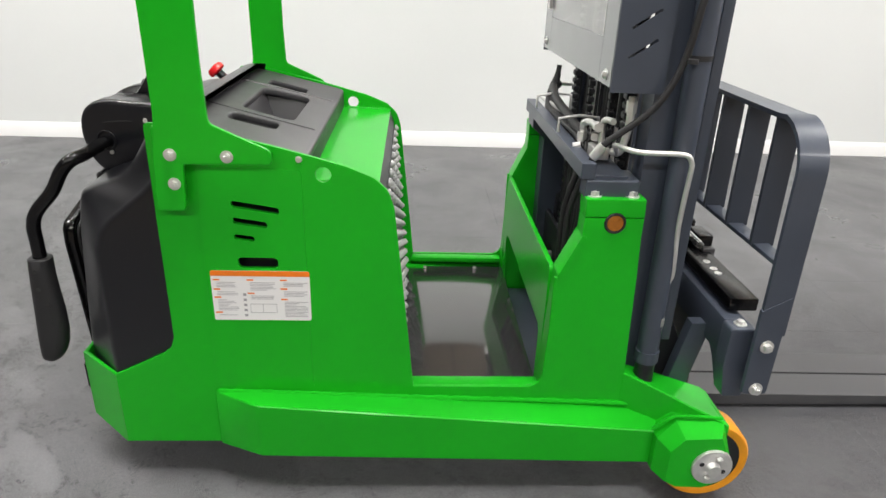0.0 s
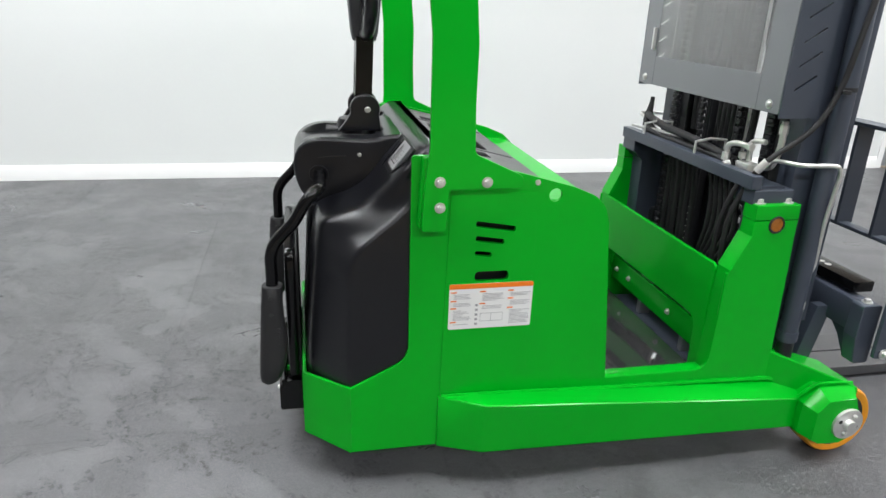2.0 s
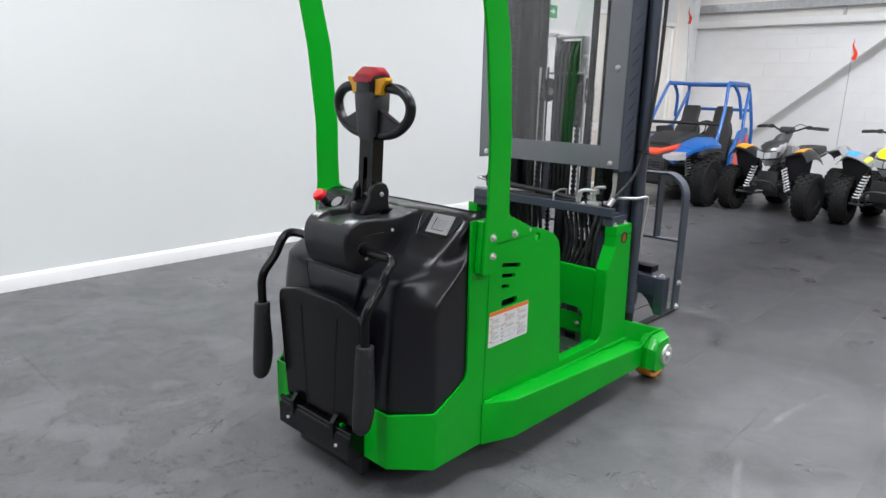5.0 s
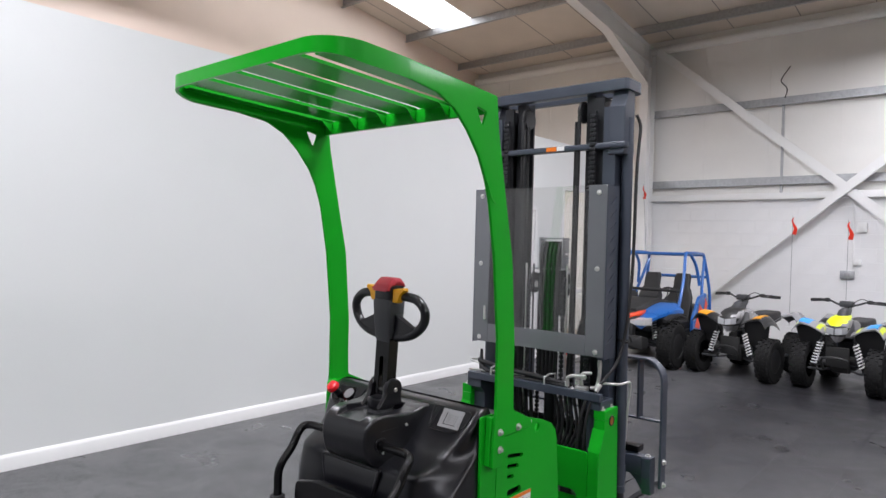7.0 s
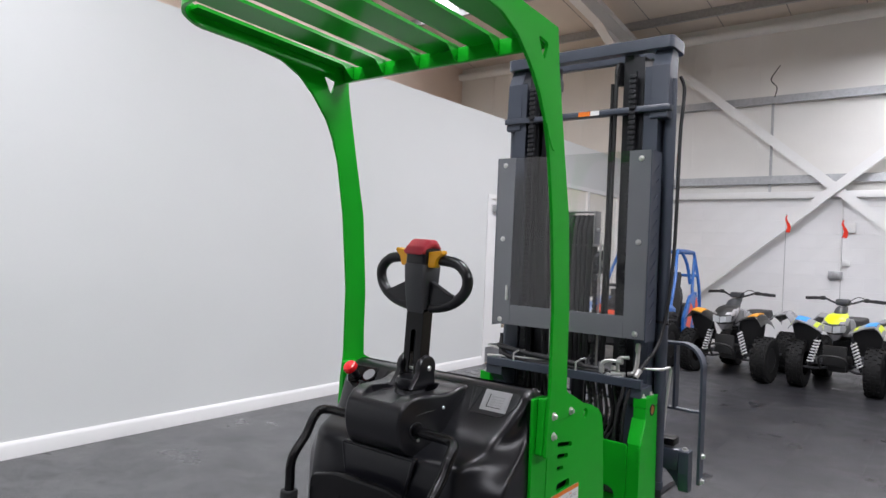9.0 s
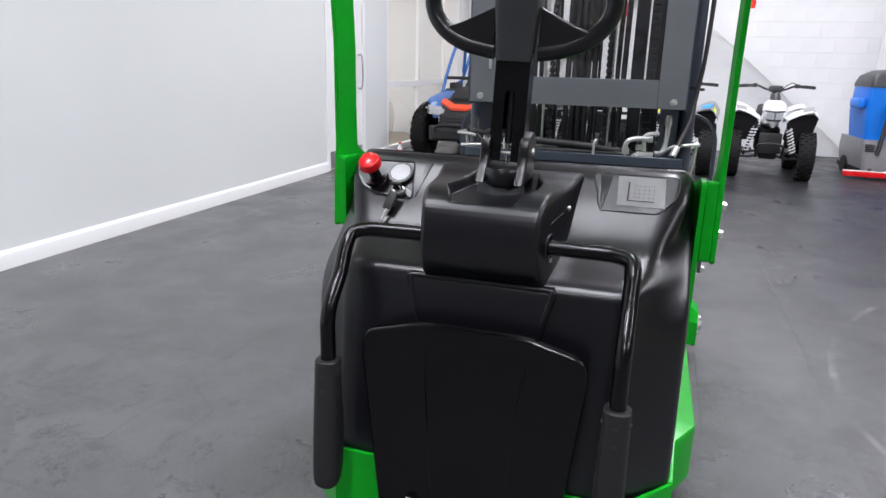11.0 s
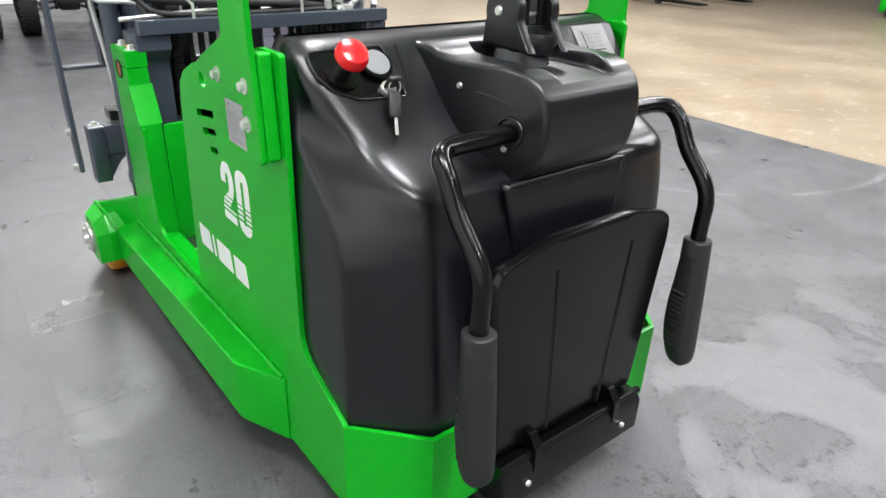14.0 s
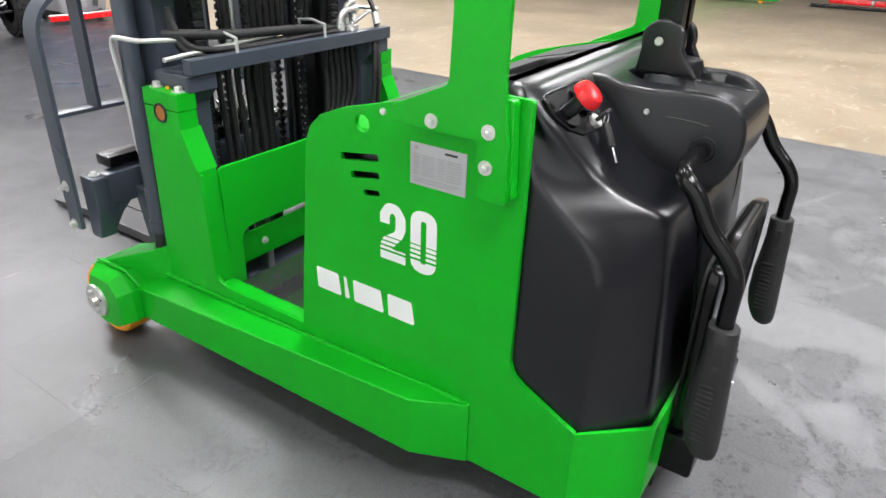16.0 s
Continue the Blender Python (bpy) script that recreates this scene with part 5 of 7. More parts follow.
dec = part("warning_label", plate([rounded([(-0.586, 0.513), (-0.337, 0.513), (-0.337, 0.655), (-0.586, 0.655)], 0.006, 3)], YN - 0.0034, YN - 0.0024, bev=0.0002), PAPER, near, "white and orange warning label")
yd = YN - 0.0035
part("header_band", plate([rounded([(-0.586, 0.640), (-0.337, 0.640), (-0.337, 0.655), (-0.586, 0.655)], [0, 0, 0.006, 0.006], 3)], yd - 0.0006, yd, bev=0.0001), ORANGE, dec)
rl = random.Random(11)
for col, (xa, xb, heads) in enumerate(((-0.581, -0.508, (0.630, 0.603, 0.580, 0.536)), (-0.496, -0.420, (0.630, 0.592)), (-0.412, -0.343, (0.630, 0.605, 0.575)))):
    tops = list(heads) + [0.518]
    for h, nxt in zip(tops, tops[1:]):
        bar(dec, xa, xa + 0.017, h - 0.0025, h + 0.0015, yd, -1, ORANGE)
        z = h - 0.008
        while z > nxt + 0.006:
            if col == 1 and z < 0.575:
                break
            e = xb - 0.012 * rl.random() - (0.022 if rl.random() < 0.2 else 0) - (0.012 if col == 0 else 0)
            bar(dec, xa + 0.008, e, z - 0.0006, z + 0.0006, yd, -1, INK)
            z -= 0.0042
for k in range(5):
    bar(dec, -0.508, -0.500, 0.524 + k * 0.015, 0.531 + k * 0.015, yd, -1, INK)
for x0, x1, z0, z1 in ((-0.492, -0.424, 0.560, 0.561), (-0.492, -0.424, 0.535, 0.536), (-0.492, -0.491, 0.535, 0.561), (-0.425, -0.424, 0.535, 0.561), (-0.460, -0.459, 0.535, 0.561)):
    bar(dec, x0, x1, z0, z1, yd, -1, INK)

# silver rating plate
ypl = YF + 0.0018
rate = part("rating_plate", box(-0.567, -0.428, YF + 0.0003, ypl, 0.805, 0.897, 0.0004, 1), ALU, far, "silver rating plate with printed table")
for k in range(8):
    z = 0.872 - k * 0.006
    for xa, xb in ((-0.437, -0.452), (-0.458, -0.488), (-0.498, -0.515), (-0.520, -0.556)):
        bar(rate, min(xa, xb), max(xa, xb), z, z + 0.0012, ypl, 1, INK)
    bar(rate, -0.557, -0.436, z - 0.0025, z - 0.0021, ypl, 1, INK)
for k in range(3):
    bar(rate, -0.557 + 0.01 * k, -0.436, 0.821 - k * 0.004, 0.8222 - k * 0.004, ypl, 1, INK)
bar(rate, -0.545, -0.515, 0.884, 0.889, ypl, 1, INK_DK)
bar(rate, -0.448, -0.440, 0.884, 0.890, ypl, 1, INK)

# the white numerals "20", cut by lines at the foot, and the maker's mark as plain shapes
def numeral(L, R, zt, zb, kind):
    """A fat rounded digit as read from +y: its left side L lies at the greater x."""
    t, w = 0.0275, L - R
    if kind == "0":
        outer = rounded([(L, zb), (R, zb), (R, zt), (L, zt)], 0.034, 9)
        inn = rounded([(L - t, zb + 0.024), (R + t, zb + 0.024), (R + t, zt - 0.024), (L - t, zt - 0.024)], 0.0065, 5)
        return [outer, inn]
    pts = [(L, zt - 0.052), (L, zt - 0.028), (L - 0.020, zt), (R + 0.020, zt), (R, zt - 0.028), (R, zt - 0.058), (R + 0.010, zt - 0.080), (L - t - 0.004, zb + 0.030), (R, zb + 0.030), (R, zb), (L, zb), (L, zb + 0.030),
           (L - 0.006, zb + 0.052), (R + t + 0.001, zt - 0.066), (R + t, zt - 0.052), (R + t, zt - 0.032), (R + t + 0.005, zt - 0.024), (L - t - 0.005, zt - 0.024), (L - t, zt - 0.032), (L - t, zt - 0.052)]
    return [rounded(pts, [0, 0.024, 0.024, 0.024, 0.024, 0.02, 0.02, 0, 0, 0, 0, 0.01, 0.02, 0.02, 0.004, 0.005, 0.005, 0.005, 0.005, 0], 5)]


for kind, xl, xr, zt, zb in (("2", -0.344, -0.416, 0.742, 0.599), ("0", -0.430, -0.500, 0.746, 0.594)):
    dg = part("numeral", plate(numeral(xl, xr, zt, zb, kind), YF + 0.0003, YF + 0.0009, bev=0.0001), WHITEVINYL, far, "white vinyl numeral", smooth=0)
    for dz, hw in ((0.084, 0.0013), (0.096, 0.0017), (0.108, 0.0021), (0.120, 0.0026)):
        part("stripe", box(xr - 0.002, xl + 0.002, YF + 0.0009, YF + 0.0013, zt - dz - hw, zt - dz + hw), GREEN, dg, smooth=0)
# maker's mark: a row of plain slanted white blocks
zm = 0.446
for x0, x1 in ((-0.136, -0.216), (-0.228, -0.243), (-0.258, -0.352), (-0.366, -0.444)):
    m = [(x0, zm), (x0 + 0.003, zm + 0.060), (x1 + 0.010, zm + 0.060), (x1, zm)]
    part("logo_block", plate([rounded(m, 0.006, 3)], YF + 0.0003, YF + 0.0009, bev=0.0001), WHITEVINYL, far, "white vinyl maker's mark block", smooth=0)

# rows of studs on the front panel
stud = None
for r in range(10):
    z = 0.822 - r * 0.057
    x = -0.150 + (0.84 - z) * 0.087
    for k in range(10):
        y = C - 0.430 + k * 0.095 + (0.0475 if r % 2 else 0)
        if y > YF - 0.03 or (r < 2 and k < 1):
            continue
        if stud is None:
            bm = cyl((0.004, 0, 0), (0.010, 0, -0.001), 0.0140, 12)
            cyl((0.010, 0, -0.001), (0.020, 0, -0.002), 0.0140, 12, r2=0.0030, bm=bm)
            stud = part("stud", bm, STUDM, fp)
            stud.location = (x, y, z)
        else:
            o = new("stud", stud.data)
            o.parent, o.location = fp, (x, y, z)
part("vent", box(-0.158, -0.140, -0.445, -0.425, 0.765, 0.835, 0.006), INK_DK, fp)


# ---- mast, shield, hoses and carriage ----
M = -0.026     # middle of the mast
MB = -0.035   # middle of the hose carrier
def channel(x0, x1, y0, y1, z0, z1, t=0.014, open_to=1):
    """A rolled mast rail: a C section along z, open towards the middle."""
    if open_to > 0:
        prof = [(x0, y0), (x1, y0), (x1, y1), (x1 - t, y1), (x1 - t, y0 + t), (x0 + t, y0 + t), (x0 + t, y1), (x0, y1)]
    else:
        prof = [(x0, y1), (x0, y0), (x0 + t, y0), (x0 + t, y1 - t), (x1 - t, y1 - t), (x1 - t, y0), (x1, y0), (x1, y1)]
    return loft([[(x, y, z) for x, y in prof] for z in (z0, z1)])


part("outer_mast_rail", channel(0.50, 0.62, M - 0.405, M - 0.335, 0.14, 2.46, open_to=1), MAST, T)
part("outer_mast_rail", channel(0.50, 0.62, M + 0.335, M + 0.405, 0.14, 2.46, open_to=-1), MAST, T)
for s in (-1, 1):
    ya, yb = sorted((M + s * 0.325, M + s * 0.265))
    part("middle_mast_rail", channel(0.52, 0.64, ya, yb, 0.20, 2.52, open_to=-s), MAST_DK, T)
    ya, yb = sorted((M + s * 0.255, M + s * 0.205))
    part("inner_mast_rail", channel(0.55, 0.66, ya, yb, 0.24, 2.56, open_to=-s), MAST_DK, T)
    # side lift cylinder
    yc = M + s * 0.442
    cy = part("tilt_cylinder", cyl((0.582, yc, 0.40), (0.572, yc, 2.40), 0.029, 28), MAST, T)
    part("gland", cyl((0.582, yc, 0.385), (0.5818, yc, 0.425), 0.033, 28, bev=0.003), MAST, cy)
    part("base", cyl((0.583, yc, 0.31), (0.582, yc, 0.385), 0.027, 24), MAST_DK, cy)
    part("tie_band", cyl((0.5776, yc, 1.20), (0.5775, yc, 1.212), 0.0305, 24), RUBBER, cy)
    part("outer_flange", box(0.612, 0.640, min(M + s * 0.38, M + s * 0.44), max(M + s * 0.38, M + s * 0.44), 0.45, 2.42, 0.004), MAST, T)
    # chain guard strip with notches
    ch = part("lift_chain", box(0.475, 0.495, M + s * 0.285 - 0.014, M + s * 0.285 + 0.014, 0.42, 2.44), MAST_DK, T)
    link = None
    for k in range(78):
        z = 0.45 + k * 0.0255
        if link is None:
            link = part("link", box(-0.010, 0.010, -0.017, 0.017, -0.009, 0.009, 0.003, 1), MAST_DK, ch)
        else:
            o = new("link", link.data)
            o.parent = ch
            link_ob = o
        (link if k == 0 else link_ob).location = (0.478, M + s * 0.285, z)
    # chain over the sheave at the head of the middle cylinder
    sy = MB + s * 0.113
    sh2 = part("chain_sheave", cyl((0.545, sy - 0.011, 1.478), (0.545, sy + 0.011, 1.478), 0.052, 32, bev=0.004), MAST_DK, T)
    part("hub", cyl((0.545, sy - 0.015, 1.478), (0.545, sy + 0.015, 1.478), 0.020, 20, bev=0.002), STEEL, sh2)
    ch2 = part("lift_chain", sweep([(0.485, sy, 0.40), (0.485, sy, 1.478)] + [(0.545 - 0.060 * math.cos(a * 0.2856), sy, 1.478 + 0.060 * math.sin(a * 0.2856)) for a in range(1, 11)] + [(0.605, sy, 1.478), (0.605, sy, 0.40)], 0.0075, 8, smooth=0), MAST_DK, T)
    for k in range(42):
        for x in (0.485, 0.605):
            o = new("link", link.data)
            o.parent, o.location, o.scale = ch2, (x, sy, 0.42 + k * 0.0255), (0.95, 0.68, 1.05)
    for k in range(8):
        a = (k + 0.5) * math.pi / 8
        o = new("link", link.data)
        o.parent, o.location, o.rotation_euler, o.scale = ch2, (0.545 - 0.060 * math.cos(a), sy, 1.478 + 0.060 * math.sin(a)), (0, a, 0), (0.95, 0.68, 1.05)
    # fine lift rods and chains
    for dx, dy in ((0.500, 0.083), (0.505, 0.135), (0.520, 0.150)):
        part("hose_line", cyl((dx, M + s * dy, 0.40), (dx, M + s * dy, 1.60), 0.0055, 10), MAST_DK if dy < 0.1 else STEEL, T)
    part("guide_roller", cyl((0.60, M + s * 0.20, 2.44), (0.60, M + s * 0.24, 2.44), 0.04, 24, bev=0.003), MAST_DK, T)
    ph = part("upper_sheave", cyl((0.56, M + s * 0.185 - 0.013, 2.45), (0.56, M + s * 0.185 + 0.013, 2.45), 0.055, 28, bev=0.004), MAST_DK, T)
    part("hose_wrap", sweep([(0.56 + 0.058 * math.cos(a * 0.2244), M + s * 0.185, 2.45 + 0.058 * math.sin(a * 0.2244)) for a in range(-2, 16)], 0.011, 8, smooth=0), RUBBER, ph)
    part("mast_hose", sweep([(0.505, M + s * 0.185, 2.43), (0.50, M + s * 0.185, 2.0), (0.50, M + s * 0.18, 1.25), (0.50, M + s * 0.17, 0.98)], 0.011, 8, 2), RUBBER, T)
    part("mast_hose", sweep([(0.520, M + s * 0.158, 2.40), (0.515, M + s * 0.158, 1.5), (0.51, M + s * 0.15, 0.98)], 0.009, 8, 2), RUBBER, T)
# middle cylinder and crossheads
part("lift_cylinder", cyl((0.565, MB, 0.15), (0.565, MB, 1.50), 0.034, 32), MAST_DK, T)
hc = part("hose_carrier", box(0.515, 0.612, MB - 0.118, MB + 0.118, 1.566, 1.576, 0.002), GALV, T, "zinc plated bracket with five hoses over it")
for s in (-1, 1):
    ya, yb = sorted((MB + s * 0.072, MB + s * 0.079))
    part("cheek_plate", box(0.528, 0.60, ya, yb, 1.576, 1.744, 0.001), GALV, hc)
    part("pin_end", cyl((0.56, MB + s * 0.079, 1.655), (0.56, MB + s * 0.098, 1.655), 0.010, 14), STEEL, hc)
part("top_plate", box(0.528, 0.60, MB - 0.079, MB + 0.079, 1.744, 1.752, 0.001), GALV, hc)
for k in range(5):
    y = MB + (k - 2) * 0.0265
    part("carrier_hose", sweep([(0.520, y, 0.95), (0.520, y, 1.30), (0.520, y, 1.60), (0.530, y, 1.675), (0.555, y, 1.72), (0.585, y, 1.70), (0.60, y, 1.62), (0.602, y, 1.30)], 0.0118, 10, 3), RUBBER, hc)
tb = rounded([(0.50, M - 0.468), (0.70, M - 0.468), (0.70, M + 0.468), (0.50, M + 0.468)], [0.03, 0.05, 0.05, 0.03])
part("top_crosshead", plate([tb, rounded([(0.56, M - 0.34), (0.66, M - 0.34), (0.66, M + 0.34), (0.56, M + 0.34)], 0.02)], 2.545, 2.605, "xy", bev=0.004), MAST, T)
for s in (-1, 1):
    prof = rounded([(0.49, 2.20), (0.62, 2.20), (0.62, 2.545), (0.54, 2.545), (0.50, 2.46)], 0.01)
    part("mast_cheek", plate([prof], M + s * 0.412 - 0.045, M + s * 0.412 + 0.045, bev=0.006), MAST, T)
    part("stop_pin", cyl((0.56, M + s * 0.43, 2.30), (0.56, M + s * 0.43, 2.36), 0.02), STEEL, T)
cb = part("mast_crossbar", box(0.475, 0.53, M - 0.47, M + 0.46, 2.235, 2.265, 0.004), MAST, T)
part("caution_sticker", box(0.4735, 0.4748, M - 0.06, M + 0.005, 2.238, 2.262), ORANGE, cb)
part("caution_sticker", box(0.4735, 0.4748, M - 0.11, M - 0.062, 2.238, 2.262), PAPER, cb)
part("side_sticker", box(0.60, 0.64, M - 0.4742, M - 0.4705, 1.86, 2.04), PAPER, T)
part("side_sticker_head", box(0.60, 0.64, M - 0.4750, M - 0.4743, 2.01, 2.04), ORANGE, T)
side_hose = part("side_hose", sweep([(0.60, M - 0.475, 2.42), (0.615, M - 0.492, 2.36), (0.605, M - 0.490, 2.24), (0.595, M - 0.487, 2.1), (0.575, M - 0.488, 1.6), (0.548, M - 0.480, 1.33), (0.532, M - 0.465, 1.19), (0.485, M - 0.45, 1.085), (0.39, M - 0.41, 0.985), (0.36, M - 0.38, 0.90), (0.335, M - 0.36, 0.78), (0.345, M - 0.35, 0.60), (0.37, M - 0.34, 0.45)], 0.0085, 10), RUBBER, T)
part("crimp", cyl((0.372, M - 0.397, 0.952), (0.392, M - 0.411, 0.987), 0.0125, 14), STEEL, side_hose)
part("hose_band", cyl((0.5478, M - 0.480, 1.196), (0.5476, M - 0.480, 1.206), 0.0125, 14), RUBBER, side_hose)
part("side_hose", sweep([(0.36, M - 0.36, 0.93), (0.34, M - 0.345, 0.86), (0.33, M - 0.325, 0.75), (0.34, M - 0.31, 0.58), (0.37, M - 0.30, 0.44)], 0.0085, 10), RUBBER, T)

# clear shield with grey bent wings
SX = 0.383
SHIELDM = mat("grey_film_backed_acrylic", (0.132, 0.138, 0.150), 0.35, var=0.08, scale=4, coat=1.0, spec=0.5)
shd = part("mast_shield", box(SX - 0.001, SX + 0.003, M - 0.319, M + 0.319, 1.2355, 2.028), ACRYLIC, T, "clear acrylic mast shield in a grey frame", smooth=0)
shd.visible_shadow = False
part("shield_bar", box(SX - 0.001, SX + 0.004, M - 0.3195, M + 0.3195, 1.128, 1.235, 0.001, 1), SHIELDM, shd)
for s in (-1, 1):
    ya, yb = sorted((M + s * 0.320, M + s * 0.425))
    part("shield_strip", box(SX - 0.001, SX + 0.004, ya, yb, 1.128, 2.03, 0.001, 1), SHIELDM, shd)
    # wing with slanting slots
    loops = [[(SX, 1.118), (SX + 0.128, 1.118), (SX + 0.128, 2.03), (SX, 2.03)]]
    for k in range(12):
        z = 1.20 + k * 0.066
        loops.append(rounded([(SX + 0.030, z), (SX + 0.034, z - 0.004), (SX + 0.098, z + 0.038), (SX + 0.094, z + 0.043)], 0.002, 2))
    ya, yb = sorted((M + s * 0.426, M + s * 0.431))
    part("shield_wing", plate(loops, ya, yb, bev=0.0005), MAST, shd)
    for z in (1.153, 1.59, 1.99):
        bolt(shd, (SX - 0.001, M + s * 0.380, z), (-1, 0, 0), 0.009, 0.006)
part("latch", box(SX - 0.012, SX - 0.001, M + 0.335, M + 0.345, 1.26, 1.34), STEEL, shd)
for z in (1.42, 1.435):
    part("clip", box(SX + 0.009, SX + 0.02, M - 0.36, M - 0.335, z, z + 0.01), MAST_DK, shd)

# hose tray across the mast
tray = part("hose_tray", plate([rounded([(0.338, M - 0.435), (0.375, M - 0.435), (0.375, M + 0.425), (0.338, M + 0.425)], 0.006)], 0.905, 0.945, "xy", bev=0.002), MAST, T)
part("tray_floor", box(0.375, 0.46, M - 0.425, M + 0.425, 0.905, 0.912), MAST, tray)
for y in (M - 0.10, M + 0.26):
    part("hose_hoop", sweep([(0.345, y, 0.945), (0.345, y, 0.985), (0.40, y, 0.995), (0.46, y, 0.99), (0.46, y, 0.93)], 0.005, 8, smooth=0), STEEL, tray)
rh = random.Random(7)
for k in range(6):
    x0, z0 = 0.385 + 0.012 * (k % 3), 0.928 + 0.020 * (k // 3)
    ye = M - 0.15 - 0.028 * k
    pts = [(0.44, M + 0.40, 1.02 + 0.01 * k), (x0 + 0.02, M + 0.37, z0 + 0.02), (x0, M + 0.22, z0), (x0, M + 0.02, z0 + 0.003 * rh.random()), (x0 + 0.004, ye + 0.09, z0), (x0 - 0.002, ye + 0.02, z0 - 0.01), (0.40, ye, 0.85), (0.405, ye - 0.01, 0.72), (0.40, ye + 0.02 + 0.01 * k, 0.56), (0.40, ye + 0.05 + 0.012 * k, 0.42)]
    part("hydraulic_hose", sweep(pts, 0.0088, 10, 5), RUBBER, tray)
part("cover_hose", sweep([(0.45, M + 0.42, 1.0), (0.42, M + 0.38, 1.0), (0.40, M + 0.22, 0.985), (0.395, M, 0.975), (0.395, M - 0.12, 0.965), (0.41, M - 0.24, 0.95)], 0.014, 10), RUBBER, tray)
# valve block with elbows
vb = part("valve_block", box(0.392, 0.435, M - 0.325, M - 0.262, 0.925, 0.958, 0.004), STEEL, T, "zinc hydraulic valve block with elbows")
for pts, r in (([(0.40, M - 0.22, 0.93), (0.385, M - 0.22, 0.99), (0.39, M - 0.25, 1.01), (0.40, M - 0.30, 1.01)], 0.0095), ([(0.42, M - 0.29, 0.96), (0.42, M - 0.29, 1.02), (0.43, M - 0.34, 1.03)], 0.0085), ([(0.44, M - 0.33, 0.95), (0.45, M - 0.36, 0.96), (0.46, M - 0.37, 1.02), (0.46, M - 0.37, 1.10)], 0.010)):
    part("elbow", sweep(pts, r, 12), STEEL, vb)
for p, q in (((0.40, M - 0.30, 1.01), (0.40, M - 0.32, 1.01)), ((0.385, M - 0.22, 0.95), (0.385, M - 0.22, 0.975)), ((0.46, M - 0.37, 1.06), (0.46, M - 0.37, 1.09)), ((0.41, M - 0.27, 0.965), (0.41, M - 0.27, 0.985)), ((0.375, M - 0.26, 0.945), (0.355, M - 0.255, 0.94))):
    part("hex_nut", cyl(p, q, 0.0135, 6), STEEL, vb)
for s in (-1, 1):
    foot = [(0.352, 0.858), (0.395, 0.820), (0.400, 0.300), (0.490, 0.300), (0.490, 0.904), (0.352, 0.904)]
    ya, yb = sorted((M + s * 0.335, M + s * 0.436))
    part("mast_foot", plate([rounded(foot, [0.006, 0.02, 0, 0, 0.004, 0.006])], ya, yb, bev=0.004), MAST, T)
# bent steel pipe runs round the lift cylinder on both sides
for s in (-1, 1):
    yc = M + s * 0.49
    pipe = [(0.445, M + s * 0.36, 0.955), (0.425, M + s * 0.40, 0.985), (0.430, yc - s * 0.03, 0.992), (0.452, yc, 0.992), (0.50, yc, 0.990), (0.550, yc, 0.989), (0.575, yc, 0.984), (0.586, yc, 0.965), (0.588, yc, 0.94), (0.590, yc, 0.80), (0.592, yc, 0.67), (0.590, yc, 0.645), (0.583, yc, 0.625), (0.581, yc, 0.60), (0.583, yc, 0.50)]
    lean = lambda z: -s * 0.034 * min(1.0, max(0.0, (0.97 - z) / 0.33))           # drawn in towards the foot of the cylinder
    pipe = [(x + (0.012 if z < 0.7 else 0.0), y + lean(z), z) for x, y, z in pipe]
    pp = part("steel_pipe", sweep(pipe, 0.0065, 12, 3), STEEL, T)
    yl = yc + lean(0.5)
    part("elbow", sweep([(0.595, yl, 0.52), (0.596, yl, 0.487), (0.585, yl - s * 0.003, 0.478), (0.570, yl - s * 0.008, 0.478)], 0.0085, 10), STEEL, pp)
    part("hex_nut", cyl((0.595, yl, 0.505), (0.595, yl, 0.53), 0.012, 6), STEEL, pp)
    part("hex_nut", cyl((0.582, yl - s * 0.004, 0.478), (0.566, yl - s * 0.006, 0.478), 0.012, 6), STEEL, pp)
part("far_rod", cyl((0.40, M + 0.46, 0.945), (0.40, M - 0.05, 0.975), 0.007, 10), STEEL, T)

# dark plates filling the foot of the mast
part("mast_foot", box(0.49, 0.66, M - 0.40, M + 0.40, 0.145, 0.215, 0.006), MAST_DK, T)
for s in (-1, 1):
    ya, yb = sorted((M + s * 0.30, M + s * 0.335))
    part("mast_side_plate", plate([rounded([(0.46, 0.22), (0.74, 0.22), (0.74, 0.34), (0.66, 0.52), (0.66, 0.62), (0.46, 0.62)], 0.02)], ya, yb, bev=0.003), MAST_DK, T)
for k in range(6):
    y = M + 0.06 + 0.036 * k
    part("drop_hose", sweep([(0.42, y + 0.01, 0.925), (0.455, y + 0.004, 0.90), (0.470, y, 0.82), (0.474 - 0.006 * (k % 2), y - 0.012, 0.60), (0.48, y - 0.005, 0.40), (0.49, y, 0.24)], 0.0105, 8, 3), RUBBER, T)
part("far_cover", box(0.43, 0.445, M + 0.05, M + 0.36, 0.42, 0.55, 0.004), MAST_DK, T)

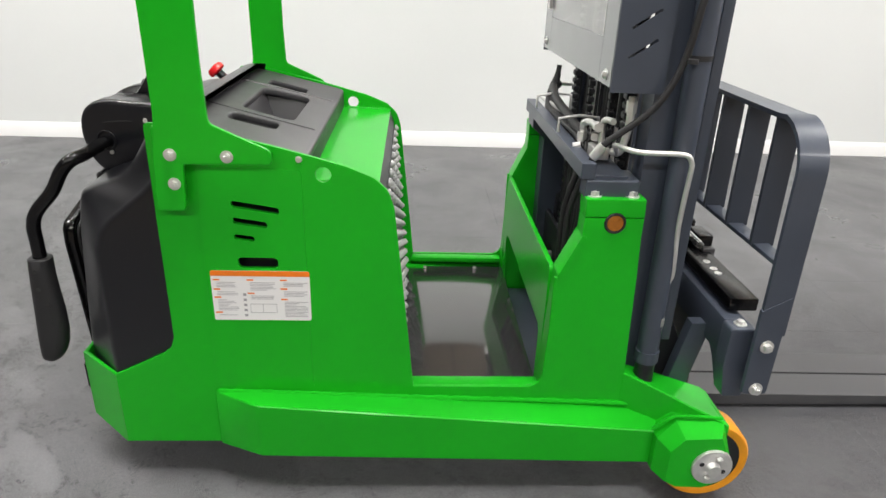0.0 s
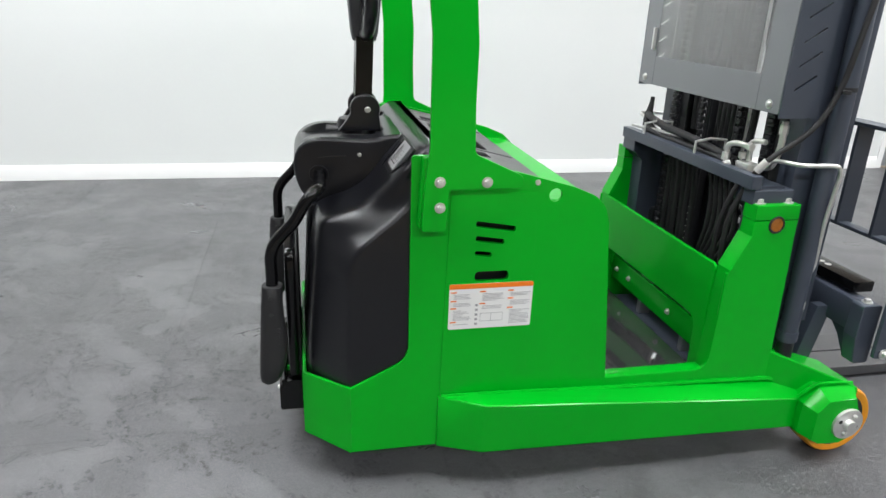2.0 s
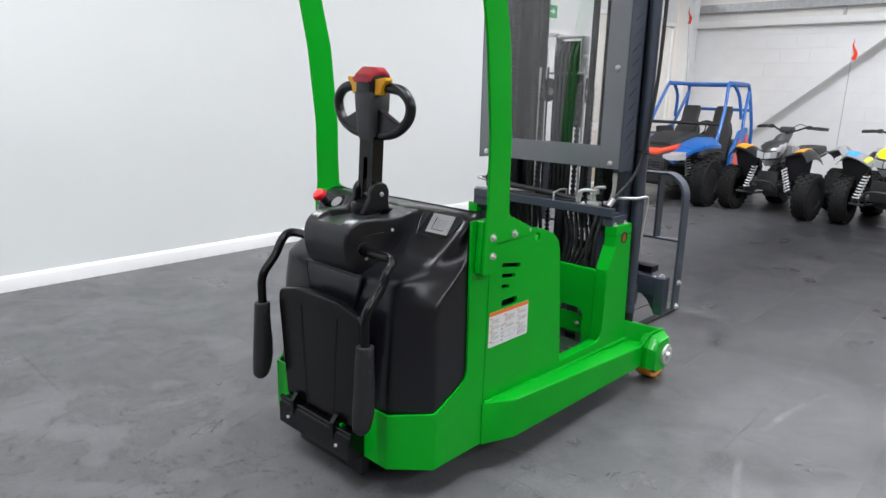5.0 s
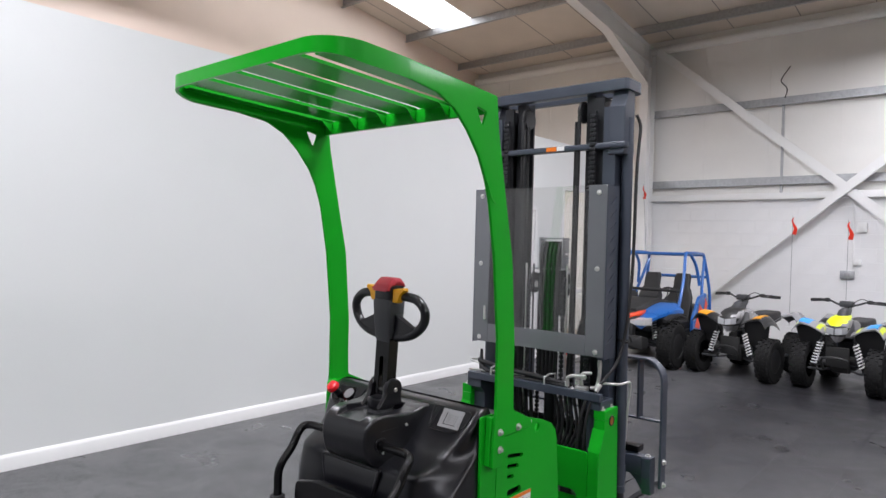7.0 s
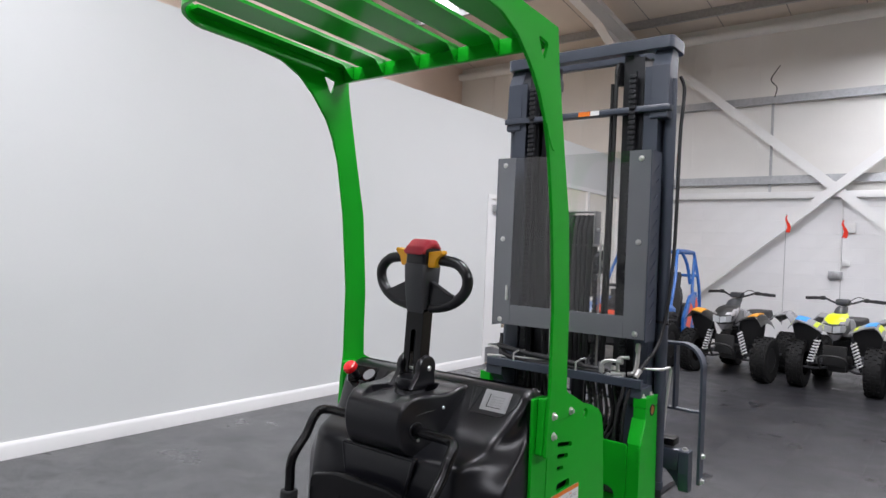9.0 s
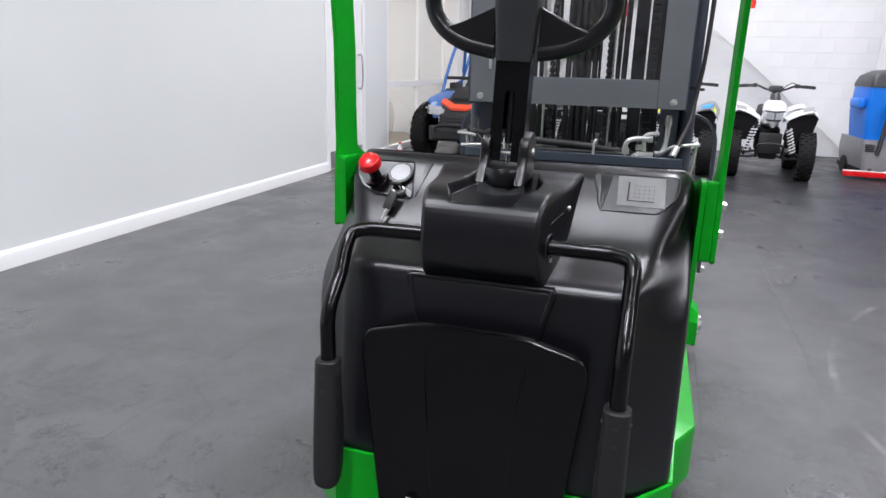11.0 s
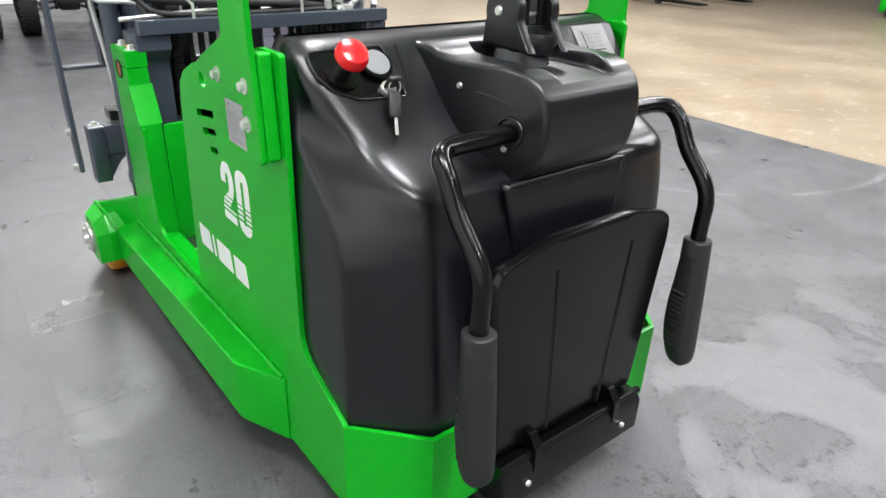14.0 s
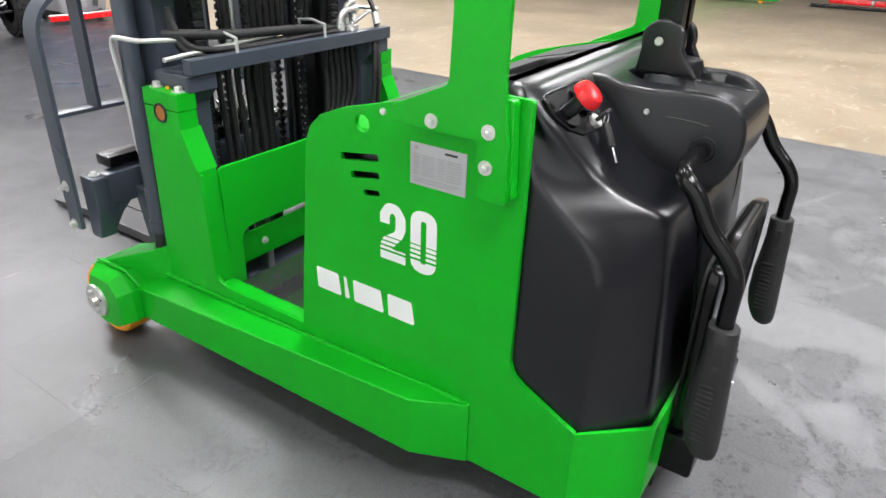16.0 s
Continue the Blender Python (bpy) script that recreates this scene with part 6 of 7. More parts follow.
# fork carriage, forks and backrest
car = part("fork_carriage", box(0.755, 0.815, M - 0.49, M + 0.49, 0.438, 0.545, 0.006), MAST, T, "slate grey fork carriage beam")
part("carriage_bar", box(0.775, 0.855, M - 0.46, M + 0.46, 0.553, 0.59, 0.004), GLOSS, car)
for y in (-0.30, -0.27, -0.22, 0.26):
    part("bar_hole", cyl((0.81, M + y, 0.589), (0.81, M + y, 0.592), 0.011, 14), STEEL, car)
for s in (-1, 1):
    ya, yb = sorted((M + s * 0.543, M + s * 0.490))
    part("carriage_arm", plate([rounded([(0.765, 0.335), (0.822, 0.335), (0.822, 0.545), (0.75, 0.545), (0.75, 0.43)], 0.012)], ya, yb, bev=0.005), MAST, car)
    gus = [(M + s * 0.490, 0.437), (M + s * 0.420, 0.437), (M + s * 0.455, 0.405), (M + s * 0.490, 0.352)]
    part("carriage_gusset", plate([gus], 0.762, 0.808, "yz", bev=0.003), MAST, car)
    bolt(car, (0.785, M + s * 0.515, 0.545), (0, 0, 1), 0.011, 0.009)
    ya, yb = sorted((M + s * 0.40, M + s * 0.36))
    part("carriage_brace", plate([[(0.665, 0.24), (0.725, 0.24), (0.775, 0.48), (0.715, 0.48)]], ya, yb, bev=0.004), MAST, car)
    # backrest foot plate
    ya, yb = sorted((M + s * 0.572, M + s * 0.586))
    foot = part("backrest_foot", plate([rounded([(0.792, 0.375), (0.858, 0.375), (0.862, 0.66), (0.792, 0.62)], [0.01, 0.01, 0, 0])], ya, yb, bev=0.002), MAST, T)
    for z in (0.520, 0.392):
        bolt(foot, (0.826, M + s * 0.587, z), (0, s, 0), 0.0115, 0.012)
    # fork
    y0, y1 = sorted((M - 0.008 + s * 0.135, M - 0.008 + s * 0.004))
    fork = rounded([(0.83, 0.60), (0.87, 0.60), (0.875, 0.070), (0.89, 0.058), (1.70, 0.050), (1.98, 0.026), (1.96, 0.012), (0.86, 0.012), (0.83, 0.06)], [0.004, 0.004, 0.03, 0.01, 0, 0.004, 0, 0.03, 0.03])
    part("fork", plate([fork], y0, y1, bev=0.004), FORKM, T, "dark grey steel fork")
    part("fork_hook", box(0.815, 0.868, y0 + 0.02, y1 - 0.02, 0.585, 0.635, 0.008), GLOSS, T)
# backrest hoop: flat bar bent round the corners
ztop, yo = 1.080, 0.578
hoop = [(M - yo, 0.55), (M - yo, 0.80), (M - yo, 0.965)]
for a in range(1, 9):
    t = a / 9 * math.pi / 2
    hoop.append((M - yo + 0.115 - 0.115 * math.cos(t), 0.965 + 0.12 * math.sin(t)))
hoop.append((M - yo + 0.13, ztop))
full = hoop + [(2 * M - y, z) for y, z in hoop[::-1]]
rings = []
for i, (y, z) in enumerate(full):
    a, b = full[max(0, i - 1)], full[min(len(full) - 1, i + 1)]
    d = Vector((b[0] - a[0], b[1] - a[1])).normalized()
    ny, nz = -d.y * 0.006, d.x * 0.006
    xo = 0.797 - max(0, z - 0.60) * 0.01
    rings.append([(xo, y + ny, z + nz), (xo + 0.07, y + ny, z + nz), (xo + 0.07, y - ny, z - nz), (xo, y - ny, z - nz)])
br = part("load_backrest", loft(rings), MAST, T, "slate grey load backrest of flat bars", smooth=30)
part("backrest_rail", box(0.806, 0.850, M - 0.568, M + 0.568, 0.735, 0.747, 0.002), MAST, br)
for k in range(7):
    y = M - 0.44 + 0.1467 * k
    part("backrest_bar", loft([[(xo, y - 0.006, z), (xo + 0.060, y - 0.006, z), (xo + 0.060, y + 0.006, z), (xo, y + 0.006, z)] for xo, z in ((0.802, 0.74), (0.798, 1.075))]), MAST, br, smooth=0)
# side shift rams on the carriage
ram = part("side_shift_ram", cyl((0.79, M - 0.05, 0.635), (0.79, M + 0.28, 0.635), 0.024, 22), GLOSS, T)
part("ram_rod", cyl((0.79, M - 0.20, 0.635), (0.79, M - 0.05, 0.635), 0.012, 16), CHROME, ram)
for y in (M - 0.10, M + 0.02):
    part("ram_fitting", sweep([(0.76, y, 0.60), (0.76, y, 0.66), (0.78, y, 0.69)], 0.009, 10), CHROME, ram)
part("ram_bracket", box(0.76, 0.855, M + 0.05, M + 0.062, 0.59, 0.70, 0.002), GLOSS, ram)


# ---- vehicles along the end wall ----
UBLUE = mat("blue_body_plastic", (0.016, 0.12, 0.42), 0.3, var=0.06, coat=0.3)
UORANGE = mat("orange_red_body_plastic", (0.80, 0.075, 0.02), 0.35, var=0.05, coat=0.2)
UYEL = mat("amber_body_plastic", (0.80, 0.34, 0.01), 0.35, var=0.05)
QGREY = mat("light_grey_body_plastic", (0.27, 0.27, 0.28), 0.35, var=0.06, coat=0.2)
QSILVER = mat("silver_grey_body_plastic", (0.30, 0.30, 0.31), 0.28, var=0.08, coat=0.3)
QYEL = mat("lime_yellow_body_plastic", (0.68, 0.80, 0.01), 0.35, var=0.04)
QWHITE = mat("white_body_plastic", (0.80, 0.80, 0.80), 0.3, var=0.03, coat=0.3)
QBLUE = mat("blue_print", (0.03, 0.30, 0.75), 0.4, var=0.04)
FLAGM = mat("orange_red_flag", (0.88, 0.07, 0.03), 0.7, var=0.08)
SEATM = mat("black_seat_vinyl", (0.02, 0.02, 0.021), 0.6, var=0.2, bump=0.3, fine=400)
TYRE = mat("tyre_rubber", (0.010, 0.010, 0.010), 0.75, var=0.2, bump=0.3, fine=200, spec=0.3)
CLEAR = mat("headlamp_lens", (0.62, 0.64, 0.66), 0.12, var=0.1, metal=0.5)


def tyre_mesh(r, w, knobs=22):
    """A knobbly balloon tyre with its axle along y."""
    n = 36
    prof = [(0.52, -0.42), (0.70, -0.50), (0.88, -0.48), (0.955, -0.36), (0.97, 0.0), (0.955, 0.36), (0.88, 0.48), (0.70, 0.50), (0.52, 0.42)]
    bm = loft([[(r * a * math.cos(2 * math.pi * i / n), w * b, r * a * math.sin(2 * math.pi * i / n)) for i in range(n)] for a, b in prof], cap=False)
    for k in range(knobs):
        for row, off in ((-0.36, 0.0), (-0.13, 0.5), (0.13, 0.0), (0.36, 0.5)):
            a = 2 * math.pi * (k + off) / knobs
            own = box(0.935 * r, 1.0 * r, row * w - 0.085 * w, row * w + 0.085 * w, -0.042 * r * 2, 0.042 * r * 2)
            turned(own, Matrix.Rotation(-a, 4, "Y"))
            join(bm, own)
    return bm


def wheel_part(parent, at, r, w, rim_mat, out):
    """out: which way the outside of the wheel faces along y."""
    wh = part("wheel", tyre_mesh(r, w), TYRE, parent, smooth=30)
    wh.location = at
    n = 28
    bm = loft([[(r * a * math.cos(2 * math.pi * i / n), out * w * b, r * a * math.sin(2 * math.pi * i / n)) for i in range(n)] for a, b in ((0.55, 0.42), (0.53, 0.44), (0.48, 0.30), (0.30, 0.16), (0.14, 0.22), (0.12, 0.30))])
    rim = part("rim", bm, rim_mat, wh)
    for k in range(4):
        a = k * 1.571 + 0.4
        part("lug_nut", cyl((r * 0.2 * math.cos(a), out * w * 0.18, r * 0.2 * math.sin(a)), (r * 0.2 * math.cos(a), out * w * 0.27, r * 0.2 * math.sin(a)), 0.011, 6), STEEL, rim)
    return wh


def coil(parent, a, b, r=0.032, turns=8):
    """A shock absorber with its coil spring."""
    a, b = Vector(a), Vector(b)
    d = (b - a).normalized()
    u = d.orthogonal().normalized()
    v = d.cross(u)
    pts = []
    for i in range(turns * 8 + 1):
        t = i / (turns * 8)
        pts.append(a + (b - a) * (0.12 + 0.7 * t) + (u * math.cos(i * math.pi / 4) + v * math.sin(i * math.pi / 4)) * r)
    sh = part("shock_absorber", cyl(a, b, r * 0.5, 12), MAST_DK, parent)
    part("spring", sweep(pts, 0.0085, 6, smooth=0), QWHITE, sh)
    return sh


def flag(parent, base, top, lean=0.0):
    base, top = Vector(base), Vector(top)
    part("whip_mast", cyl(base, top, 0.0035, 8), INK, parent)
    bm = bmesh.new()
    n = 6
    rows = []
    for i in range(n + 1):
        t = i / n
        z = top.z - 0.02 - 0.21 * t
        y = top.y + 0.015 * math.sin(t * 7)
        rows.append((bm.verts.new((top.x, y, z)), bm.verts.new((top.x - 0.02 - 0.012 * math.sin(t * 9), y - 0.02 - 0.055 * t * (1 - 0.15 * t), z - 0.01 * t))))
    for p, q in zip(rows, rows[1:]):
        bm.faces.new((p[0], p[1], q[1], q[0]))
    bmesh.ops.solidify(bm, geom=bm.faces[:], thickness=0.002)
    part("pennant", bm, FLAGM, parent, "orange red safety pennant")


def wing(sy, x0, ya, yb, ua, ub, lift):
    """Part of a mudguard: from ya to yb outwards, from ua to ub of its length, lifted off its face."""
    rows = []
    for i in range(9):
        y = ya + (yb - ya) * i / 8
        s = (y - 0.13) / 0.34
        zc = 0.70 + 0.11 * math.sin(min(1, s * 1.25) * math.pi / 2) - 0.10 * max(0, s - 0.80) / 0.20
        xa, xb = x0 - 0.13 - 0.06 * s, x0 + 0.34 - 0.10 * s
        top = []
        for k in range(8):
            u = ua + (ub - ua) * k / 7
            top.append((xa + (xb - xa) * u, sy * y, zc - 0.06 * (1 - u) ** 3 - 0.10 * u ** 2.5 + lift))
        rows.append(top + [(px, py, pz - 0.012 - lift) for px, py, pz in top[::-1]])
    return loft(rows)


def quad(label, x, y, rz, body, nose, accent, fender, pole, track=0.385):
    """A small quad bike; its nose points to -x before it is turned."""
    q = thing("quad_bike", label, "quad bike", (x, y, 0), "quad bikes by the wall", rz=rz)
    q.scale = (1.06, 1.06, 1.11)
    R, W = 0.262, 0.175
    for sy in (-1, 1):
        wheel_part(q, (0, sy * track, R), R, W, INK_DK, sy)
        wheel_part(q, (1.02, sy * 0.36, R * 0.98), R * 0.98, W * 1.15, INK_DK, sy)
        # wishbones and shock
        part("wishbone", sweep([(0.03, sy * (track - 0.055), R), (0.06, sy * 0.20, R + 0.015), (0.10, sy * 0.09, R + 0.03)], 0.014, 8, smooth=0), GREYPL, q)
        part("wishbone", sweep([(-0.03, sy * (track - 0.055), R - 0.03), (0.02, sy * 0.20, R - 0.04), (0.08, sy * 0.09, R - 0.02)], 0.014, 8, smooth=0), GREYPL, q)
        coil(q, (-0.085, sy * 0.265, R - 0.01), (-0.075, sy * 0.155, R + 0.36), 0.030)
        # front mudguard: a shallow swept-up wing over a black inner flap
        fd = part("front_mudguard", wing(sy, 0.0, 0.13, 0.47, 0.0, 1.0, 0.0), fender, q)
        part("print", wing(sy, 0.0, 0.29, 0.40, 0.05, 0.55, 0.003), accent, fd)
        part("print", wing(sy, 0.0, 0.18, 0.22, 0.04, 0.8, 0.003), nose, fd)
        part("print", wing(sy, 0.0, 0.42, 0.45, 0.06, 0.7, 0.003), nose, fd)
        flap = rounded([(sy * 0.13, R + 0.16), (sy * 0.34, R + 0.14), (sy * 0.42, R + 0.20), (sy * 0.462, R + 0.42), (sy * 0.40, R + 0.455), (sy * 0.17, R + 0.43)], [0.03, 0.05, 0.05, 0.02, 0.02, 0.03], 4)
        bm = plate([flap], -0.012, 0.012, "yz", bev=0.004)
        for v in bm.verts:
            v.co.x += -0.05 - 0.30 * (v.co.z - R - 0.40) + 0.25 * max(0, abs(v.co.y) - 0.36)
        part("mudflap", bm, RUBBER, q)
        part("rear_mudguard", wing(sy, 0.98, 0.15, 0.47, 0.0, 1.0, 0.0), body, q)
        part("footwell", box(0.30, 0.72, min(sy * 0.15, sy * 0.40), max(sy * 0.15, sy * 0.40), R - 0.02, R + 0.01, 0.01), GREYPL, q)
    part("frame", box(0.02, 1.10, -0.10, 0.10, R - 0.06, R + 0.10, 0.03), INK_DK, q)
    part("engine", box(0.35, 0.72, -0.13, 0.13, R - 0.02, R + 0.28, 0.04), MAST_DK, q)
    part("bumper", sweep([(-0.12, -0.13, R - 0.02), (-0.22, -0.12, R + 0.12), (-0.22, 0.12, R + 0.12), (-0.12, 0.13, R - 0.02)], 0.014, 10, 4), INK_DK, q)
    part("radiator", box(-0.10, -0.06, -0.12, 0.12, R + 0.02, R + 0.24, 0.01), INK_DK, q)
    # nose cowl: pointed chin, broad brow
    def cowl(rows, grow=0.0):
        sec = []
        for z, xf, w in rows:
            w += grow
            xf -= grow
            half = [(xf, 0.0), (xf + 0.012, w * 0.45), (xf + 0.05, w * 0.85), (xf + 0.12, w), (xf + 0.26, w * 0.8)]
            sec.append([(px, py, z) for px, py in half] + [(px, -py, z) for px, py in half[:0:-1]])
        return loft(sec)
    cow = part("nose_cowl", cowl([(0.565, -0.19, 0.020), (0.61, -0.225, 0.055), (0.67, -0.245, 0.095), (0.73, -0.235, 0.128), (0.785, -0.185, 0.130), (0.825, -0.115, 0.105), (0.845, -0.04, 0.07), (0.85, 0.03, 0.03)]), body, q)
    part("nose_panel", cowl([(0.745, -0.228, 0.085), (0.785, -0.185, 0.118), (0.825, -0.115, 0.100), (0.847, -0.04, 0.066), (0.854, 0.03, 0.03)], 0.006), nose, cow)
    part("headlamp_mask", cowl([(0.635, -0.234, 0.070), (0.67, -0.245, 0.090), (0.73, -0.235, 0.122), (0.748, -0.224, 0.118)], 0.005), INK_DK, cow)
    for sy in (-1, 1):
        lens = [[(cx, sy * a, z0), (cx - 0.004, sy * b, z0 + 0.012), (cx - 0.004, sy * b, z1), (cx, sy * a, z1 - 0.01)] for cx, a, b, z0, z1 in ((-0.256, 0.006, 0.080, 0.650, 0.728), (-0.180, 0.006, 0.118, 0.655, 0.740))]
        part("headlight", loft(lens), CLEAR, cow)
    part("brow_screen", cowl([(0.845, -0.035, 0.06), (0.90, 0.04, 0.055), (0.925, 0.09, 0.03)]), GREYPL, cow)
    part("tank_cover", loft([[(cx, yy, zz) for yy, zz in rounded([(-w, zl), (w, zl), (w * 0.8, zh), (-w * 0.8, zh)], 0.03, 3)] for cx, w, zl, zh in ((0.28, 0.09, 0.58, 0.785), (0.42, 0.11, 0.54, 0.775), (0.56, 0.10, 0.54, 0.73))]), body, q)
    part("seat", loft([[(cx, yy, zz) for yy, zz in rounded([(-w, zl), (w, zl), (w * 0.85, zh), (-w * 0.85, zh)], 0.03, 3)] for cx, w, zl, zh in ((0.50, 0.09, 0.66, 0.76), (0.70, 0.13, 0.62, 0.745), (0.95, 0.15, 0.62, 0.76), (1.14, 0.13, 0.64, 0.76))]), SEATM, q)
    # steering column, bars and grips
    part("steering_stem", cyl((0.16, 0, 0.60), (0.26, 0, 0.96), 0.018, 12), INK_DK, q)
    hb = part("handlebar", sweep([(0.36, -0.40, 0.985), (0.30, -0.22, 1.0), (0.26, -0.08, 0.955), (0.26, 0.08, 0.955), (0.30, 0.22, 1.0), (0.36, 0.40, 0.985)], 0.011, 10), INK_DK, q)
    for sy in (-1, 1):
        part("grip", cyl((0.325, sy * 0.30, 0.995), (0.365, sy * 0.42, 0.984), 0.017, 12), RUBBER, hb)
        part("brake_lever", sweep([(0.30, sy * 0.23, 0.99), (0.27, sy * 0.27, 0.985), (0.29, sy * 0.40, 0.975)], 0.007, 8), INK_DK, hb)
        part("lever_perch", box(0.285, 0.325, min(sy * 0.20, sy * 0.25), max(sy * 0.20, sy * 0.25), 0.975, 1.02, 0.008), INK_DK, hb)
    part("bar_pod", box(0.19, 0.30, -0.075, 0.075, 0.93, 1.0, 0.02), GREYPL, hb)
    part("brake_cable", sweep([(0.28, -0.23, 1.0), (0.2, -0.15, 1.03), (0.15, -0.04, 0.93), (0.1, -0.03, 0.80)], 0.005, 6), INK_DK, hb)
    top = Matrix.Rotation(radians(-rz), 3, "Z") @ Vector((pole[0] - x, pole[1] - y, pole[2])) / 1.06
    top.z *= 1.06 / 1.11
    flag(q, (top.x - 0.02, top.y, 0.60), top)
    return q


def side_by_side(x, y, rz):
    u = thing("off_road_buggy", "blue and orange two-seat off-road buggy with tubular cage", "buggy", (x, y, 0), rz=rz)
    u.scale = (1.0, 1.0, 1.06)
    R, W = 0.315, 0.22
    for sy in (-1, 1):
        wheel_part(u, (0, sy * 0.64, R), R, W, INK_DK, sy)
        wheel_part(u, (1.58, sy * 0.57, R), R, W, INK_DK, sy)
        part("wishbone", sweep([(0.0, sy * 0.54, R), (0.05, sy * 0.20, R + 0.04)], 0.018, 8, smooth=0), GREYPL, u)
        part("wishbone", sweep([(0.06, sy * 0.54, R - 0.05), (0.10, sy * 0.20, R - 0.04)], 0.018, 8, smooth=0), GREYPL, u)
        coil(u, (0.03, sy * 0.38, R), (0.12, sy * 0.28, R + 0.40), 0.036)
        # front wing
        def shelf(rows):
            return loft([[(cx, sy * 0.26, zi), (cx, sy * yo * 0.8, zi + 0.005), (cx, sy * yo, zo), (cx, sy * yo, zo - 0.045), (cx, sy * yo * 0.85, zo - 0.035), (cx, sy * 0.26, zi - 0.05)] for cx, zi, zo, yo in rows])
        wing = part("front_wing", shelf(((-0.16, 0.74, 0.715, 0.50), (-0.05, 0.78, 0.755, 0.58), (0.18, 0.83, 0.78, 0.62), (0.42, 0.86, 0.76, 0.62))), UBLUE, u)
        part("wing_nose", shelf(((-0.38, 0.62, 0.58, 0.36), (-0.28, 0.69, 0.66, 0.44), (-0.165, 0.735, 0.71, 0.495))), UBLUE, wing)
        part("wing_flare", loft([[(cx, sy * 0.585, z), (cx, sy * 0.66, z - 0.02), (cx, sy * 0.66, z - 0.05), (cx, sy * 0.585, z - 0.05)] for cx, z in ((-0.2, 0.68), (0.0, 0.73), (0.25, 0.74), (0.42, 0.70))]), RUBBER, wing)
        part("headlight", loft([[(cx, sy * a, z0), (cx, sy * b, z0 + 0.012), (cx, sy * b, z1), (cx, sy * a, z1 - 0.015)] for cx, a, b, z0, z1 in ((-0.415, 0.20, 0.41, 0.575, 0.655), (-0.31, 0.20, 0.48, 0.580, 0.690))]), CLEAR, u)
        # rear side panel, blue broken by orange
        side = rounded([(0.78, 0.40), (1.30, 0.44), (1.40, 0.72), (1.28, 0.98), (1.02, 0.92), (0.80, 0.62)], 0.05)
        y0, y1 = sorted((sy * 0.56, sy * 0.61))
        sp = part("rear_side_panel", plate([side], y0, y1, bev=0.015), UBLUE, u)
        y0, y1 = sorted((sy * 0.6115, sy * 0.616))
        part("panel_print", plate([[(0.86, 0.50), (1.02, 0.46), (1.14, 0.74), (1.02, 0.82)]], y0, y1, bev=0.001), UORANGE, sp)
        part("panel_print", plate([[(1.14, 0.50), (1.22, 0.50), (1.32, 0.80), (1.24, 0.90)]], y0, y1, bev=0.001), UORANGE, sp)
        part("sill", box(0.36, 1.30, min(sy * 0.50, sy * 0.60), max(sy * 0.50, sy * 0.60), 0.28, 0.38, 0.03), INK_DK, u)
        # seats
        st = part("seat", loft([[(cx, sy * 0.25 + yy, zz) for yy, zz in rounded([(-0.20, zl), (0.20, zl), (0.19, zh), (-0.19, zh)], 0.04, 3)] for cx, zl, zh in ((0.70, 0.45, 0.58), (0.85, 0.44, 0.57), (1.08, 0.42, 0.56))]), SEATM, u)
        part("seat_back", loft([[(1.02 + (z - 0.5) * 0.30 + xx, sy * 0.25 + yy, z) for xx, yy in rounded([(-0.05, -w), (-0.05, w), (0.06, w * 0.9), (0.06, -w * 0.9)], 0.03, 3)] for z, w in ((0.50, 0.19), (0.70, 0.21), (0.90, 0.20), (1.00, 0.16), (1.04, 0.13), (1.20, 0.13), (1.25, 0.10))]), SEATM, st)
        # cage
        for pts in ([(0.40, sy * 0.55, 0.80), (0.62, sy * 0.52, 1.20), (0.80, sy * 0.46, 1.53), (0.90, sy * 0.46, 1.56), (1.40, sy * 0.46, 1.55), (1.50, sy * 0.47, 1.49), (1.56, sy * 0.54, 1.02), (1.58, sy * 0.55, 0.70)], [(1.50, sy * 0.47, 1.45), (1.32, sy * 0.52, 1.12), (1.22, sy * 0.56, 0.92)], [(0.98, sy * 0.46, 1.54), (1.16, sy * 0.48, 1.38), (1.22, sy * 0.52, 1.08)]):
            part("cage_tube", sweep(pts, 0.024, 12, 3), UBLUE, u)
    for xx, z in ((0.86, 1.545), (1.44, 1.535), (1.52, 1.20), (0.52, 1.02)):
        part("cage_tube", cyl((xx, -0.47 - (0.05 if z < 1.3 else 0), z), (xx, 0.47 + (0.05 if z < 1.3 else 0), z), 0.022, 12), UBLUE if z > 1.1 else INK_DK, u)
    part("tub", box(0.10, 1.62, -0.48, 0.48, 0.24, 0.46, 0.05), INK_DK, u)
    part("engine_box", box(1.22, 1.66, -0.46, 0.46, 0.46, 0.78, 0.05), INK_DK, u)
    part("dashboard", box(0.36, 0.50, -0.52, 0.52, 0.62, 0.88, 0.05), INK_DK, u)
    # bonnet: orange nose, black scoop
    sec = []
    for cx, w, z in ((-0.44, 0.20, 0.60), (-0.36, 0.29, 0.675), (-0.18, 0.31, 0.755), (0.05, 0.30, 0.81)):
        sec.append([(cx, yy, zz) for yy, zz in ((-w, z - 0.10), (w, z - 0.10), (w, z - 0.03), (w * 0.8, z), (-w * 0.8, z), (-w, z - 0.03))])
    bon = part("bonnet", loft(sec), SEATM, u)
    strip = []
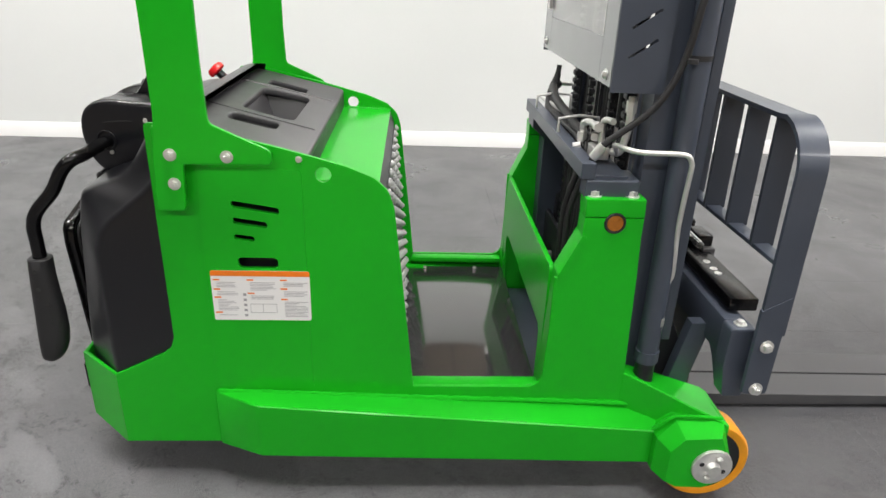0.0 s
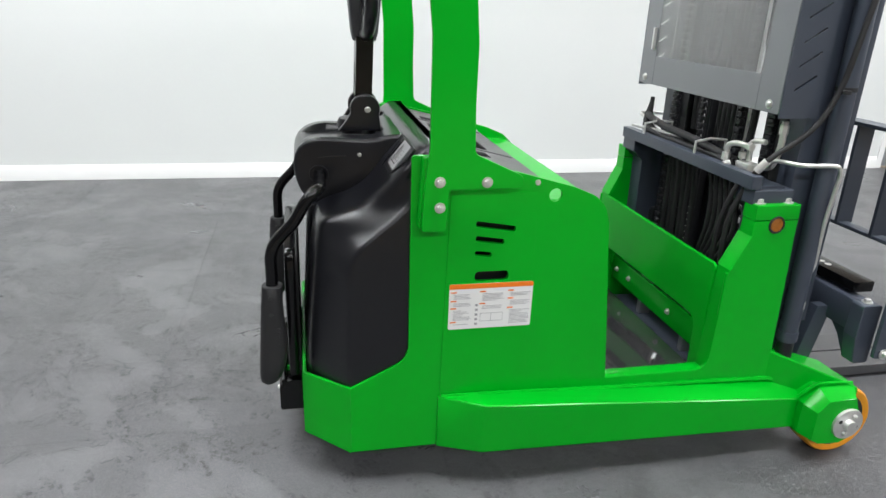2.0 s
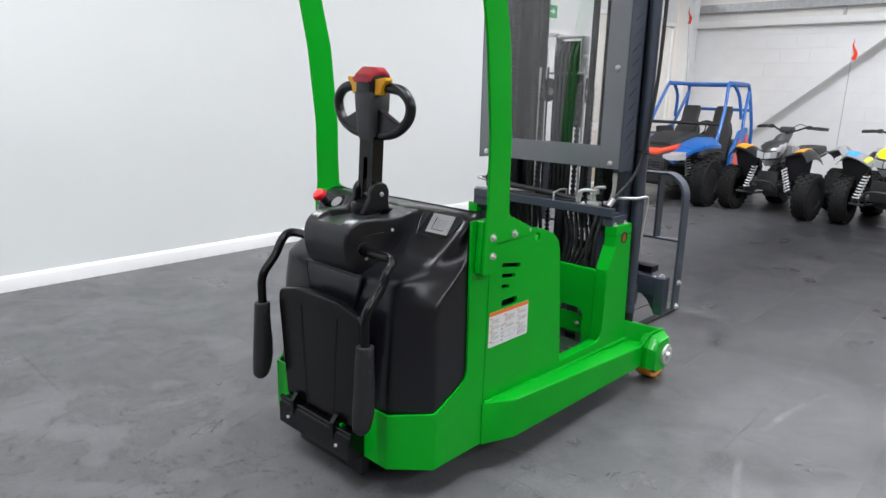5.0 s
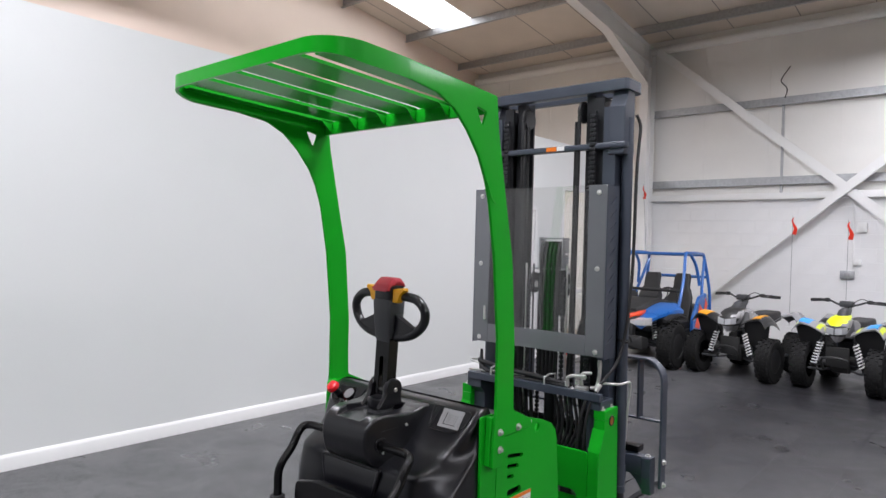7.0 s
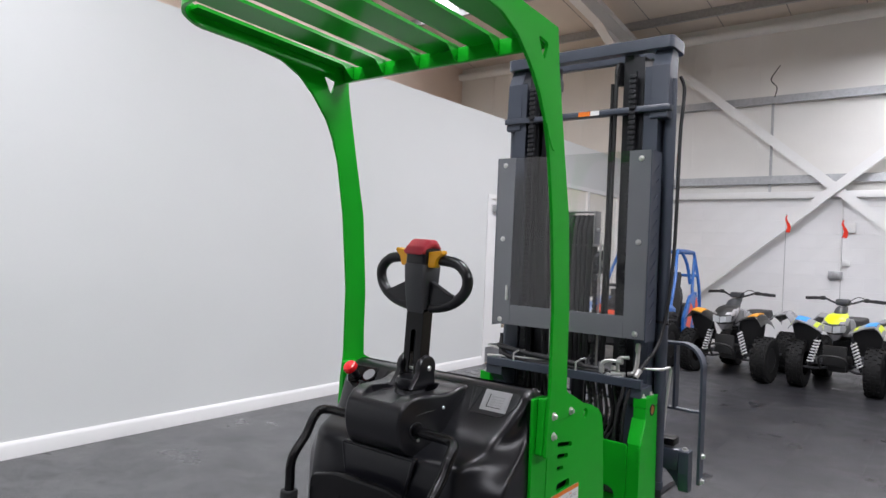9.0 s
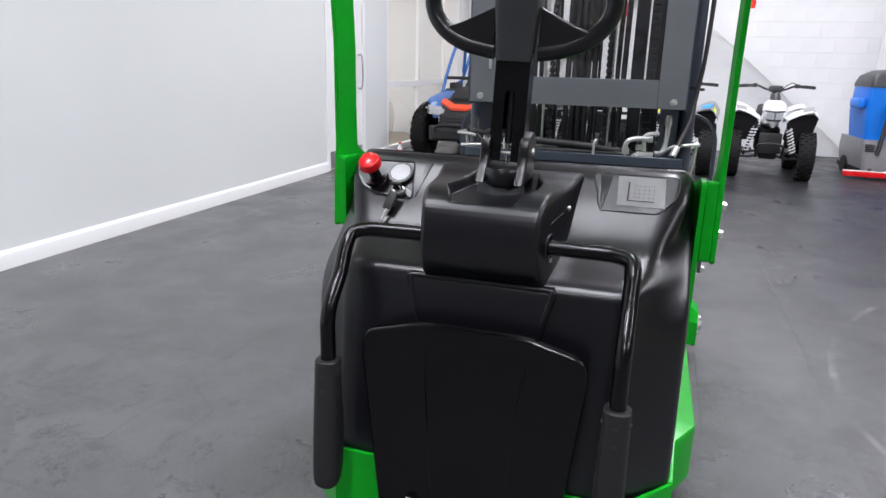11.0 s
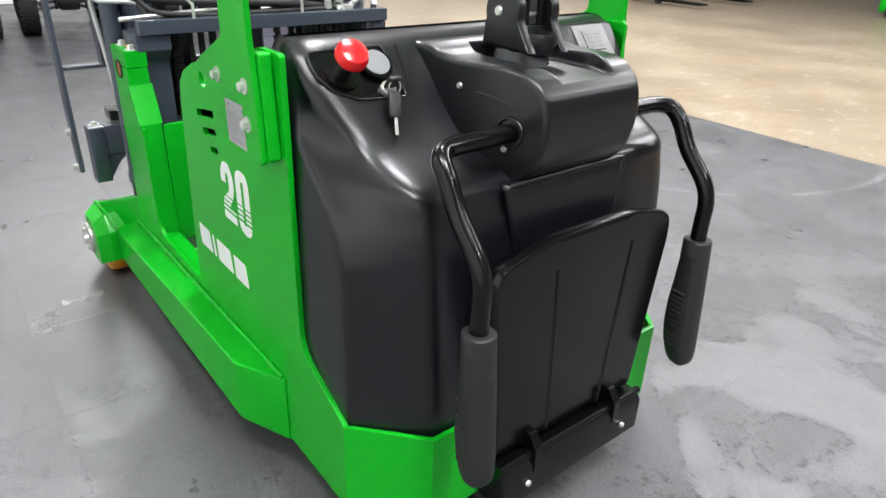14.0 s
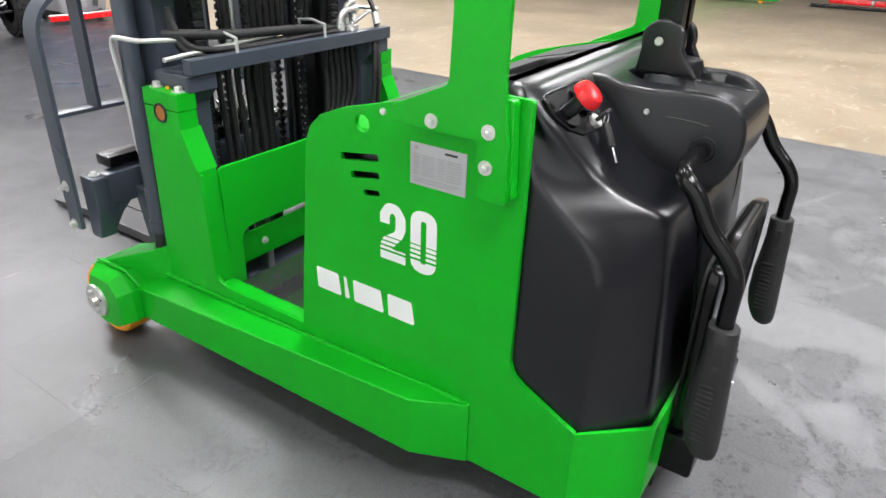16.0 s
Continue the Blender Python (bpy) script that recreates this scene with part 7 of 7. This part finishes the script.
    for k in range(13):
        yy = -0.30 + 0.05 * k
        xc = -0.36 + 0.75 * max(0, abs(yy) - 0.10)
        zc = 0.60 + 0.075 * (xc + 0.44) / 0.08 if xc < -0.36 else 0.677 + 0.08 * (xc + 0.36) / 0.18
        strip.append([(xc - 0.055, yy, zc - 0.034), (xc - 0.055, yy, zc - 0.006), (xc + 0.075, yy, zc + 0.038), (xc + 0.075, yy, zc + 0.0)])
    part("bonnet_stripe", loft(strip), UORANGE, bon)
    part("bonnet_scoop", loft([[(cx, -w, z - 0.02), (cx, w, z - 0.02), (cx, w * 0.85, z + 0.03), (cx, -w * 0.85, z + 0.03)] for cx, w, z in ((-0.20, 0.20, 0.755), (0.0, 0.26, 0.815), (0.20, 0.28, 0.86), (0.40, 0.28, 0.88))]), RUBBER, u)
    part("bonnet_rear", box(0.04, 0.40, -0.30, 0.30, 0.70, 0.80, 0.03), RUBBER, u)
    gr = part("grille", box(-0.46, -0.34, -0.26, 0.26, 0.42, 0.60, 0.03), INK_DK, u)
    for k in range(4):
        part("grille_bar", box(-0.472, -0.455, -0.20, 0.20, 0.445 + k * 0.036, 0.458 + k * 0.036), GREYPL, gr)
    part("bumper", loft([[(cx, yy, zz) for yy, zz in rounded([(-w, zl), (w, zl), (w, zh), (-w, zh)], 0.03, 3)] for cx, w, zl, zh in ((-0.52, 0.30, 0.30, 0.40), (-0.44, 0.40, 0.26, 0.45), (-0.30, 0.42, 0.26, 0.42))]), INK_DK, u)
    part("bumper_bar", sweep([(-0.50, -0.28, 0.36), (-0.56, -0.22, 0.46), (-0.56, 0.22, 0.46), (-0.50, 0.28, 0.36)], 0.018, 10, 4), INK_DK, u)
    sw = part("steering_wheel", sweep([(0.64 + 0.07 * math.cos(a * 0.2618), -0.25 + 0.165 * math.sin(a * 0.2618), 0.90 + 0.15 * math.cos(a * 0.2618)) for a in range(24)], 0.015, 8, smooth=0, closed=True), RUBBER, u)
    part("steering_column", cyl((0.64, -0.25, 0.90), (0.45, -0.25, 0.80), 0.025, 12), INK_DK, sw)
    for a in (0, 2.1, 4.2):
        part("spoke", cyl((0.64, -0.25, 0.90), (0.64 + 0.07 * math.cos(a), -0.25 + 0.165 * math.sin(a), 0.90 + 0.15 * math.cos(a)), 0.010, 8), INK_DK, sw)
    part("shoulder_net", box(0.72, 1.28, 0.545, 0.552, 0.55, 0.95, 0.002), SEATM, u)
    flag(u, (1.55, 0.50, 0.80), (1.60, 0.66, 2.66))
    return u


side_by_side(6.55, 2.17, -3)
quad("grey quad bike with clear headlamp and orange accents", 6.58, 0.72, -9, QSILVER, INK_DK, UYEL, BLACK, (7.6, 0.256, 2.223), 0.455)
quad("grey quad bike with lime yellow nose and blue accents", 6.60, -0.53, -5, QGREY, QYEL, QBLUE, QGREY, (7.6, -0.43, 2.16))
quad("white quad bike with black lower body", 6.68, -1.66, -4, QWHITE, QWHITE, QGREY, QWHITE, (7.90, -1.34, 2.352))


def scrubber(x, y, rz):
    s = thing("floor_scrubber", "blue and grey upright floor scrubber with red squeegee", "floor scrubber", (x, y, 0), rz=rz)
    body = lambda rows: loft([[(xx, yy, z) for xx, yy in rounded([(x0, -w), (x1, -w), (x1, w), (x0, w)], 0.07, 4)] for z, x0, x1, w in rows])
    part("base", body([(0.10, -0.40, 0.50, 0.30), (0.30, -0.42, 0.52, 0.33), (0.48, -0.40, 0.50, 0.33)]), QGREY, s)
    tk = part("tank", body([(0.46, -0.34, 0.34, 0.29), (0.80, -0.36, 0.34, 0.335), (1.12, -0.37, 0.30, 0.34)]), mat("blue_tank_plastic", (0.008, 0.20, 0.80), 0.4, var=0.05), s)
    part("lid", body([(1.12, -0.38, 0.31, 0.345), (1.16, -0.38, 0.31, 0.345), (1.25, -0.34, 0.26, 0.32), (1.32, -0.22, 0.14, 0.22), (1.335, -0.1, 0.02, 0.10)]), GREYPL, s)
    part("beacon", cyl((-0.05, 0, 1.33), (-0.05, 0, 1.39), 0.04, 18, r2=0.03), UORANGE, s)
    part("suction_hose", sweep([(-0.36, 0.02, 1.0), (-0.44, 0.02, 1.02), (-0.47, -0.10, 0.96), (-0.47, -0.17, 0.70), (-0.46, -0.15, 0.40), (-0.46, -0.10, 0.16)], 0.030, 12), GREYPL, s)
    part("drain_hose", sweep([(-0.40, 0.12, 0.86), (-0.43, 0.12, 0.78), (-0.43, 0.14, 0.50), (-0.42, 0.16, 0.30)], 0.026, 12), GREYPL, s)
    part("hose_clip", box(-0.46, -0.40, 0.09, 0.15, 0.80, 0.90, 0.01), INK_DK, s)
    part("handle_pod", box(-0.30, 0.05, 0.34, 0.43, 0.86, 0.98, 0.03), tk.data.materials[0], s)
    for k in range(4):
        part("vent_slot", box(-0.426, -0.41, 0.20, 0.30, 0.34 + k * 0.025, 0.352 + k * 0.025), INK_DK, s)
    for sy in (-1, 1):
        part("wheel", cyl((0.2, sy * 0.27, 0.11), (0.2, sy * 0.34, 0.11), 0.11, 26, bev=0.01), RUBBER, s)
        part("castor", cyl((-0.36, sy * 0.18, 0.07), (-0.36, sy * 0.22, 0.07), 0.07, 22), RUBBER, s)
    part("deck", body([(0.05, -0.35, 0.55, 0.30), (0.12, -0.38, 0.55, 0.32)]), INK_DK, s)
    arc = [(-0.46 - 0.10 * math.cos((k - 5) * 0.25), (k - 5) * 0.105, 0.065) for k in range(11)]
    part("squeegee", sweep(arc, 0, 8, 2, flat=(0.022, 0.03)), RED, s, "red squeegee blade")
    part("squeegee_bar", sweep([(a + 0.01, b, c + 0.038) for a, b, c in arc], 0.012, 8, 2), STEEL, s)
    return s


scrubber(7.62, -3.10, 4)

# ---- loose things ----
pk = thing("cleaner_bottle", "white plastic bottle with red label on a paper sheet", "bottle")
part("body", loft([[(6.30 + r * math.cos(a * 0.5236), 3.08 + r * 0.7 * math.sin(a * 0.5236), z) for a in range(12)] for z, r in ((0.004, 0.05), (0.012, 0.055), (0.12, 0.055), (0.145, 0.03), (0.155, 0.018), (0.18, 0.018))]), PAPER, pk)
part("label", loft([[(6.30 + 0.0565 * math.cos(a * 0.5236), 3.08 + 0.040 * math.sin(a * 0.5236), z) for a in range(12)] for z in (0.03, 0.10)]), RED, pk)
part("cap", cyl((6.30, 3.08, 0.18), (6.30, 3.08, 0.20), 0.02, 14), RED, pk)
tagged(part("paper_sheet", box(6.18, 6.48, 2.92, 3.17, 0.0005, 0.003), PAPER), "white paper sheet lying on the floor", "paper")


# ---- machines parked on the concrete ----
def parked_machine(x, y, rz, label, spread=0.32, tine=None, reach=1.75):
    """A low green electric truck chassis with black body, wheels and two tines."""
    g = thing("parked_truck", label, "truck", (x, y, 0), "parked green trucks", rz=rz)
    part("chassis", loft([[(xx, yy, z) for xx, yy in rounded([(-0.45, -w), (0.75, -w), (0.75, w), (-0.45, w)], 0.06, 4)] for z, w in ((0.09, 0.36), (0.14, 0.40), (0.42, 0.40), (0.46, 0.37))]), GREEN, g)
    part("cover", loft([[(xx, yy, z) for xx, yy in rounded([(-0.40, -w), (0.60, -w), (0.60, w), (-0.40, w)], 0.10, 5)] for z, w in ((0.44, 0.34), (0.80, 0.33), (0.95, 0.28), (0.98, 0.2))]), BLACK, g)
    for sx, sy in ((-0.25, -1), (-0.25, 1), (0.55, -1), (0.55, 1)):
        part("wheel", cyl((sx, sy * 0.30, 0.10), (sx, sy * 0.41, 0.10), 0.10, 26, bev=0.01), RUBBER, g)
    if spread > 0.4:
        part("fork_frame", box(0.76, 0.84, -spread - 0.09, spread + 0.09, 0.05, 0.50, 0.01), GLOSS, g)
    for sy in (-1, 1):
        a, b = sorted((sy * (spread - 0.07), sy * (spread + 0.07)))
        prof = [(0.70, 0.05), (reach - 0.1, 0.05), (reach, 0.065), (reach, 0.09), (1.0, 0.12 if tine else 0.17), (0.70, 0.17)]
        part("tine", plate([prof], a, b, bev=0.006), tine or GREEN, g)
        part("load_roller", cyl((1.45, sy * spread - 0.05, 0.048), (1.45, sy * spread + 0.05, 0.048), 0.048, 20), RUBBER if tine else YELLOW, g)
    part("tiller_post", cyl((-0.42, 0, 0.60), (-0.62, 0, 1.20), 0.03, 14), GLOSS, g)
    return g


parked_machine(7.35, -10.88, 180, "green parked truck with wide dark forks on concrete", 0.755, GLOSS, 2.42)
parked_machine(2.65, -12.75, 192, "green parked pallet truck with black cover on concrete")
rb = thing("red_rack_beam", "red painted steel rack beams lying on concrete", "beam")
for k in range(3):
    part("beam", box(-2.4, 0.15, -14.45 + k * 0.16, -14.34 + k * 0.16, 0.0, 0.06 + 0.02 * (k % 2), 0.006), RED, rb)
part("strap", box(-0.62, -0.58, -14.47, -14.0, 0.0, 0.088, 0.004), GALV, rb)
db = thing("steel_bar_bundle", "dark steel bars lying side by side on concrete", "bars")
for k in range(2):
    bm = box(-2.2, 0.35, -0.035, 0.035, 0.0, 0.05, 0.006)
    part("bar", turned(bm, Matrix.Translation((0, -12.98 - 0.11 * k, 0)) @ Matrix.Rotation(radians(6), 4, "Z")), GLOSS, db)


JOINTM = mat("joint_dust", (0.034, 0.034, 0.035), 0.7, var=0.3, scale=2.0, spec=0.3)
# ---- floor tiles: interlocking dark tiles, laid last ----
TS, TX0, TY0 = 0.495, -1.055, -0.135
structure("floor_mat_bed", box(BACK_X, END_X, MAT_Y + 0.004, PART_Y, -0.0058, -0.0010), JOINTM, "dark dusty bedding under the tile mat", "floor")
tiles = tagged(new("tile_floor"), "dark grey interlocking vinyl floor tiles, scuffed and dusty", "floor", kind="structure")


def tile_outline(n=18, amp=0.0040, gap=0.0005):
    h = TS / 2
    edge = []
    for i in range(n * 2):
        u = -h + TS * i / (n * 2)
        edge.append((u, 0.0 if i == 0 else (amp if i % 2 else -amp)))
    out = []
    for u, d in edge:
        out.append((u, -h + gap + d))
    for u, d in edge:
        out.append((h - gap + d, u))
    for u, d in edge:
        out.append((-u, h - gap + (edge[(len(edge) - edge.index((u, d))) % len(edge)][1])))
    for u, d in edge:
        out.append((-h + gap + (edge[(len(edge) - edge.index((u, d))) % len(edge)][1]), -u))
    return out


def tile_mesh(x0, x1, y0, y1):
    """A tile, trimmed to the given reach from its middle."""
    pts = [(min(max(x, x0), x1), min(max(y, y0), y1)) for x, y in tile_outline()]
    bm = bmesh.new()
    top = [bm.verts.new((x, y, 0.0)) for x, y in pts]
    bot = [bm.verts.new((x, y, -0.0035)) for x, y in pts]
    bm.faces.new(top)
    n = len(pts)
    for i in range(n):
        bm.faces.new((bot[i], bot[(i + 1) % n], top[(i + 1) % n], top[i]))
    return bm


whole = None
rest = bmesh.new()
nx0, nx1 = int((BACK_X - TX0) // TS) + 1, int((END_X - TX0) // TS)
ny0, ny1 = int((MAT_Y - TY0) // TS), int((PART_Y - TY0) // TS)
count = 0
for i in range(nx0, nx1):
    for j in range(ny0, ny1 + 1):
        cx, cy = TX0 + (i + 0.5) * TS, TY0 + (j + 0.5) * TS
        lo, hi = max(-1, MAT_Y - cy), min(1, PART_Y - 0.001 - cy)
        if hi < -0.2 or lo > 0.2:
            continue
        cut = lo > -0.26 or hi < 0.26
        if -3.6 < cx < 6.2 and not cut and count < 300:
            if whole is None:
                bm = tile_mesh(-1, 1, -1, 1)
                me = bpy.data.meshes.new("tile")
                bm.to_mesh(me)
                bm.free()
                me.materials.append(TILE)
                whole = me
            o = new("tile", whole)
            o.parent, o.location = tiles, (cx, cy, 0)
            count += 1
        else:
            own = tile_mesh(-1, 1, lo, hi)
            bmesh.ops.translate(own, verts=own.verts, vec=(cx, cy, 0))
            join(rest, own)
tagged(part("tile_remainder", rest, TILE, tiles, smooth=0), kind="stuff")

# painted blocks of the end wall, in half bond
BL, BH = 0.45, 0.225
bm = box(-0.004, 0.0, -BL / 2 + 0.0006, BL / 2 - 0.0006, -BH / 2 + 0.0022, BH / 2 - 0.0022)
face = [f for f in bm.faces if f.normal.x < -0.9][0]
for v in face.verts:
    v.co.y *= 0.997
    v.co.z *= 0.975
block = bpy.data.meshes.new("block")
bm.to_mesh(block)
bm.free()
block.materials.append(BLOCKW)
rnd = random.Random(11)
for r in range(int(BLOCK_TOP / BH)):
    for k in range(17):
        yb = -3.9 + BL * (k + (0.5 if r % 2 else 0.0)) + BL / 2
        if yb > 3.45:
            continue
        o = new("block", block)
        o.parent, o.location = wall_end, (END_X + 0.0935 - 0.0012 * rnd.random(), yb, BH * (r + 0.5))
